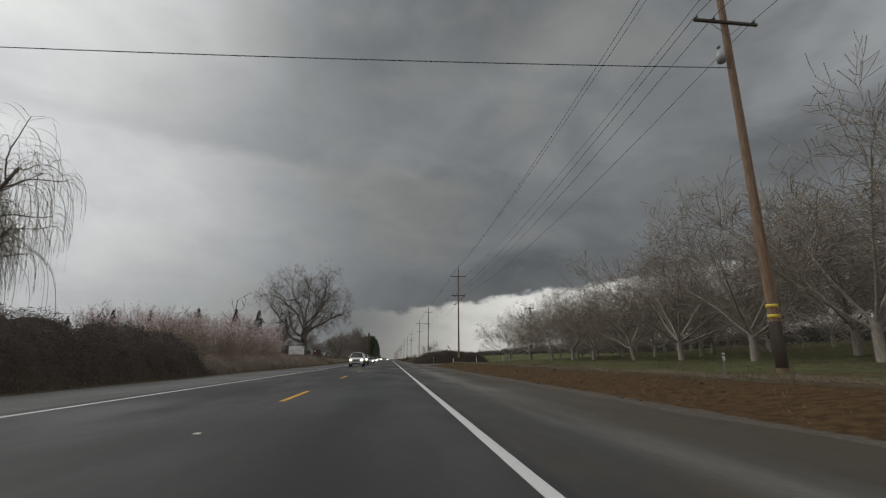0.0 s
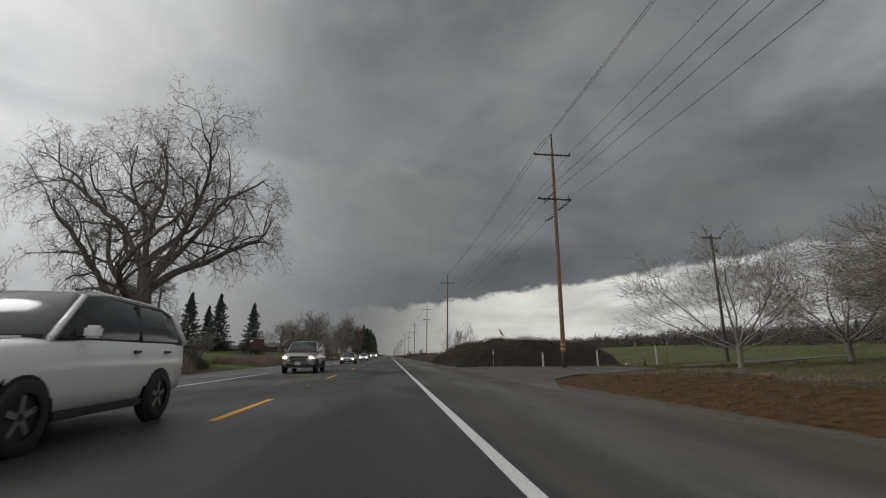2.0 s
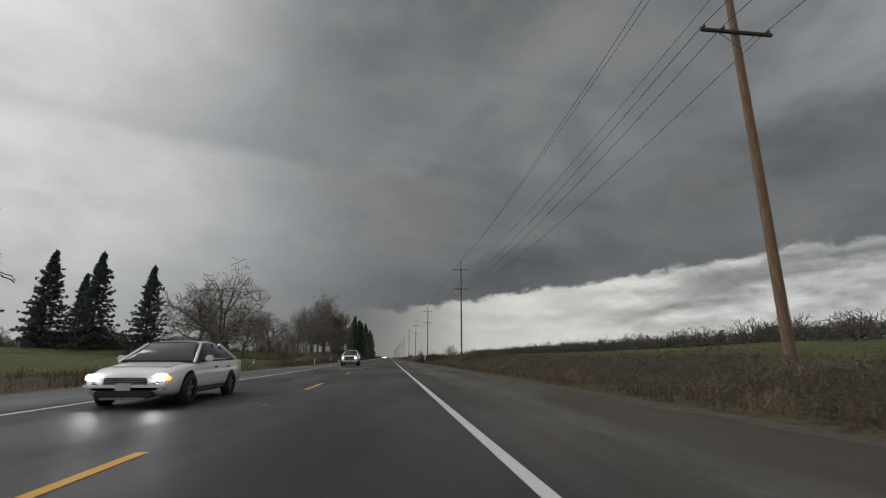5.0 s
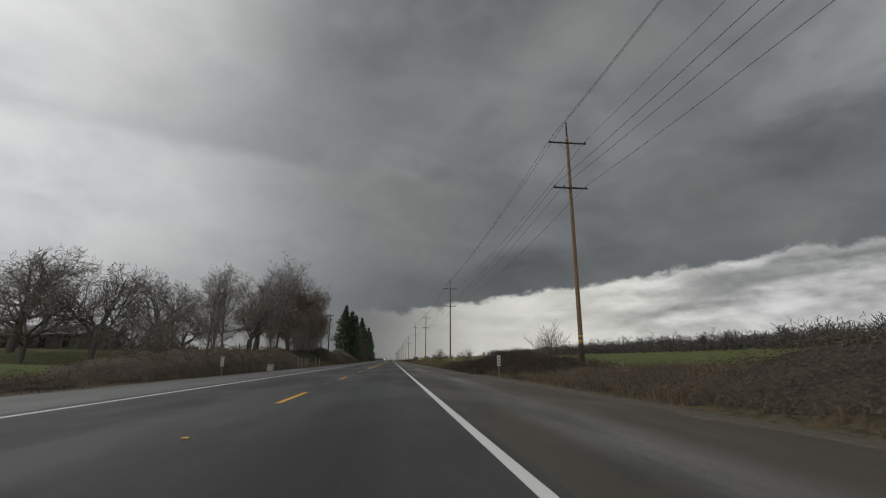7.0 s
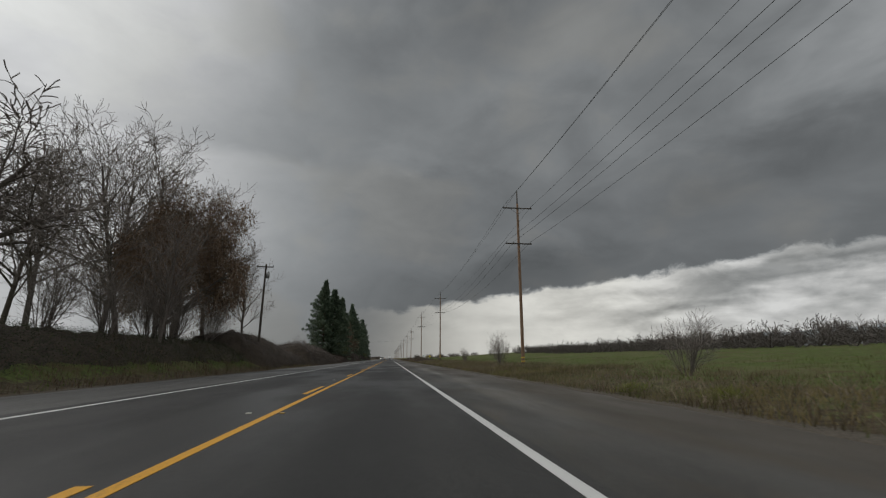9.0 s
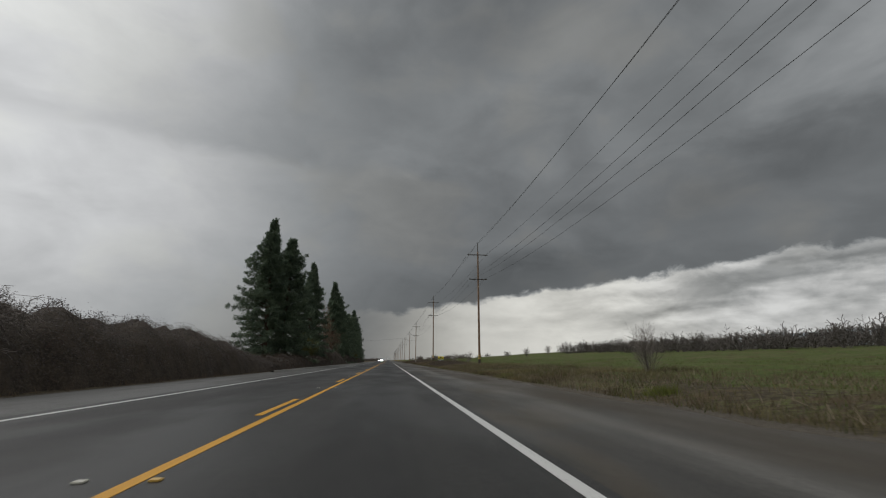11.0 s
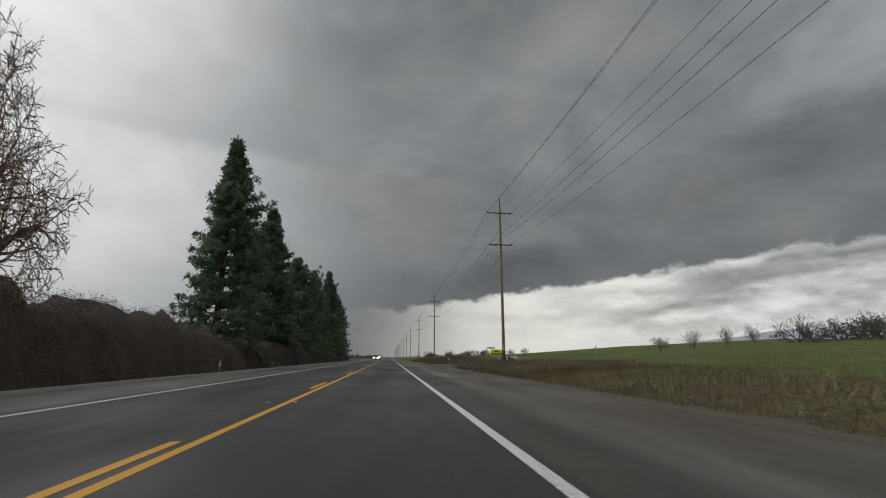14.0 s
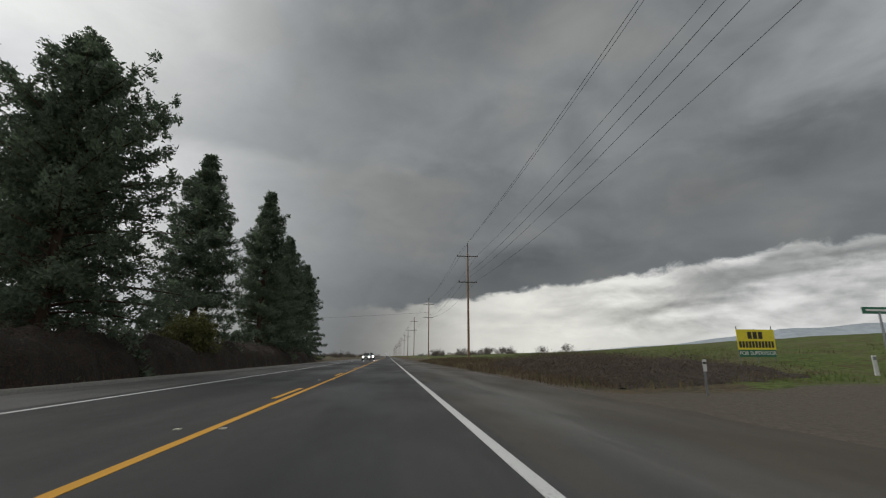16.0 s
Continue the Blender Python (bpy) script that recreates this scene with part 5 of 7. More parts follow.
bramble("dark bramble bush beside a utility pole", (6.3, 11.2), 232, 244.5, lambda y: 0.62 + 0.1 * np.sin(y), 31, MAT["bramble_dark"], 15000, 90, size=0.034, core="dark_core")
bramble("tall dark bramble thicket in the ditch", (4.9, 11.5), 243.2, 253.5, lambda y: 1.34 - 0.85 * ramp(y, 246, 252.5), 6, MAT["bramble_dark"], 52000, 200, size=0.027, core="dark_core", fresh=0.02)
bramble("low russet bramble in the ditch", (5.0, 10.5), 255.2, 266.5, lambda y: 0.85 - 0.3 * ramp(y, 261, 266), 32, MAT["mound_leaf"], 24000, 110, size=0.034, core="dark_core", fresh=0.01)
bramble("brown bramble on the bank under the evergreens", (-13.2, -22), 340, 380, lambda y: 2.9 - 1.5 * ramp(y, 366, 378), 7, MAT["hedge_leaf"], 30000, 170)
# shade under the trees is put into this skirt's dark leaf and core colours
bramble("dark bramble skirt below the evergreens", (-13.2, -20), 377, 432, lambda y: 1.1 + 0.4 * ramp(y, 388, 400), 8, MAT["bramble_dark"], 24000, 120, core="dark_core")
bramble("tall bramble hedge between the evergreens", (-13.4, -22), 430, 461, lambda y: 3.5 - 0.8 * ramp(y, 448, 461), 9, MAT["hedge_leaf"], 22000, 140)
# same darkened leaf and core, again painting in the trees' shade
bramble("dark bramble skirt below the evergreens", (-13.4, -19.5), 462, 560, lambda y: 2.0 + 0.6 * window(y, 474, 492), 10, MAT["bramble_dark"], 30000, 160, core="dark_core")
bramble("low russet bramble sprawling over the verge bank", (5.9, 11.0), 398, 421, lambda y: 0.36 + 0.12 * np.sin(y * 0.8), 21, MAT["bramble_red"], 34000, 90, size=0.034)
bramble("dark weedy scrub on the low bank beside the dirt apron", (6.2, 15.0), 492.5, 514, lambda y: 0.50 + 0.10 * np.sin(y * 0.9), 15, MAT["bramble_red"], 34000, 60, size=0.034, fresh=0.01)
bramble("dark weedy scrub on the low bank beside the dirt apron", (5.4, 15.5), 444, 480, lambda y: 0.16 + 0.22 * ramp(y, 455, 466), 16, MAT["bank_leaf"], 34000, 110, slant=468.6, size=0.032, core="bank_core", fresh=0.02)
bramble("dark green ivy and weeds over the tree mound", (-14.8, -20.5), 276, 317, lambda y: 0.24 + 0 * y, 17, MAT["ivy"], 30000, 40, size=0.036)
bramble("rough brown weeds over the field bank", (5.7, 12.5), 142, 197, lambda y: 0.30 + 0.12 * np.sin(y * 0.7), 18, MAT["bank_leaf"], 22000, 60, size=0.034)
bramble("rough brown weeds over the field bank", (5.7, 14.5), 203, 232, lambda y: 0.24 + 0.24 * (1 - ramp(y, 216, 226)) + 0.10 * np.sin(y * 0.7), 19, MAT["bank_leaf"], 24000, 50, size=0.034)
bramble("low brown scrub on the bank", (-13.6, -22), 316, 341, lambda y: 1.5 + 0 * y, 11, MAT["hedge_leaf"], 9000, 60)
bramble("rank brown weeds below the bank", (-13.1, -18.5), 233, 281, lambda y: 1.55 - 0.75 * ramp(y, 262, 281) - 0.7 * (1 - ramp(y, 233, 246)), 12, MAT["bank_leaf"], 26000, 120, core="bank_core")
bramble("brown weeds along the green field", (-13.3, -16.5), 207, 236, lambda y: 0.16 + 0.08 * np.sin(y), 14, MAT["bank_leaf"], 14000, 60, size=0.036)
bramble("dark green bush at the paddock's corner", (-14.4, -18.5), 89.5, 97.5, lambda y: 1.05 + 0 * y, 20, MAT["ivy"], 12000, 40, size=0.04)


# far orchard on the right, far woods on the left: uncountable rows of bare trees
def far_wood(name, label, rows, seed, height, mat, spec, variants=5):
    rng = np.random.default_rng(seed)
    stock = []
    for i in range(variants):
        grown = grow(np.random.default_rng(seed * 10 + i), spec)
        stems = [(p, np.maximum(r, 0.0042)) for lev, p, r in grown if lev < 2]
        stock.append(joined(tube_arrays(stems, 3), ribbon_arrays(rng, [(p, np.maximum(r, 0.0036)) for lev, p, r in grown if lev >= 2])))
    vs, fs, base = [], [], 0
    for x, y in rows:
        v, f = stock[int(rng.integers(variants))]
        a, s = rng.uniform(0, math.tau), height * rng.uniform(0.8, 1.15)
        c, sn = math.cos(a), math.sin(a)
        w = np.column_stack([(v[:, 0] * c - v[:, 1] * sn) * s + x, (v[:, 0] * sn + v[:, 1] * c) * s + y, v[:, 2] * s + land1(x, y)])
        vs.append(w)
        fs.append(f + base)
        base += len(v)
    tagged(new(name, sheet(name, np.concatenate(vs), np.concatenate(fs), mat)), label, "trees", kind="stuff")


FAR = dict(n=[2, 4, 3, 2], wig=[0.04, 0.14, 0.18, 0.2], up=[0.0, 0.06, 0.04, 0.0], taper=[0.8, 0.4, 0.4, 0.5], kids=[8, 7, 5], ang=[(20, 75), (22, 60), (22, 60)], len=[1.9, 0.55, 0.55],
           fork=[0.6, 0.55, 0.6], **{"from": [0.5, 0.2, 0.15]}, size=0.30, r=0.03, thin=0.0045)
rng = np.random.default_rng(5)
rows = [(58 + 5.5 * i + rng.normal(0, 0.4), y + rng.normal(0, 0.5)) for i in range(5) for y in np.arange(40 + 3 * i, 484 - 5 * i, 4.4)]
far_wood("far_orchard", "long rows of bare orchard trees across the field", rows, 3, 5.6, MAT["orchard_haze"], FAR)
rows = [(-rng.uniform(60, 190), rng.uniform(285, 360)) for i in range(150)] + [(-rng.uniform(40, 90), rng.uniform(345, 420)) for i in range(40)] + [(-rng.uniform(60, 200), rng.uniform(60, 130)) for i in range(20)]
far_wood("far_woods", "hazy bare trees round the farmsteads", rows, 4, 9.0, MAT["far_twig"], FAR)
rows = [(rng.uniform(14, 70), rng.uniform(640, 800)) for i in range(22)] + [(-rng.uniform(14, 90), rng.uniform(700, 1300)) for i in range(60)] + [(rng.uniform(60, 420), rng.uniform(1100, 1300)) for i in range(90)]
far_wood("far_woods", "low dark trees along the horizon", rows, 6, 7.0, MAT["far_twig"], FAR)


# ---------------------------------------------------------------- power line on the right
POLES = [(12.9, 15.5), (12.83, 95.9), (11.8, 163.3), (13.5, 244.0), (12.4, 316.9), (12.8, 402.1), (12.0, 472.0), (10.9, 546.9)]
POLES += [(11.0 + 0.25 * math.sin(k * 2.1), 546.9 + 74.5 * k) for k in range(1, 14)]
ARM_UP, ARM_LOW, TIP = 18.62, 14.45, 20.75


def utility_pole():
    top = thing("utility_pole", 0, 0, 0, "tall reddish-brown wooden utility pole with two crossarms", "utility pole", "roadside power line")
    shaft = part("shaft", rod((0, 0, -1.2), (0.05, 0, 19.2), 0.20, 0.125, 14, MAT["pole"], rings=8), top)
    part("foot_wrap", rod((0, 0, -0.2), (0.005, 0, 1.5), 0.208, 0.203, 14, MAT["pole_foot"]), shaft, "dark creosoted foot")
    for z in (1.62, 2.0):
        part("band", rod((0.004, 0, z), (0.004, 0, z + 0.13), 0.206, 0.205, 14, MAT["band"]), shaft, "yellow reflective band")
    part("top_pin", rod((0.05, 0, 18.9), (0.05, 0, TIP - 0.12), 0.08, 0.07, 8, MAT["arm"]), top)
    upper = part("crossarm", block(-1.68, 1.68, -0.18, -0.08, ARM_UP - 0.07, ARM_UP + 0.06, MAT["arm"], 0.012), top)
    lower = part("crossarm", block(-1.50, 1.50, -0.19, -0.08, ARM_LOW - 0.07, ARM_LOW + 0.06, MAT["arm"], 0.012), top)
    ins = insulator_mesh()
    part("insulator", ins, top, "grey glazed insulator", pose(0.05, 0, TIP - 0.14))
    for x in (-1.6, 1.6):
        part("insulator", ins, upper, at=pose(x, -0.13, ARM_UP + 0.06))
        part("brace", rod((x * 0.5, -0.13, ARM_UP - 0.06), (0.05, -0.14, ARM_UP - 0.75), 0.018, 0.018, 6, MAT["steel"]), upper)
    for x in (-1.36, -0.55, 1.36):
        part("insulator", ins, lower, at=pose(x, -0.135, ARM_LOW + 0.06))
    for x in (-0.8, 0.8):
        part("brace", rod((x, -0.135, ARM_LOW - 0.06), (0.03, -0.15, ARM_LOW - 0.7), 0.018, 0.018, 6, MAT["steel"]), lower)
    return top


def insulator_mesh():
    prof = [(0.0, 0.0), (0.03, 0.0), (0.03, 0.05), (0.075, 0.06), (0.07, 0.09), (0.04, 0.10), (0.06, 0.125), (0.04, 0.16), (0.0, 0.17)]
    bm = bmesh.new()
    n = 10
    rings = [[bm.verts.new((r * math.cos(i * math.tau / n), r * math.sin(i * math.tau / n), z)) for i in range(n)] for r, z in prof[1:-1]]
    for a, b in zip(rings, rings[1:]):
        for i in range(n):
            bm.faces.new((a[i], a[(i + 1) % n], b[(i + 1) % n], b[i]))
    bm.faces.new(rings[0][::-1])
    bm.faces.new(rings[-1])
    return from_bm("insulator", bm, MAT["insulator"], True)


pole = utility_pole()
rng = np.random.default_rng(9)
POLE_Z = [0.9, -0.15, -1.15, 0.75, -0.95, -0.35, 0.25, -2.1] + [-1.5] * 13
for i, (x, y) in enumerate(POLES):
    m = pose(x, y, POLE_Z[i], 0, 0, 0)
    if i == 0:
        first = second = copy_thing(pole, m)
    else:
        later = copy_thing(pole, m)
        second = later if i == 1 else second
# the first pole carries a transformer; the second a switch bracket
bm = bmesh.new()
bmesh.ops.create_cone(bm, cap_ends=True, segments=18, radius1=0.17, radius2=0.17, depth=0.6)
bmesh.ops.bevel(bm, geom=[e for e in bm.edges if abs(e.verts[0].co.z - e.verts[1].co.z) < 1e-5], offset=0.05, segments=2, affect="EDGES")
can = part("transformer", from_bm("transformer", bm, MAT["transformer"], True), first, "grey pole-top transformer can", pose(-0.42, -0.05, 12.75))
part("bushing", insulator_mesh(), can, at=pose(0, 0.05, 0.42))
switch = part("switch_bracket", rod((1.46, -0.14, ARM_LOW - 0.03), (0.24, -0.14, ARM_LOW - 1.02), 0.055, 0.055, 8, MAT["arm"]), second, "dark switch bracket")
part("strut", rod((-1.02, -0.2, ARM_LOW - 0.45), (-0.12, -0.2, ARM_LOW + 0.55), 0.035, 0.035, 6, MAT["arm"]), switch)
part("lower_arm", rod((-1.0, -0.2, ARM_LOW - 2.02), (-0.1, -0.18, ARM_LOW - 1.55), 0.045, 0.045, 6, MAT["arm"]), switch)
for x, z in ((-0.45, -1.95), (-0.70, -2.05), (0.62, -0.85), (0.95, -0.62), (-0.55, -0.02), (1.15, 0.10)):
    part("cutout", rod((x, -0.26, ARM_LOW + z), (x + 0.10, -0.26, ARM_LOW + z + 0.36), 0.05, 0.05, 8, MAT["insulator"]), switch, "grey fuse cutout")
for ob in pole.children_recursive:
    bpy.data.objects.remove(ob)
bpy.data.objects.remove(pole)


def wire(pts, label, r=0.017, per=10, sag=1.1, name="power_line"):
    line = []
    for a, b in zip(pts, pts[1:]):
        a, b = np.array(a), np.array(b)
        span = np.linalg.norm(b - a)
        for k in range(per):
            t = k / per
            line.append(a + (b - a) * t - np.array([0, 0, 4 * sag * (span / 75) ** 2 * t * (1 - t)]))
    line.append(np.array(pts[-1]))
    v, f = tube_arrays([(np.array(line), np.full(len(line), r))], 4)
    return tagged(new(name, sheet(name, v, f, MAT["wire"], True)), label, "cable", "overhead wires")


ends = [(10.9, -60.0, -1.0)] + [(x, y, z) for (x, y), z in zip(POLES, POLE_Z)]
for dx, zz, sag in ((0.05, TIP + 0.02, 1.0), (-1.6, ARM_UP + 0.22, 1.1), (1.6, ARM_UP + 0.22, 1.1), (-1.36, ARM_LOW + 0.22, 1.3), (-0.55, ARM_LOW + 0.22, 1.4), (1.36, ARM_LOW + 0.22, 1.3)):
    wire([(x + dx, y - 0.12 if abs(dx) > 0.1 else y, z + zz) for x, y, z in ends], "thin dark overhead conductor sagging between utility poles", sag=sag)
wire([(12.8, 15.4, 13.1), (-34.0, 15.7, 11.4)], "single dark wire crossing above the highway", 0.022, 14, 0.7)
wire([(11.2, 621.4, 14.6), (-40.0, 623.0, 12.0)], "single dark wire crossing above the highway", 0.022, 14, 0.7)
for x, y in ((-34.0, 15.7), (-40.0, 623.0)):
    post = thing("service_pole", x, y, land1(x, y), "plain wooden pole carrying a wire over the highway", "utility pole")
    part("shaft", rod((0, 0, -0.4), (0, 0, 12.0 - land1(x, y)), 0.15, 0.10, 12, MAT["pole"]), post)
    part("bracket", rod((0, 0, 11.5 - land1(x, y)), (0.02, -0.3, 11.62 - land1(x, y)), 0.03, 0.02, 6, MAT["steel"]), post)


def small_pole(x, y, height, label):
    top = thing("wooden_pole", x, y, land1(x, y), label, "utility pole")
    part("shaft", rod((0, 0, -0.4), (0.06, 0, height), 0.15, 0.095, 12, MAT["arm"], rings=5), top)
    arm = part("crossarm", block(-1.0, 1.0, -0.16, -0.07, height - 0.42, height - 0.30, MAT["arm"], 0.012), top)
    for dx in (-0.9, -0.3, 0.9):
        part("insulator", insulator_mesh(), arm, at=pose(dx, -0.115, height - 0.30))
    bm = bmesh.new()
    bmesh.ops.create_cone(bm, cap_ends=True, segments=14, radius1=0.2, radius2=0.2, depth=0.7)
    part("transformer", from_bm("transformer", bm, MAT["transformer"], True), top, "small grey transformer can", pose(0.36, 0, height - 1.35))


small_pole(-16.6, 324.0, 10.4, "weathered wooden pole with a short crossarm and transformer")
small_pole(29.4, 98.8, 12.0, "thin wooden pole standing behind the orchard's edge")
small_pole(-29.0, 118.0, 9.5, "thin wooden pole beside the green field")


# ---------------------------------------------------------------- markers, fences, signs
def marker_post(x, y, h, label, w=0.09, plate=0.0, code=False):
    """A flat white roadside delineator on a slim post."""
    z = land1(x, y)
    top = thing("marker_post", x, y, z, label, "marker post", "roadside markers")
    part("post", block(-w / 2, w / 2, -0.02, 0.02, -0.2, h, MAT["steel"] if plate else MAT["white_plastic"], 0.008), top)
    if plate:
        p = part("plate", block(-0.11 if code else -0.06, 0.11 if code else 0.06, -0.035, -0.025, h - plate, h + 0.03, MAT["white_plastic"], 0.004), top, "white plate")
        for k in range(3 if code else 1):
            part("bar", block(-0.05, 0.05, -0.041, -0.036, h - plate * (0.2 + 0.28 * k) - 0.04, h - plate * (0.2 + 0.28 * k) + 0.02, MAT["sign_black"]), p)
    else:
        part("reflector", block(-w * 0.42, w * 0.42, -0.028, -0.021, h - 0.16, h - 0.04, MAT["steel"], 0.002), top)


for x, y, h in ((12.4, 17.8, 1.25 - land1(12.4, 17.8)), (7.9, 99.7, 1.38), (15.7, 158.0, 1.3), (8.2, 133.9, 1.0), (-11.2, 147.5, 0.95), (-11.4, 186.0, 0.95), (6.7, 268.1, 1.25 - land1(6.7, 268.1)), (-12.4, 450.0, 0.8), (17.9, 460.0, 1.5)):
    marker_post(x, y, h, "slim roadside marker post with a white head", 0.05, 0.28)
for x, y, h in ((12.1, 98.9, 1.30), (17.2, 99.2, 1.55), (23.2, 99.9, 1.95)):
    marker_post(x, y, h - land1(x, y), "short white marker post beside the side drive", 0.16)
marker_post(7.7, 489.7, 0.95, "slim steel marker post with a white plate", 0.06, 0.3)
marker_post(16.4, 487.6, 1.2 - land1(16.4, 487.6), "short broad white marker post in the grass", 0.2)
marker_post(16.3, 492.3, 1.05 - land1(16.3, 492.3), "short broad white marker post in the grass", 0.17)
marker_post(5.5, 238.1, 1.3, "steel post with a white plate and black characters", 0.06, 0.62, True)
sign_post = thing("marker_post", -12.7, 242.5, land1(-12.7, 242.5), "steel roadside post with a tall white plate and a dark stripe", "marker post", "roadside markers")
part("post", block(-0.03, 0.03, -0.02, 0.02, -0.2, 1.2, MAT["steel"], 0.006), sign_post)
plate = part("plate", block(-0.11, 0.11, -0.036, -0.024, 0.62, 1.27, MAT["white_plastic"], 0.006), sign_post, "white plate")
part("stripe", block(-0.014, 0.014, -0.042, -0.037, 0.66, 1.23, MAT["sign_black"]), plate)
marker_post(-12.2, 220.0, 1.0, "white roadside marker post", 0.12)


def wood_post(x, y, h, lean=(0, 0), r=0.07, label="grey weathered wooden fence post in the weeds"):
    z = land1(x, y)
    ob = new("fence_post", rod((0, 0, -0.3), (lean[0], lean[1], h), r, r * 0.9, 8, MAT["post_wood"]))
    ob.matrix_basis = pose(x, y, z)
    return tagged(ob, label, "fence post", "old fence posts")


for x, y, h, lx in ((-12.6, 268.0, 1.35, 0), (-12.5, 269.6, 1.3, 0.03), (-12.4, 271.2, 1.3, 0), (-12.4, 272.6, 1.25, 0.0), (-12.4, 271.3, 1.25, 0.55), (-12.0, 277.5, 1.45, 0), (-12.3, 283.0, 1.2, 0),
                    (7.0, 269.2, 0.5, 0), (7.1, 268.7, 0.6, -0.25), (7.2, 268.0, 0.62, 0.0), (7.4, 267.4, 0.65, 0.03), (21.3, 99.5, 2.0, -0.3), (24.0, 99.8, 2.2, 0.35), (7.9, 135.5, 0.95, -0.28), (14.0, 262, 1.2, 0), (14.2, 261.4, 1.2, 0.5)):
    wood_post(x, y, h, (lx, 0))


def utility_box(x, y, w, d, h):
    """A pale roadside service box with a sloped lid and a door."""
    top = thing("utility_box", x, y, land1(x, y), "weathered pale grey utility box at the roadside", "utility box")
    part("plinth", block(-w / 2 - 0.06, w / 2 + 0.06, -d / 2 - 0.06, d / 2 + 0.06, -0.2, 0.08, MAT["concrete"], 0.015), top)
    body = part("body", block(-w / 2, w / 2, -d / 2, d / 2, 0.07, h, MAT["transformer"], 0.02), top)
    part("door", block(-w * 0.42, w * 0.42, -d / 2 - 0.014, -d / 2 - 0.002, 0.14, h - 0.08, MAT["machine"], 0.006), body)
    part("lid", block(-w / 2 - 0.03, w / 2 + 0.03, -d / 2 - 0.04, d / 2 + 0.03, h - 0.01, h + 0.05, MAT["transformer"], 0.015, pose(0, 0, 0, 2, 0, 0)), top)


utility_box(-12.3, 253.7, 0.50, 0.42, 0.64)


def pipe_gate():
    """A length of pipe lying on two short stakes at the edge of the drive."""
    x, y = 20.6, 98.9
    g = land1(x, y)
    top = thing("pipe_rail", x, y, g, "pale steel pipe rail on two short stakes beside the drive", "rail")
    part("pipe", rod((-0.9, 0, 0.22), (0.95, 0.15, 0.40), 0.045, 0.045, 8, MAT["steel"]), top)
    part("cap", rod((-1.0, 0, 0.20), (-0.82, 0, 0.24), 0.085, 0.085, 8, MAT["white_plastic"]), top)
    for px, h in ((-0.75, 0.26), (0.93, 0.62)):
        part("stake", block(px - 0.05, px + 0.05, 0.06, 0.16, -0.3, h, MAT["dark_wood"], 0.01), top)


pipe_gate()


def rail_fence(x0, y0, x1, y1, n, h, rails, mat, label, name="rail_fence"):
    top = thing(name, (x0 + x1) / 2, (y0 + y1) / 2, 0, label, "fence")
    cx, cy = (x0 + x1) / 2, (y0 + y1) / 2
    pts = [(x0 + (x1 - x0) * i / (n - 1), y0 + (y1 - y0) * i / (n - 1)) for i in range(n)]
    for x, y in pts:
        z = land1(x, y)
        part("post", rod((x - cx, y - cy, z - 0.3), (x - cx, y - cy, z + h), 0.06, 0.055, 6, mat), top)
    for (xa, ya), (xb, yb) in zip(pts, pts[1:]):
        for k in rails:
            part("rail", rod((xa - cx, ya - cy, land1(xa, ya) + h * k), (xb - cx, yb - cy, land1(xb, yb) + h * k), 0.035, 0.035, 6, mat), top)


rail_fence(-26, 104, -46, 138, 9, 1.35, (0.45, 0.72, 0.98), MAT["dark_wood"], "dark wooden rail fence round a green paddock")
rail_fence(-21.6, 274.0, -21.9, 278.3, 2, 1.55, (0.6,), MAT["dark_wood"], "short dark rail between two posts on top of the bank")
rail_fence(-22.0, 279.0, -22.1, 281.0, 2, 1.6, (0.45, 0.97), MAT["dark_wood"], "short dark rail frame on top of the bank")


def billboard():
    x0, x1, y, z0, z1 = -18.5, -15.95, 81.0, 1.75, 3.15
    cx = (x0 + x1) / 2
    top = thing("roadside_sign", cx, y, land1(cx, y), "small white roadside sign with faded pinkish print on two posts", "sign")
    g = land1(cx, y)
    w = (x1 - x0) / 2
    panel = part("panel", block(-w, w, -0.03, 0.03, z0 - g, z1 - g, MAT["sign_white"], 0.01), top)
    r = random.Random(3)
    for i in range(11):
        a, b = -w * 0.85 + i * w * 0.155, z0 - g + 0.25 + r.random() * 0.5
        part("print_bar", block(a, a + w * 0.09, -0.042, -0.034, b, b + 0.18 + r.random() * 0.35, MAT["sign_pink"]), panel)
    part("print_bar", block(w * 0.72, w * 0.94, -0.042, -0.034, z1 - g - 0.32, z1 - g - 0.1, MAT["sign_grey"]), panel)
    part("print_bar", block(-w * 0.6, w * 0.4, -0.042, -0.034, z0 - g + 0.08, z0 - g + 0.17, MAT["sign_grey"]), panel)
    for dx in (-w * 0.7, w * 0.7):
        part("post", block(dx - 0.05, dx + 0.05, 0.032, 0.13, -0.3, z1 - g, MAT["post_wood"]), top)


billboard()


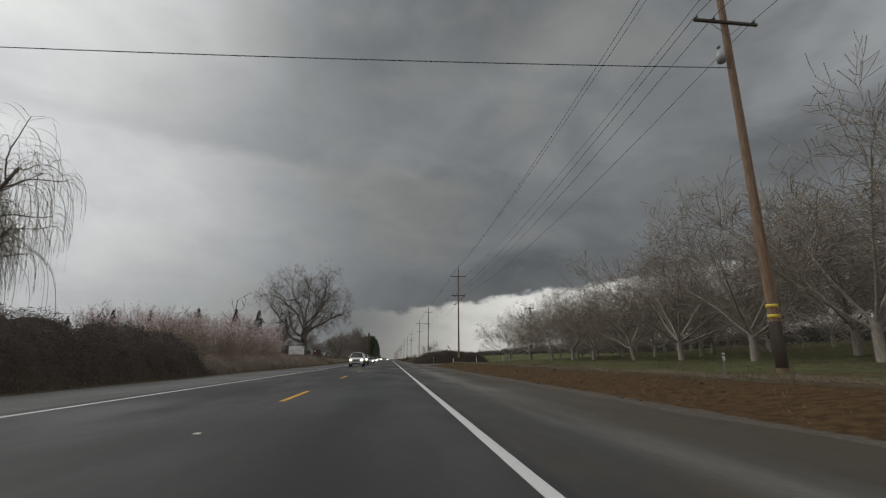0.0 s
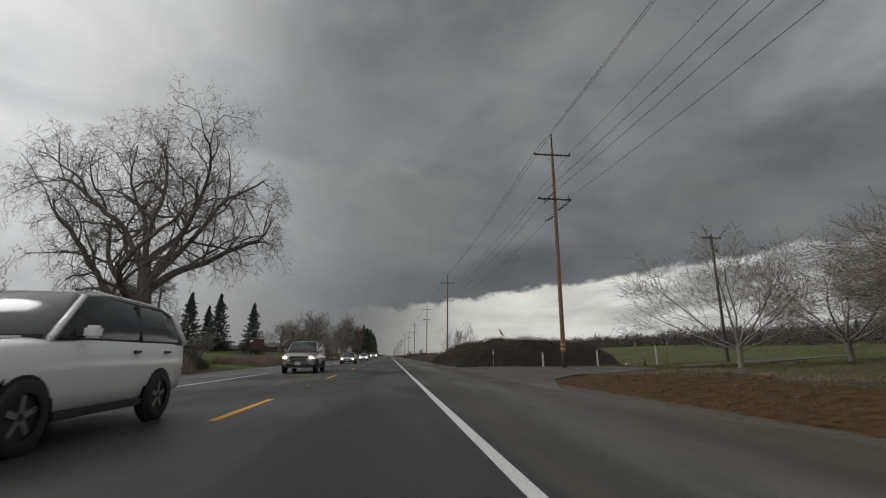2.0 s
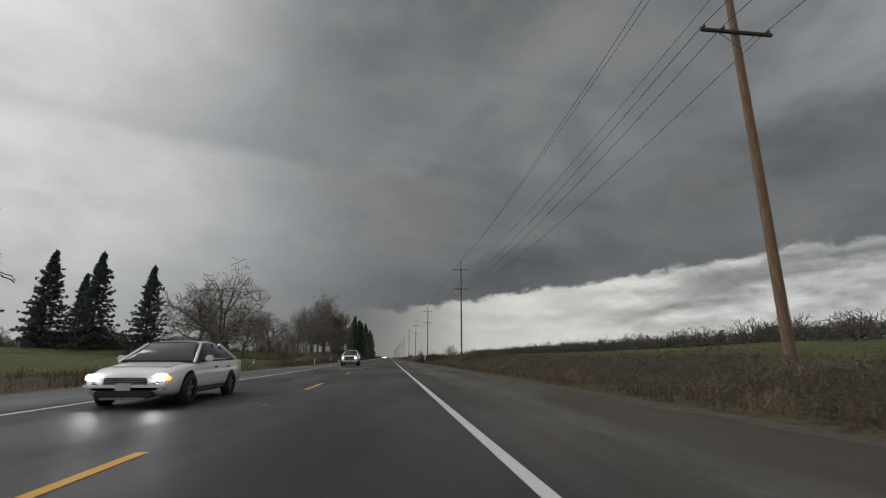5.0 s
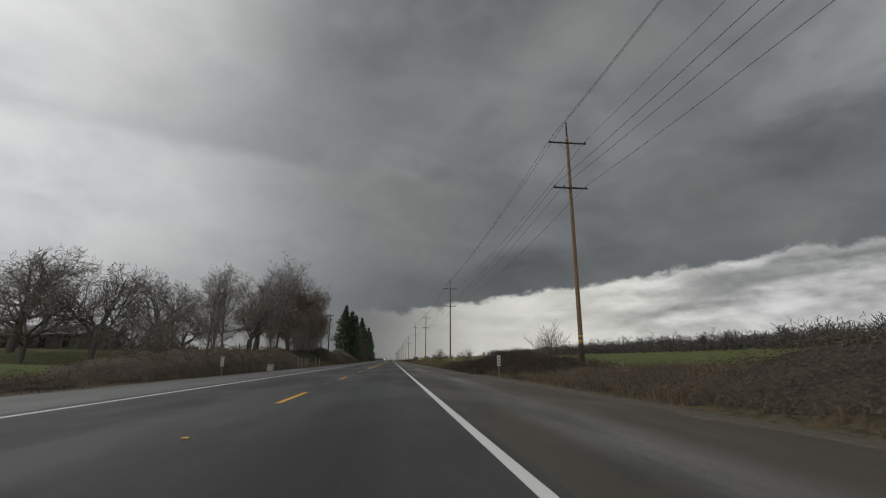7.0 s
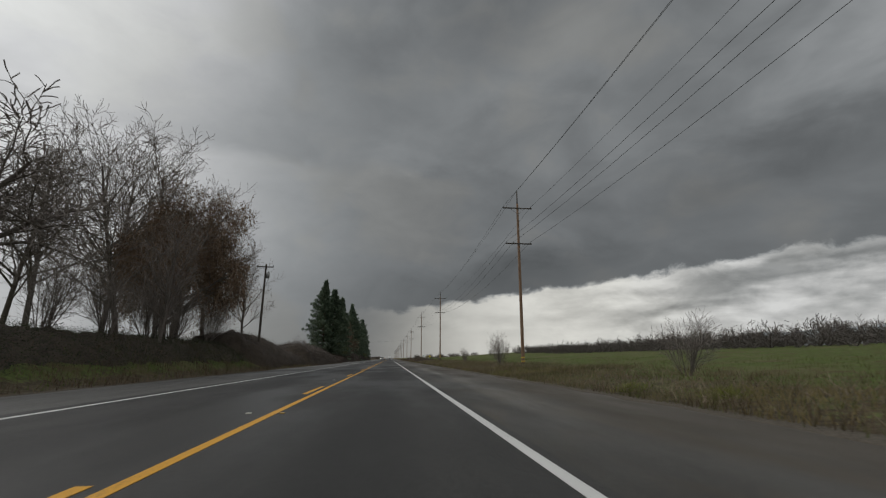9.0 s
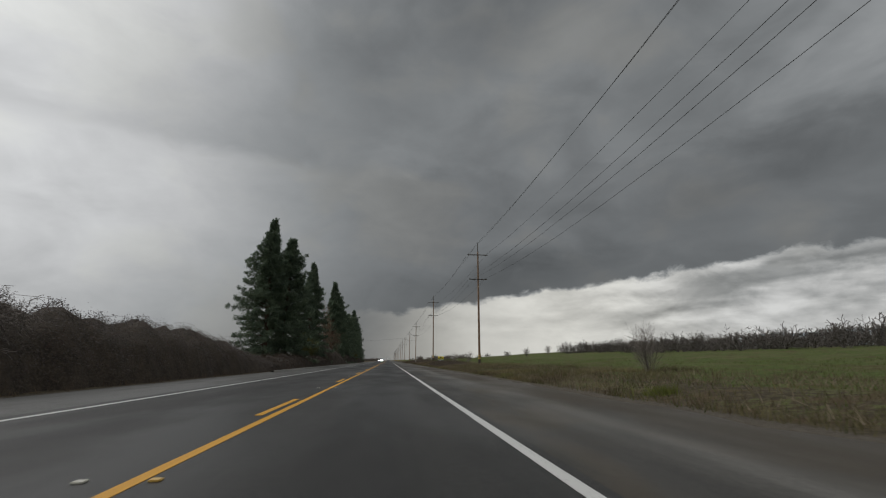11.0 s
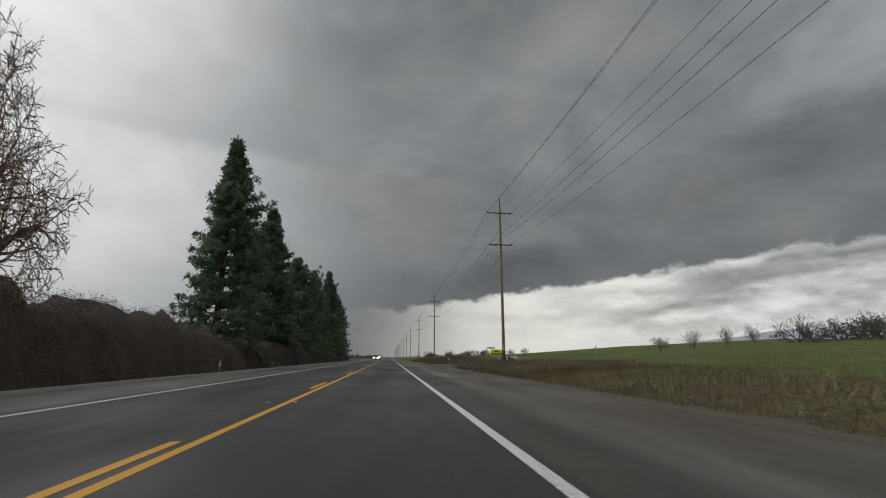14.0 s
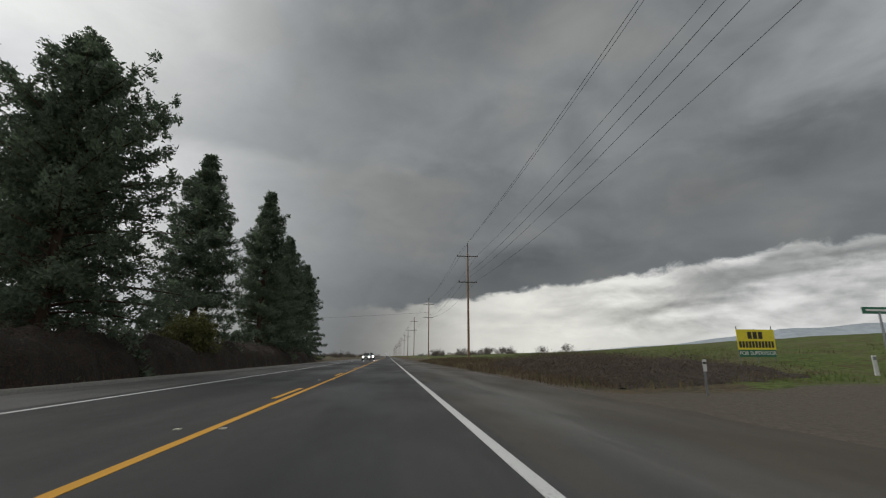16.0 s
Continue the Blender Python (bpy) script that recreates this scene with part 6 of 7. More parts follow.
def campaign_sign():
    cx, y = 17.44, 498.9
    g = land1(cx, y)
    top = thing("campaign_sign", cx, y, g, "yellow sign with bold black lettering above a green strip", "sign", scale=0.88)
    z0, z1, w = 1.43 - g, 2.59 - g, 1.2
    panel = part("panel", block(-w, w, -0.02, 0.02, z0, z1, MAT["sign_yellow"], 0.006), top, "yellow panel")
    # the name on it is drawn as bars
    for i in range(3):
        part("letter_bar", block(-0.52 + i * 0.34, -0.26 + i * 0.34, -0.031, -0.022, z0 + 0.62, z0 + 1.02, MAT["sign_black"]), panel)
    for i in range(11):
        part("letter_bar", block(-1.12 + i * 0.205, -1.12 + i * 0.205 + 0.15, -0.031, -0.022, z0 + 0.12, z0 + 0.48, MAT["sign_black"]), panel)
    strip = part("lower_strip", block(-w * 0.96, w * 0.96, -0.018, 0.018, z0 - 0.40, z0 - 0.004, MAT["sign_green"], 0.006), top, "green strip")
    words = bpy.data.curves.new("words", "FONT")
    words.body = "FOR SUPERVISOR"
    words.size = 0.30
    words.align_x, words.align_y = "CENTER", "CENTER"
    words.extrude = 0.004
    maker = bpy.data.objects.new("words", words)
    me = bpy.data.meshes.new_from_object(maker)
    bpy.data.objects.remove(maker)
    me.materials.clear()
    me.materials.append(MAT["sign_white"])
    me.transform(pose(0, -0.026, z0 - 0.20, 90, 0, 0))
    part("lettering", me, strip, "white lettering")
    for dx in (-1.12, 0.0, 1.12):
        part("post", rod((dx, 0.06, -0.3), (dx, 0.06, z1 + (0.20 if dx else 0.05)), 0.03, 0.03, 6, MAT["steel"]), top)


campaign_sign()


def street_sign():
    x, y = 14.5, 490.3
    g = land1(x, y)
    top = thing("street_name_sign", x, y, g, "green street name blade on a steel post", "sign")
    part("post", rod((0, 0, -0.3), (0, 0, 2.42 - g), 0.035, 0.035, 8, MAT["steel"]), top)
    blade = part("blade", block(-0.62, 0.62, -0.012, 0.012, 2.36 - g, 2.58 - g, MAT["sign_green"], 0.004), top, "green blade")
    part("letter_bar", block(-0.48, 0.48, -0.020, -0.013, 2.44 - g, 2.51 - g, MAT["sign_white"]), blade)


street_sign()


def culvert():
    """A headwall beside the road, its mouth opening to the ditch, with a short wing at the deep end."""
    top = thing("culvert_headwall", 8.5, 135.2, 0.0, "low weathered concrete culvert headwall in the ditch", "culvert")
    turn = pose(0, 0, 0, 0, 0, -6)
    part("wall", block(-0.13, 0.13, -2.2, 2.2, -0.95, 0.06, MAT["concrete"], 0.03, turn), top)
    part("coping", block(-0.18, 0.18, -2.25, 2.25, 0.063, 0.17, MAT["concrete"], 0.03, turn), top)
    part("wing_wall", block(-0.11, 0.11, -1.1, 0.0, -0.95, 0.02, MAT["concrete"], 0.03, pose(-0.22, -2.15, 0, 0, 0, -40)), top)
    bm = bmesh.new()
    ring = [(0.42 * math.cos(a), 0.42 * math.sin(a)) for a in np.linspace(0, math.pi, 13)]
    low = [bm.verts.new((-0.16, -1.2 + py, -0.75 + pz)) for py, pz in ring]
    far = [bm.verts.new((0.10, -1.2 + py, -0.75 + pz)) for py, pz in ring]
    bm.faces.new(far)
    for a in range(12):
        bm.faces.new((low[a], far[a], far[a + 1], low[a + 1]))
    # near-black lining paints the shade inside the culvert
    part("mouth", from_bm("mouth", bm, MAT["shed_dark"]), top, "dark arched mouth")


culvert()


def hopper():
    """The red farm hopper beside the field: a bin with a slanting floor on legs."""
    x, y = -22.2, 136.0
    g = land1(x, y)
    top = thing("grain_hopper", x, y, g, "faded red steel farm hopper on legs with a slanting floor", "hopper")
    top.matrix_basis = top.matrix_basis @ Matrix.Diagonal((0.64, 0.7, 0.87, 1))
    bm = bmesh.new()
    prof = [(-1.5, 4.2 - g), (1.5, 4.1 - g), (1.5, 2.0 - g), (0.25, 2.0 - g), (-1.5, 3.1 - g)]
    a = [bm.verts.new((px, -1.1, pz)) for px, pz in prof]
    b = [bm.verts.new((px, 1.1, pz)) for px, pz in prof]
    bm.faces.new(a)
    bm.faces.new(b[::-1])
    for i in range(5):
        bm.faces.new((a[i], b[i], b[(i + 1) % 5], a[(i + 1) % 5]))
    bmesh.ops.bevel(bm, geom=list(bm.edges), offset=0.03, segments=1, affect="EDGES")
    bin_ = part("bin", from_bm("bin", bm, MAT["rust_paint"]), top, "red steel bin")
    for k, w in ((3.75, 0.8), (3.5, 0.6)):
        part("print_bar", block(-1.2, -1.2 + w, -1.122, -1.112, k - g, k - g + 0.12, MAT["sign_white"]), bin_)
    for px in (-1.4, 0.35, 1.4):
        for py in (-1.0, 1.0):
            part("leg", block(px - 0.05, px + 0.05, py - 0.05, py + 0.05, -0.2, (3.0 if px < -1 else 2.02) - g, MAT["rust_paint"]), top)


hopper()


def striped_flag():
    """A leaning, tapered board with slanting stripes on a thin post."""
    x, y = 13.9, 120.7
    g = land1(x, y)
    top = thing("striped_marker", x, y, g, "leaning orange and white striped marker board above the brambles", "marker board")
    part("post", rod((0.12, 0, -0.2), (0.10, 0, 3.75 - g), 0.025, 0.025, 6, MAT["steel"]), top)
    for k in range(5):
        bm = bmesh.new()
        ring = []
        for t, side in ((k / 5, -1), (k / 5, 1), ((k + 1) / 5, 1), ((k + 1) / 5, -1)):
            w = 0.34 - 0.20 * t
            ring.append((0.16 - 0.46 * t + side * w, 3.68 - g + 0.80 * t - side * w * 0.55))
        low = [bm.verts.new((px, -0.03, pz)) for px, pz in ring]
        up = [bm.verts.new((px, -0.01, pz)) for px, pz in ring]
        bm.faces.new(low)
        bm.faces.new(up[::-1])
        for q in range(4):
            bm.faces.new((low[q], up[q], up[(q + 1) % 4], low[(q + 1) % 4]))
        part("stripe", from_bm("stripe", bm, MAT["orange" if k % 2 == 0 else "white_plastic"]), top)


striped_flag()


def shed(x, y, w, d, h, rise, rz, label):
    g = land1(x, y)
    top = thing("farm_shed", x, y, g, label, "shed", "", rz)
    wall = part("wall", block(-w / 2, w / 2, -d / 2, d / 2, -0.3, h, MAT["shed_wall"], 0.02), top)
    # no holes: near-black slabs on the wall stand in for shaded interiors
    for dx in (-w * 0.3, w * 0.05, w * 0.34):
        part("opening", block(dx - 0.7, dx + 0.7, -d / 2 - 0.02, -d / 2 + 0.05, 0.4, h - 0.35, MAT["shed_dark"]), wall)
    bm = bmesh.new()
    e = 0.5
    pts = [(-w / 2 - e, -d / 2 - e, h - 0.05), (w / 2 + e, -d / 2 - e, h - 0.05), (w / 2 + e, d / 2 + e, h - 0.05), (-w / 2 - e, d / 2 + e, h - 0.05), (-w / 2 - e, 0, h + rise), (w / 2 + e, 0, h + rise)]
    v = [bm.verts.new(p) for p in pts]
    for f in ((0, 1, 5, 4), (2, 3, 4, 5), (0, 4, 3), (1, 2, 5), (3, 2, 1, 0)):
        bm.faces.new([v[i] for i in f])
    part("roof", from_bm("roof", bm, MAT["shed_roof"]), top, "low grey shingled roof")


shed(-61.0, 300.0, 17.0, 8.0, 2.6, 1.9, -16, "low grey farm shed behind bare trees")
shed(-88.0, 296.0, 14.0, 8.0, 2.8, 2.0, 10, "low grey farm building beyond the green field")
shed(-50.5, 172.0, 9.0, 6.0, 2.0, 1.3, -25, "low grey farm building beyond the paddock")


def machine():
    x, y = 14.6, 477.6
    g = land1(x, y)
    top = thing("farm_machine", x, y, g, "pump engine with a dark-ribbed whitish drum on field grass", "machine", scale=0.75)
    part("skid", block(-0.9, 1.1, -0.35, 0.35, 0.0, 0.16, MAT["machine_dark"], 0.03), top)
    part("radiator", block(-0.85, -0.45, -0.42, 0.42, 0.16, 1.05, MAT["machine_dark"], 0.05), top, "dark blue-grey radiator")
    part("engine_block", block(-0.43, 0.25, -0.30, 0.30, 0.16, 0.80, MAT["machine_dark"], 0.06), top)
    part("hood", block(-0.35, 0.35, -0.34, 0.34, 0.82, 1.18, MAT["machine"], 0.12, pose(0, 0, 0, 0, -7, 0)), top)
    drum = part("drum", rod((0.25, -0.25, 0.86), (1.15, 0.15, 0.55), 0.33, 0.27, 18, MAT["machine"]), top, "pale grey drum")
    for k in (0.25, 0.55, 0.85):
        c = Vector((0.25, -0.25, 0.86)).lerp(Vector((1.15, 0.15, 0.55)), k)
        d = (Vector((1.15, 0.15, 0.55)) - Vector((0.25, -0.25, 0.86))).normalized() * 0.03
        part("rib", rod(c - d, c + d, 0.36 - 0.06 * k, 0.36 - 0.06 * k, 18, MAT["machine_dark"]), drum, "dark rib")
    part("exhaust_pipe", rod((-0.2, 0.1, 1.1), (-0.22, 0.12, 1.42), 0.04, 0.04, 8, MAT["machine_dark"]), top)
    part("outlet_pipe", rod((0.5, -0.3, 0.4), (1.3, -0.55, 0.28), 0.10, 0.10, 10, MAT["machine"]), top)


machine()

# hills beyond the fields
def hills():
    xs = np.linspace(500, 4300, 60)
    ridge = 190 + 22 * np.sin(xs * 0.0021 + 1) + 12 * np.sin(xs * 0.0063) + 6 * np.sin(xs * 0.017)
    ridge *= ramp(xs, 600, 3000)
    ys = 3900 - xs * 0.42
    v, n = [], len(xs)
    for k, (dy, h) in enumerate(((-500, 0.0), (-250, 0.55), (0, 1.0), (300, 0.0))):
        v += [(x, y + dy, z * h - (4 if h == 0 else 0)) for x, y, z in zip(xs, ys, ridge)]
    f = [(r * n + i, r * n + i + 1, (r + 1) * n + i + 1, (r + 1) * n + i) for r in range(3) for i in range(n - 1)]
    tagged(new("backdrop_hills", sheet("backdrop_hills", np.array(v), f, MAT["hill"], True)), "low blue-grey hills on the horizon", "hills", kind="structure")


hills()


# ---------------------------------------------------------------- oncoming vehicles
def loft(stations, mat, name, close=True):
    """A closed hull through cross-sections: (y, half width, low, high, shoulder, crown)."""
    bm = bmesh.new()
    rings = []
    for y, w, z0, z1, sh, cr in stations:
        h = z1 - z0
        half = [(0.0, z0), (0.80 * w, z0), (0.95 * w, z0 + 0.10 * h), (w, z0 + 0.32 * h), (w, z0 + 0.58 * h), (0.975 * w, z0 + sh * h), (0.90 * w, z0 + (sh * 0.45 + 0.55) * h), (cr * w, z1 - 0.012), (0.0, z1)]
        ring = [(x, z) for x, z in half] + [(-x, z) for x, z in half[-2:0:-1]]
        rings.append([bm.verts.new((x, y, z)) for x, z in ring])
    n = len(rings[0])
    for a, b in zip(rings, rings[1:]):
        for i in range(n):
            bm.faces.new((a[i], a[(i + 1) % n], b[(i + 1) % n], b[i]))
    if close:
        bm.faces.new(rings[0][::-1])
        bm.faces.new(rings[-1])
    me = from_bm(name, bm, mat, True)
    return me


def cabin(rows, mat, name, base_w):
    """The glazed cabin: (y, top height, top half width, base height)."""
    bm = bmesh.new()
    rings = []
    for y, z, w, zb in rows:
        ring = [(base_w, zb), (base_w * 0.985, zb + (z - zb) * 0.35), (w + 0.03, z - 0.05 * (z > zb + 0.1)), (w * 0.85, z), (0, z + 0.012)]
        ring += [(-x, q) for x, q in ring[-2::-1]]
        rings.append([bm.verts.new((x, y, q)) for x, q in ring])
    n = len(rings[0])
    for a, b in zip(rings, rings[1:]):
        for i in range(n - 1):
            bm.faces.new((a[i], a[i + 1], b[i + 1], b[i]))
    bm.faces.new(rings[0][::-1])
    bm.faces.new(rings[-1])
    return from_bm(name, bm, mat, True)


def wheel_parts(top, x, y, r, side):
    wheel = thing_part("wheel", top)
    wheel.matrix_basis = pose(x, y, r)
    bm = bmesh.new()
    n, prof = 26, [(0.62, -0.10), (0.93, -0.11), (1.0, -0.08), (1.0, 0.08), (0.93, 0.11), (0.62, 0.10)]
    rings = [[bm.verts.new((q, r * k * math.cos(i * math.tau / n), r * k * math.sin(i * math.tau / n))) for i in range(n)] for k, q in prof]
    for a, b in zip(rings, rings[1:]):
        for i in range(n):
            bm.faces.new((a[i], a[(i + 1) % n], b[(i + 1) % n], b[i]))
    part("tyre", from_bm("tyre", bm, MAT["black"], True), wheel)
    bm = bmesh.new()
    bmesh.ops.create_cone(bm, cap_ends=True, segments=20, radius1=r * 0.63, radius2=r * 0.63, depth=0.12, matrix=Matrix.Rotation(radians(90), 4, "Y"))
    bmesh.ops.inset_region(bm, faces=[f for f in bm.faces if abs(f.normal.x) > 0.9], thickness=r * 0.12, depth=-0.02)
    for k in range(5):
        a = k * math.tau / 5
        box(bm, 0.03 * side, 0.075 * side, -0.03, 0.03, 0.04, r * 0.58, 0.0, Matrix.Rotation(a, 4, "X"))
    part("rim", from_bm("rim", bm, MAT["rim"]), wheel)


def thing_part(name, parent):
    ob = new(name)
    ob.parent = parent
    return ob


KINDS = {
    "suv": dict(hull=[(0.0, 0.74, 0.42, 0.86, 0.8, 0.5), (0.10, 0.86, 0.34, 1.00, 0.84, 0.6), (0.45, 0.905, 0.30, 1.08, 0.88, 0.7), (1.2, 0.92, 0.28, 1.15, 0.9, 0.75), (1.7, 0.92, 0.28, 1.18, 0.93, 0.9), (3.9, 0.92, 0.28, 1.18, 0.93, 0.9), (4.35, 0.90, 0.34, 1.16, 0.93, 0.9), (4.5, 0.82, 0.45, 1.08, 0.9, 0.8)],
                cab=[(1.15, 1.14, 0.80, 1.12), (1.80, 1.69, 0.68, 1.14), (2.4, 1.76, 0.69, 1.14), (3.7, 1.74, 0.69, 1.14), (4.12, 1.66, 0.68, 1.14), (4.42, 1.17, 0.76, 1.13)], base=0.865, roof=(1.83, 4.1), wheels=(0.85, 3.55, 0.36), track=0.80, lamp=(0.70, 0.82, 0.055), grille=(0.50, 0.66, 0.92)),
    "sedan": dict(hull=[(0.0, 0.66, 0.34, 0.62, 0.8, 0.5), (0.12, 0.82, 0.26, 0.73, 0.84, 0.6), (0.5, 0.88, 0.22, 0.83, 0.86, 0.65), (1.3, 0.905, 0.21, 0.94, 0.88, 0.75), (1.8, 0.91, 0.20, 0.97, 0.93, 0.9), (3.4, 0.91, 0.20, 0.99, 0.93, 0.9), (4.1, 0.90, 0.22, 1.02, 0.93, 0.85), (4.7, 0.86, 0.30, 1.00, 0.92, 0.8), (4.85, 0.76, 0.40, 0.90, 0.9, 0.8)],
                  cab=[(1.22, 0.94, 0.78, 0.92), (2.0, 1.40, 0.60, 0.94), (2.6, 1.45, 0.61, 0.95), (3.25, 1.41, 0.60, 0.96), (4.08, 1.02, 0.70, 0.98)], base=0.85, roof=(2.02, 3.25), wheels=(0.95, 3.70, 0.33), track=0.79, lamp=(0.66, 0.62, 0.05), grille=(0.42, 0.46, 0.62)),
    "pickup": dict(hull=[(0.0, 0.90, 0.46, 1.14, 0.90, 0.72), (0.10, 0.985, 0.42, 1.22, 0.92, 0.78), (0.5, 1.01, 0.40, 1.27, 0.93, 0.8), (1.5, 1.01, 0.40, 1.32, 0.94, 0.82), (3.5, 1.01, 0.40, 1.33, 0.94, 0.92), (5.55, 1.0, 0.46, 1.35, 0.95, 0.95), (5.75, 0.95, 0.55, 1.32, 0.95, 0.95)],
                   cab=[(1.38, 1.31, 0.86, 1.28), (2.1, 1.86, 0.74, 1.30), (2.7, 1.93, 0.75, 1.31), (3.3, 1.90, 0.74, 1.31), (3.55, 1.34, 0.84, 1.31)], base=0.93, roof=(2.12, 3.32), wheels=(1.0, 4.6, 0.40), track=0.86, lamp=(0.78, 0.98, 0.075), grille=(0.58, 0.76, 1.12)),
}


def vehicle(kind, x, y, paint, label, lamps, name, size=(1, 1, 1), rails=True, lens=1.0):
    """A vehicle facing the camera, its nose at y."""
    k = KINDS[kind]
    top = thing(name, x, y, 0.0, label, "car" if kind != "pickup" else "truck", "oncoming traffic")
    top.matrix_basis = top.matrix_basis @ Matrix.Diagonal((*size, 1))
    body = part("body", loft(k["hull"], paint, "body"), top)
    part("cabin_glass", cabin(k["cab"], MAT["glass"], "cabin_glass", k["base"]), top, "dark tinted windows")
    cab = k["cab"]
    # roof panel and pillars
    y0, y1 = k["roof"]
    tops = [(q, z, w) for q, z, w, zb in cab[1:-1]]
    bm = bmesh.new()
    rings = []
    for q, z, w in tops:
        q = min(max(q, y0), y1)
        rings.append([bm.verts.new(p) for p in ((w + 0.045, q, z - 0.075), (w * 0.86, q, z + 0.012), (0, q, z + 0.03), (-w * 0.86, q, z + 0.012), (-w - 0.045, q, z - 0.075))])
    for a, b in zip(rings, rings[1:]):
        for i in range(4):
            bm.faces.new((a[i], a[i + 1], b[i + 1], b[i]))
    bmesh.ops.solidify(bm, geom=list(bm.faces), thickness=0.02)
    part("roof", from_bm("roof", bm, paint, True), top)
    b = k["base"]
    for s in (-1, 1):
        q0, z0, w0, zb0 = cab[0]
        q1, z1, w1, _ = cab[1]
        part("pillar", rod((s * (b - 0.01), q0, zb0), (s * (w1 + 0.03), q1, z1 - 0.03), 0.04, 0.035, 6, paint), top)
        qe, ze, we, zbe = cab[-1]
        qf, zf, wf, _ = cab[-2]
        part("pillar", rod((s * (b - 0.02), qe, zbe), (s * (wf + 0.03), qf, zf - 0.03), 0.07, 0.05, 6, paint), top)
        mid = (y0 + y1) / 2
        part("pillar", rod((s * (b + 0.004), mid, zb0), (s * (w1 + 0.055), mid, z1 - 0.02), 0.035, 0.03, 6, MAT["trim"]), top)
        mirror = part("mirror", block(-0.09, 0.09, -0.06, 0.05, 0.0, 0.15, paint, 0.03), top, at=pose(s * (b + 0.17), q0 + 0.42, zb0 + 0.02))
        part("arm", rod((s * -0.09, 0, 0.03), (s * -0.2, 0.03, 0.0), 0.02, 0.02, 6, MAT["trim"]), mirror)
        lx, lz, lr = k["lamp"]
        # the block itself glows round the lens, in place of glare
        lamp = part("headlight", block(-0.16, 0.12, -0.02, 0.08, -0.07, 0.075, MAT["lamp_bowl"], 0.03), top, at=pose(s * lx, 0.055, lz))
        bm = bmesh.new()
        # lens made larger than life; the extra size stands in for glare
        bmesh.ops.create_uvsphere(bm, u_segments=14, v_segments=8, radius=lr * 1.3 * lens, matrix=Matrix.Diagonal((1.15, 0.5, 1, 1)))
        part("lens", from_bm("lens", bm, lamps, True), lamp, at=pose(-0.02 * s, -0.035, 0))
        part("marker_lamp", block(-0.05, 0.05, -0.015, 0.05, -0.035, 0.035, MAT["amber"], 0.01), top, at=pose(s * (lx + 0.13), 0.09, lz - 0.02))
        part("fog_lamp", rod((s * lx * 0.9, 0.02, k["hull"][0][2] + 0.12), (s * lx * 0.9, -0.025, k["hull"][0][2] + 0.12), 0.06, 0.055, 10, MAT["chrome"]), top)
        for dy in (0.55, 1.45):
            part("door_handle", block(-0.02, 0.02, -0.09, 0.09, -0.015, 0.015, MAT["trim"], 0.006), top, at=pose(s * (k["hull"][3][1] + 0.004), mid - 0.7 + dy, zb0 - 0.12))
        part("sill", block(-0.03, 0.03, k["wheels"][0] + 0.45, k["wheels"][1] - 0.45, 0.26, 0.36, MAT["trim"], 0.02), top, at=pose(s * (k["hull"][3][1] - 0.02), 0, 0))
        for wy in k["wheels"][:2]:
            r = k["wheels"][2]
            bm = bmesh.new()
            n = 22
            inner = [bm.verts.new((0, math.cos(a) * r * 1.10, math.sin(a) * r * 1.10)) for a in np.linspace(-0.25, math.pi + 0.25, n)]
            outer = [bm.verts.new((0, math.cos(a) * r * 1.26, math.sin(a) * r * 1.26)) for a in np.linspace(-0.25, math.pi + 0.25, n)]
            for i in range(n - 1):
                bm.faces.new((inner[i], inner[i + 1], outer[i + 1], outer[i]))
            bmesh.ops.solidify(bm, geom=list(bm.faces), thickness=0.04)
            part("wheel_arch", from_bm("wheel_arch", bm, MAT["trim"]), top, at=pose(s * (k["hull"][3][1] - 0.012), wy, r))
            bm = bmesh.new()
            bmesh.ops.create_cone(bm, cap_ends=True, segments=22, radius1=r * 1.12, radius2=r * 1.12, depth=0.10, matrix=Matrix.Rotation(radians(90), 4, "Y"))
            part("wheel_well", from_bm("wheel_well", bm, MAT["black"]), top, at=pose(s * (k["hull"][3][1] - 0.045), wy, r))
            wheel_parts(top, s * (k["hull"][3][1] - 0.06), wy, r, s)
    gw, g0, g1 = k["grille"]
    grille = part("grille", block(-gw, gw, -0.035, 0.10, g0, g1, MAT["trim"], 0.025), top, "dark grille with chrome bars")
    for i in range(3):
        z = g0 + (g1 - g0) * (i + 0.7) / 3.2
        part("bar", block(-gw * 0.96, gw * 0.96, -0.045, -0.02, z - 0.012, z + 0.012, MAT["chrome"]), grille)
    hz = k["hull"][0][2]
    w = k["hull"][1][1]
    if kind == "pickup":
        part("bumper", block(-w * 0.99, w * 0.99, -0.09, 0.24, hz - 0.02, hz + 0.21, MAT["chrome"], 0.06), top, "chrome front bumper")
        part("air_dam", block(-w * 0.92, w * 0.92, -0.03, 0.30, hz - 0.20, hz - 0.03, MAT["trim"], 0.04), top)
        for z in (g0 - 0.02, g1 + 0.02):
            part("grille_trim", block(-gw - 0.03, gw + 0.03, -0.055, 0.06, z - 0.025, z + 0.025, MAT["chrome"], 0.015), grille, "chrome grille surround")
        for s in (-1, 1):
            part("grille_trim", block(s * (gw + 0.01) - 0.025, s * (gw + 0.01) + 0.025, -0.055, 0.06, g0, g1, MAT["chrome"], 0.015), grille, "chrome grille surround")
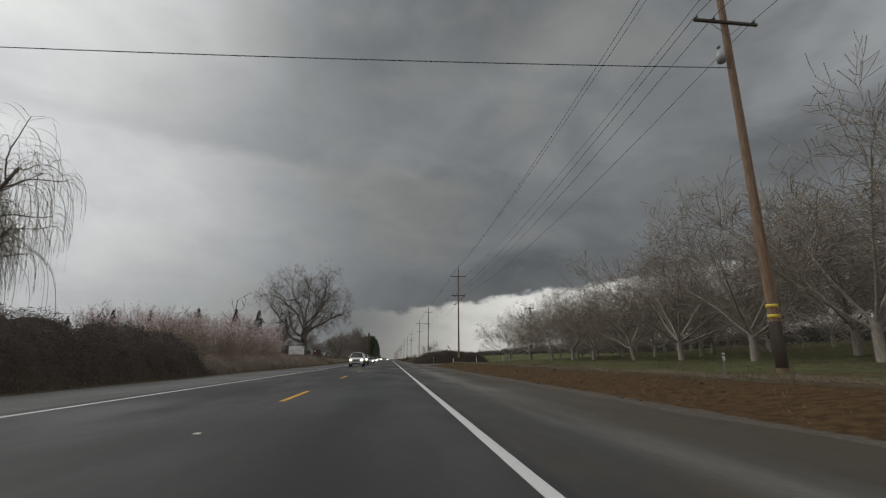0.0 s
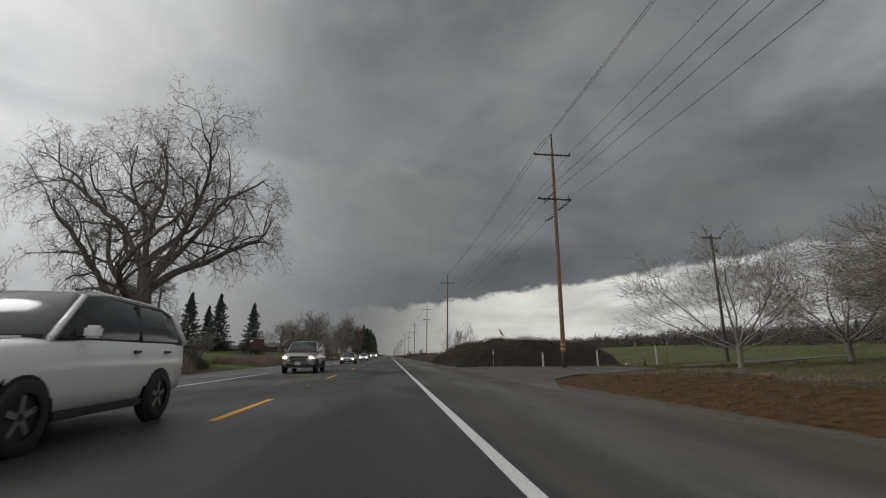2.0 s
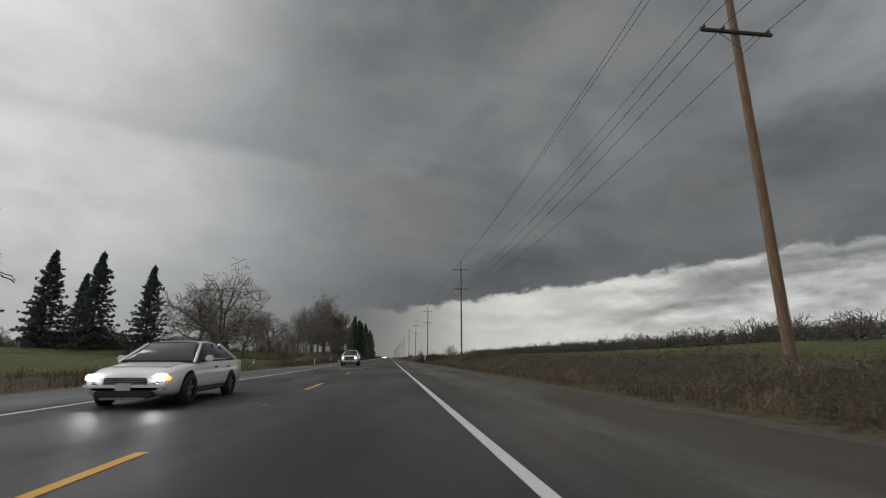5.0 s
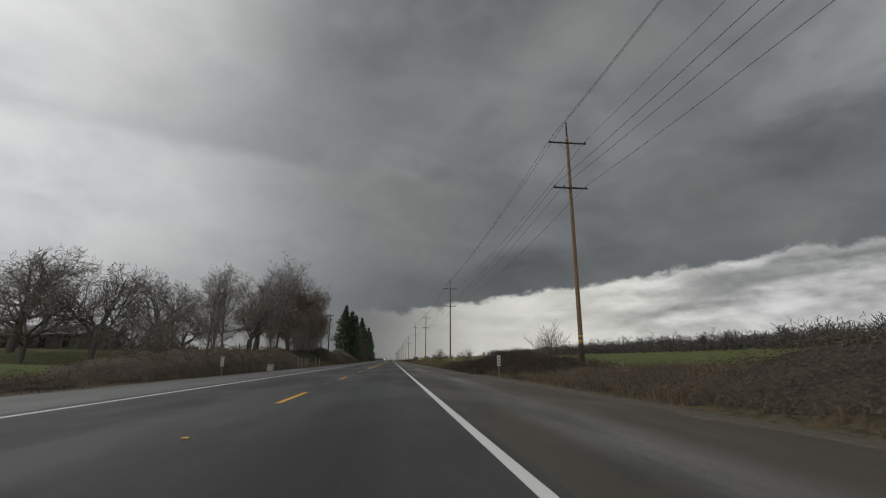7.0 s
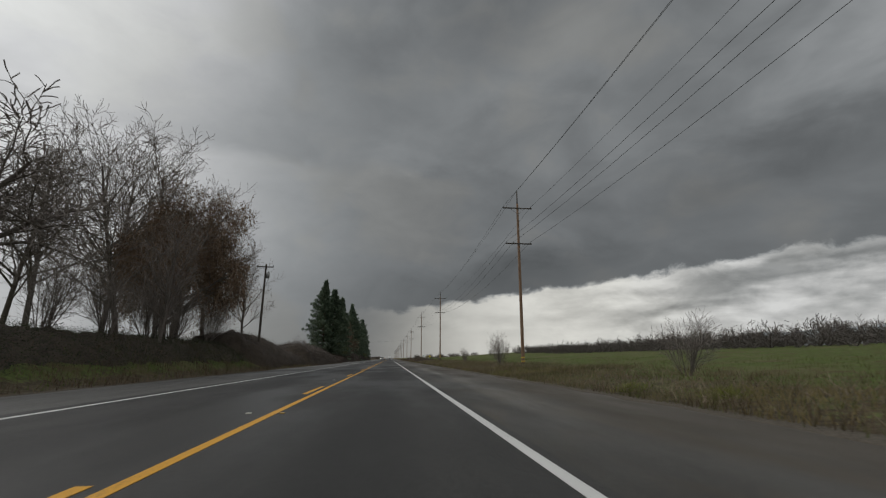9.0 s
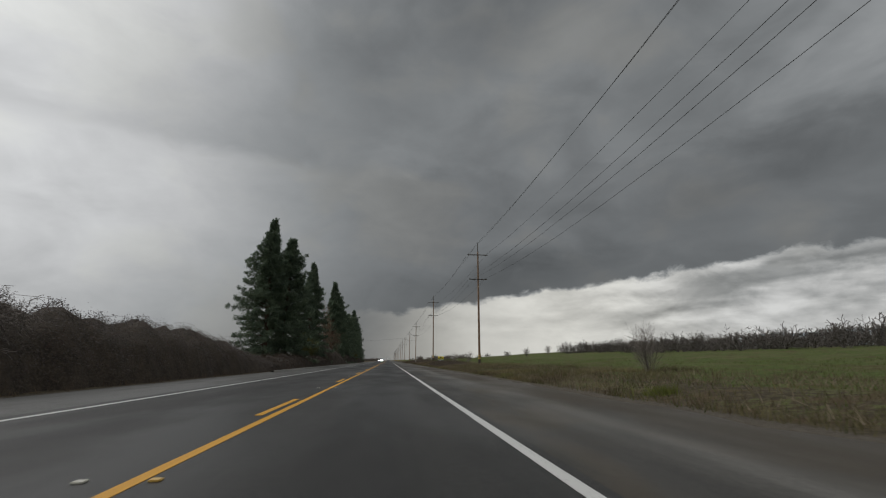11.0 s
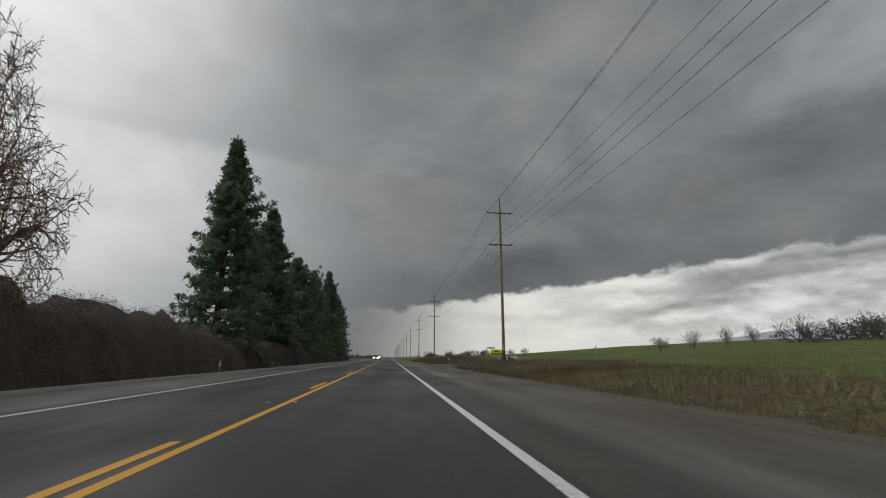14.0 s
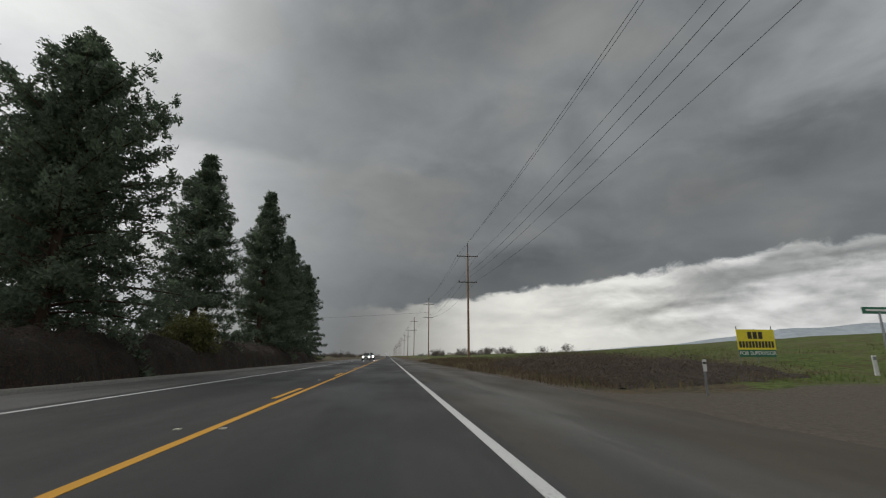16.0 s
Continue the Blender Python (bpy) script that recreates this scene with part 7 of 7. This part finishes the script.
        part("grille_trim", block(-0.03, 0.03, -0.058, 0.05, g0, g1, MAT["chrome"], 0.015), grille, "chrome grille surround")
    else:
        part("bumper", block(-w * 0.99, w * 0.99, -0.06, 0.25, hz + 0.02, hz + 0.20, paint, 0.06), top)
        part("lower_intake", block(-w * 0.70, w * 0.70, -0.045, 0.24, hz - 0.12, hz + 0.025, MAT["trim"], 0.03), top)
        part("skid_plate", block(-w * 0.55, w * 0.55, -0.05, 0.20, hz - 0.16, hz - 0.115, MAT["rim"], 0.015), top)
    # hood shut line, windscreen cowl and belt trim
    h1, h2 = k["hull"][2], k["hull"][3]
    part("hood_panel", block(-h2[1] * 0.66, h2[1] * 0.66, h1[0], cab[0][0] - 0.04, 0.0, 0.022, paint, 0.010, Matrix.Translation((0, h1[0], h1[3] - 0.004)) @ Matrix.Rotation(math.atan2(h2[3] - h1[3], h2[0] - h1[0]) * 0.9, 4, "X") @ Matrix.Translation((0, -h1[0], 0))), top)
    part("cowl", block(-b * 0.9, b * 0.9, cab[0][0] - 0.05, cab[0][0] + 0.05, cab[0][1] - 0.02, cab[0][1] + 0.03, MAT["trim"], 0.015), top)
    for s in (-1, 1):
        part("belt_trim", rod((s * (b + 0.006), cab[0][0] + 0.15, cab[0][3] + 0.015), (s * (b - 0.002), cab[-1][0] - 0.15, cab[-1][3] + 0.02), 0.016, 0.016, 6, MAT["trim"] if kind != "pickup" else MAT["chrome"]), top)
    part("licence_plate", block(-0.15, 0.15, -0.066, -0.056, hz + 0.02, hz + 0.17, MAT["plate"], 0.004), top)
    for s in (-1, 1):
        part("wiper", rod((s * 0.05, cab[0][0] + 0.06, cab[0][1] + 0.02), (s * 0.62, cab[0][0] + 0.22, cab[0][1] + 0.13), 0.009, 0.007, 5, MAT["trim"]), top)
    if kind == "pickup":
        part("cargo_bed", block(-0.88, 0.88, 3.68, 5.58, 1.30, 1.362, MAT["trim"], 0.01), top, "black bed cover")
    if kind == "suv" and rails:
        for s in (-1, 1):
            part("roof_rail", rod((s * 0.62, 2.1, 1.80), (s * 0.62, 3.8, 1.79), 0.02, 0.02, 6, MAT["trim"]), top)
    return top


vehicle("suv", -5.95, 64.4, MAT["white_paint"], "white compact sport utility vehicle with lit headlights on the far lane", MAT["lamp_warm"], "suv", (1.05, 1.08, 1.09), False)
vehicle("suv", -6.55, 88.4, MAT["grey_paint"], "beige-grey sport utility vehicle with lit headlights and dark grille", MAT["lamp_warm"], "suv", (1.07, 1.05, 1.10))
vehicle("sedan", -6.5, 120.4, MAT["silver_paint"], "silver sedan with lit headlights on the far lane", MAT["lamp_warm"], "sedan")
vehicle("sedan", -6.7, 160.0, MAT["white_paint"], "white sedan with white headlights on the far lane", MAT["lamp_white"], "sedan")
vehicle("pickup", -6.2, 208.2, MAT["white_paint"], "white crew pickup truck with a chrome grille and lit headlights", MAT["lamp_warm"], "pickup_truck")
# far headlights: lenses enlarged again to imitate their glare
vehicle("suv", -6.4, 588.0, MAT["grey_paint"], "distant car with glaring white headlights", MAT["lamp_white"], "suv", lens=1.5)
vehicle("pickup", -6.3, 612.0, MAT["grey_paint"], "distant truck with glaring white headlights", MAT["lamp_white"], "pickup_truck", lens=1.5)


def box_truck(x, y):
    top = thing("box_truck", x, y, 0, "distant white box truck seen from behind", "truck")
    part("cargo_box", block(-1.2, 1.2, 0, 6, 1.0, 3.6, MAT["white_paint"], 0.05), top)
    part("cab", block(-1.1, 1.1, 6.1, 8.0, 0.6, 2.6, MAT["white_paint"], 0.15), top)
    part("chassis", block(-0.9, 0.9, 0.05, 8.0, 0.55, 0.98, MAT["trim"]), top)
    part("bumper", block(-1.15, 1.15, -0.1, 0.04, 0.5, 0.7, MAT["trim"]), top)
    for s in (-1, 1):
        for wy in (1.4, 6.9):
            part("wheel", rod((s * 0.98 - 0.13, wy, 0.46), (s * 0.98 + 0.13, wy, 0.46), 0.46, 0.46, 18, MAT["black"]), top)


box_truck(-1.9, 860.0)


# ---------------------------------------------------------------- verge plants
def scatter(rng, n, x0, x1, y0, y1, bias=1.0):
    u = rng.random(n) ** bias
    return np.column_stack([x0 + (x1 - x0) * u, rng.uniform(y0, y1, n)])


def clumped(rng, xy, k, seed):
    keep = wob(xy[:, 0], xy[:, 1], k, seed) + 0.7 * wob(xy[:, 0], xy[:, 1], k * 2.7, seed + 4) + rng.normal(0, 0.35, len(xy)) > 0
    return xy[keep]


def grass(name, label, mat, runs, seed, lean=0.35, lift=0.0):
    """runs: (count, x0, x1, y0, y1, bias, height, width, clump)"""
    rng = np.random.default_rng(seed)
    vs, fs, base = [], [], 0
    for n, x0, x1, y0, y1, bias, h, w, cl in runs:
        xy = scatter(rng, n, x0, x1, y0, y1, bias)
        if cl:
            xy = clumped(rng, xy, cl, seed)
        v, f = blade_arrays(rng, xy, land(xy[:, 0], xy[:, 1]) + lift, h, w, lean)
        vs.append(v)
        fs.append(f + base)
        base += len(v)
    tagged(new(name, sheet(name, np.concatenate(vs), np.concatenate(fs), mat)), label, "grass", kind="stuff")


grass("dry_grass", "pale dry weeds along the verges", MAT["dry_grass"], [
    (16000, 5.6, 13, 137, 246, 1.3, 0.26, 0.012, 0.6), (34000, 5.4, 16, 262, 470, 1.4, 0.26, 0.010, 0.3), (6000, 5.4, 14, 492, 570, 1.4, 0.3, 0.012, 0.5),
    (9000, -13.4, -19, 107, 142, 1.0, 0.75, 0.013, 0.6), (7000, -12.9, -17, 142, 240, 1.2, 0.24, 0.012, 0.5), (5000, -12.6, -15, 275, 345, 1.0, 0.28, 0.012, 0.6), (3000, 9.0, 20, 4, 82, 1.2, 0.14, 0.010, 0.5), (9000, 10.2, 11.4, 4, 82, 1.0, 0.14, 0.010, 0.6), (5000, 5.6, 8.4, 4, 82, 1.0, 0.12, 0.010, 0.9), (3000, -12.5, -13.6, 0, 100, 1, 0.25, 0.01, 0.8)], 21)
grass("brown_weeds", "dead brown weeds and stalks on the banks", MAT["brown_grass"], [
    (26000, 5.5, 15, 137, 250, 1.2, 0.40, 0.016, 0.45), (15000, 5.2, 13, 262, 466, 1.2, 0.30, 0.012, 0.11), (12000, 5.2, 11, 440, 464, 1.1, 0.40, 0.014, 0.4), (16000, 4.9, 13, 493, 570, 1.2, 0.45, 0.016, 0.4),
    (9500, -13.4, -19, 107, 142, 1.0, 0.75, 0.014, 0.5), (6000, -12.8, -17, 142, 190, 1.2, 0.45, 0.016, 0.4), (4000, -12.8, -15, 190, 262, 1.0, 0.26, 0.014, 0.4), (9000, -12.8, -18, 268, 345, 1.0, 0.4, 0.016, 0.5), (5000, -12.6, -14, 345, 560, 1.0, 0.3, 0.014, 0.6), (2500, 6.5, 10, 2, 80, 1.0, 0.16, 0.012, 0.5)], 22)
grass("tall_dead_stalks", "tall hazy dead weed stalks before the plum thickets", MAT["stalk"], [
    (60000, -13.8, -19.5, 33, 92, 1.0, 1.35, 0.011, 0.4), (16000, -13.3, -18.5, 106, 141, 1.0, 0.95, 0.012, 0.45), (24000, -13.3, -16, 33, 92, 1.0, 0.75, 0.011, 0.5)], 25)
grass("matted_grass", "matted tan dead grass lying over the field bank", MAT["mat_grass"], [
    (90000, 5.8, 12.5, 139, 246, 1.0, 0.27, 0.0075, 0.5), (12000, -13.1, -17.5, 236, 282, 1.0, 0.40, 0.010, 0.5), (22000, 5.6, 13, 444, 470, 1.0, 0.30, 0.008, 0.4), (16000, 8.7, 9.7, 3, 82, 1.0, 0.10, 0.010, 0), (20000, 5.4, 12.5, 262, 440, 1.2, 0.26, 0.010, 0.18)], 26, 0.95, 0.12)
grass("green_grass", "new green grass of the fields and verges", MAT["green_grass"], [
    (22000, 10, 34, 2, 84, 1.2, 0.12, 0.014, 0.3), (24000, 12, 34, 140, 262, 1.3, 0.14, 0.016, 0.25), (60000, 7.0, 30, 262, 470, 1.5, 0.15, 0.014, 0.2), (26000, 12.5, 34, 480, 580, 1.4, 0.2, 0.016, 0.25),
    (26000, -16, -42, 98, 262, 1.3, 0.14, 0.016, 0.2), (9000, -12.8, -22, 96, 116, 1.0, 0.16, 0.014, 0.2), (9000, 9.5, 17, 450, 477, 1.0, 0.36, 0.014, 0.5), (12000, -13, -22, 274, 340, 1.0, 0.26, 0.014, 0.4), (7000, 5.0, 7.5, 262, 470, 1.0, 0.16, 0.012, 0.7)], 23)

grass("olive_grass", "rank olive and straw-coloured grass of the right verge", MAT["olive_grass"], [
    (150000, 5.2, 14, 262, 464, 1.3, 0.25, 0.011, 0.22), (16000, 5.2, 12, 492, 580, 1.3, 0.30, 0.014, 0.5), (16000, 7.5, 16, 446, 472, 1.0, 0.34, 0.013, 0.35), (9000, 5.6, 15, 137, 250, 1.2, 0.22, 0.014, 0.3), (6000, 10.4, 13, 2, 82, 1.0, 0.14, 0.012, 0.8), (14000, 17, 30, 90, 100, 1.0, 0.20, 0.014, 0.3)], 24)


def weed_clump(x, y, r, n, seed, label):
    rng = np.random.default_rng(seed)
    xy = np.column_stack([x + rng.normal(0, r, n), y + rng.normal(0, r, n)])
    v, f = blade_arrays(rng, xy, land(xy[:, 0], xy[:, 1]), 0.24, 0.02, 0.5)
    tagged(new("weed_clump", sheet("weed_clump", v, f, MAT["yellow_weed"])), label, "weed", "green weed clumps", "stuff")


for i, (x, y) in enumerate(((6.0, 206.0), (6.3, 210.5), (6.2, 283.5), (6.6, 280.0), (5.9, 299.5), (6.4, 342.0), (6.3, 415.0), (5.8, 358.0))):
    weed_clump(x, y, 0.22, 260, 90 + i, "bright yellow-green weed clump at the shoulder's edge")


# stones and clods along the cut bank, the nearest ones on their own
def stones():
    rng = np.random.default_rng(8)
    bm = bmesh.new()
    bmesh.ops.create_icosphere(bm, subdivisions=1, radius=1.0)
    for v in bm.verts:
        v.co *= rng.uniform(0.75, 1.2)
    me = from_bm("clod", bm, MAT["clod"])
    for i in range(150):
        x, y = rng.uniform(5.2, 9.2), rng.uniform(6, 80)
        s = rng.uniform(0.025, 0.09)
        ob = new("clod", me)
        ob.matrix_basis = pose(x, y, land1(x, y) + s * 0.3, 0, 0, rng.uniform(0, 360)) @ Matrix.Diagonal((s, s * 1.2, s * 0.7, 1))
        tagged(ob, "brown clod of earth on the cut bank", "clod", "clods on the bank")


stones()
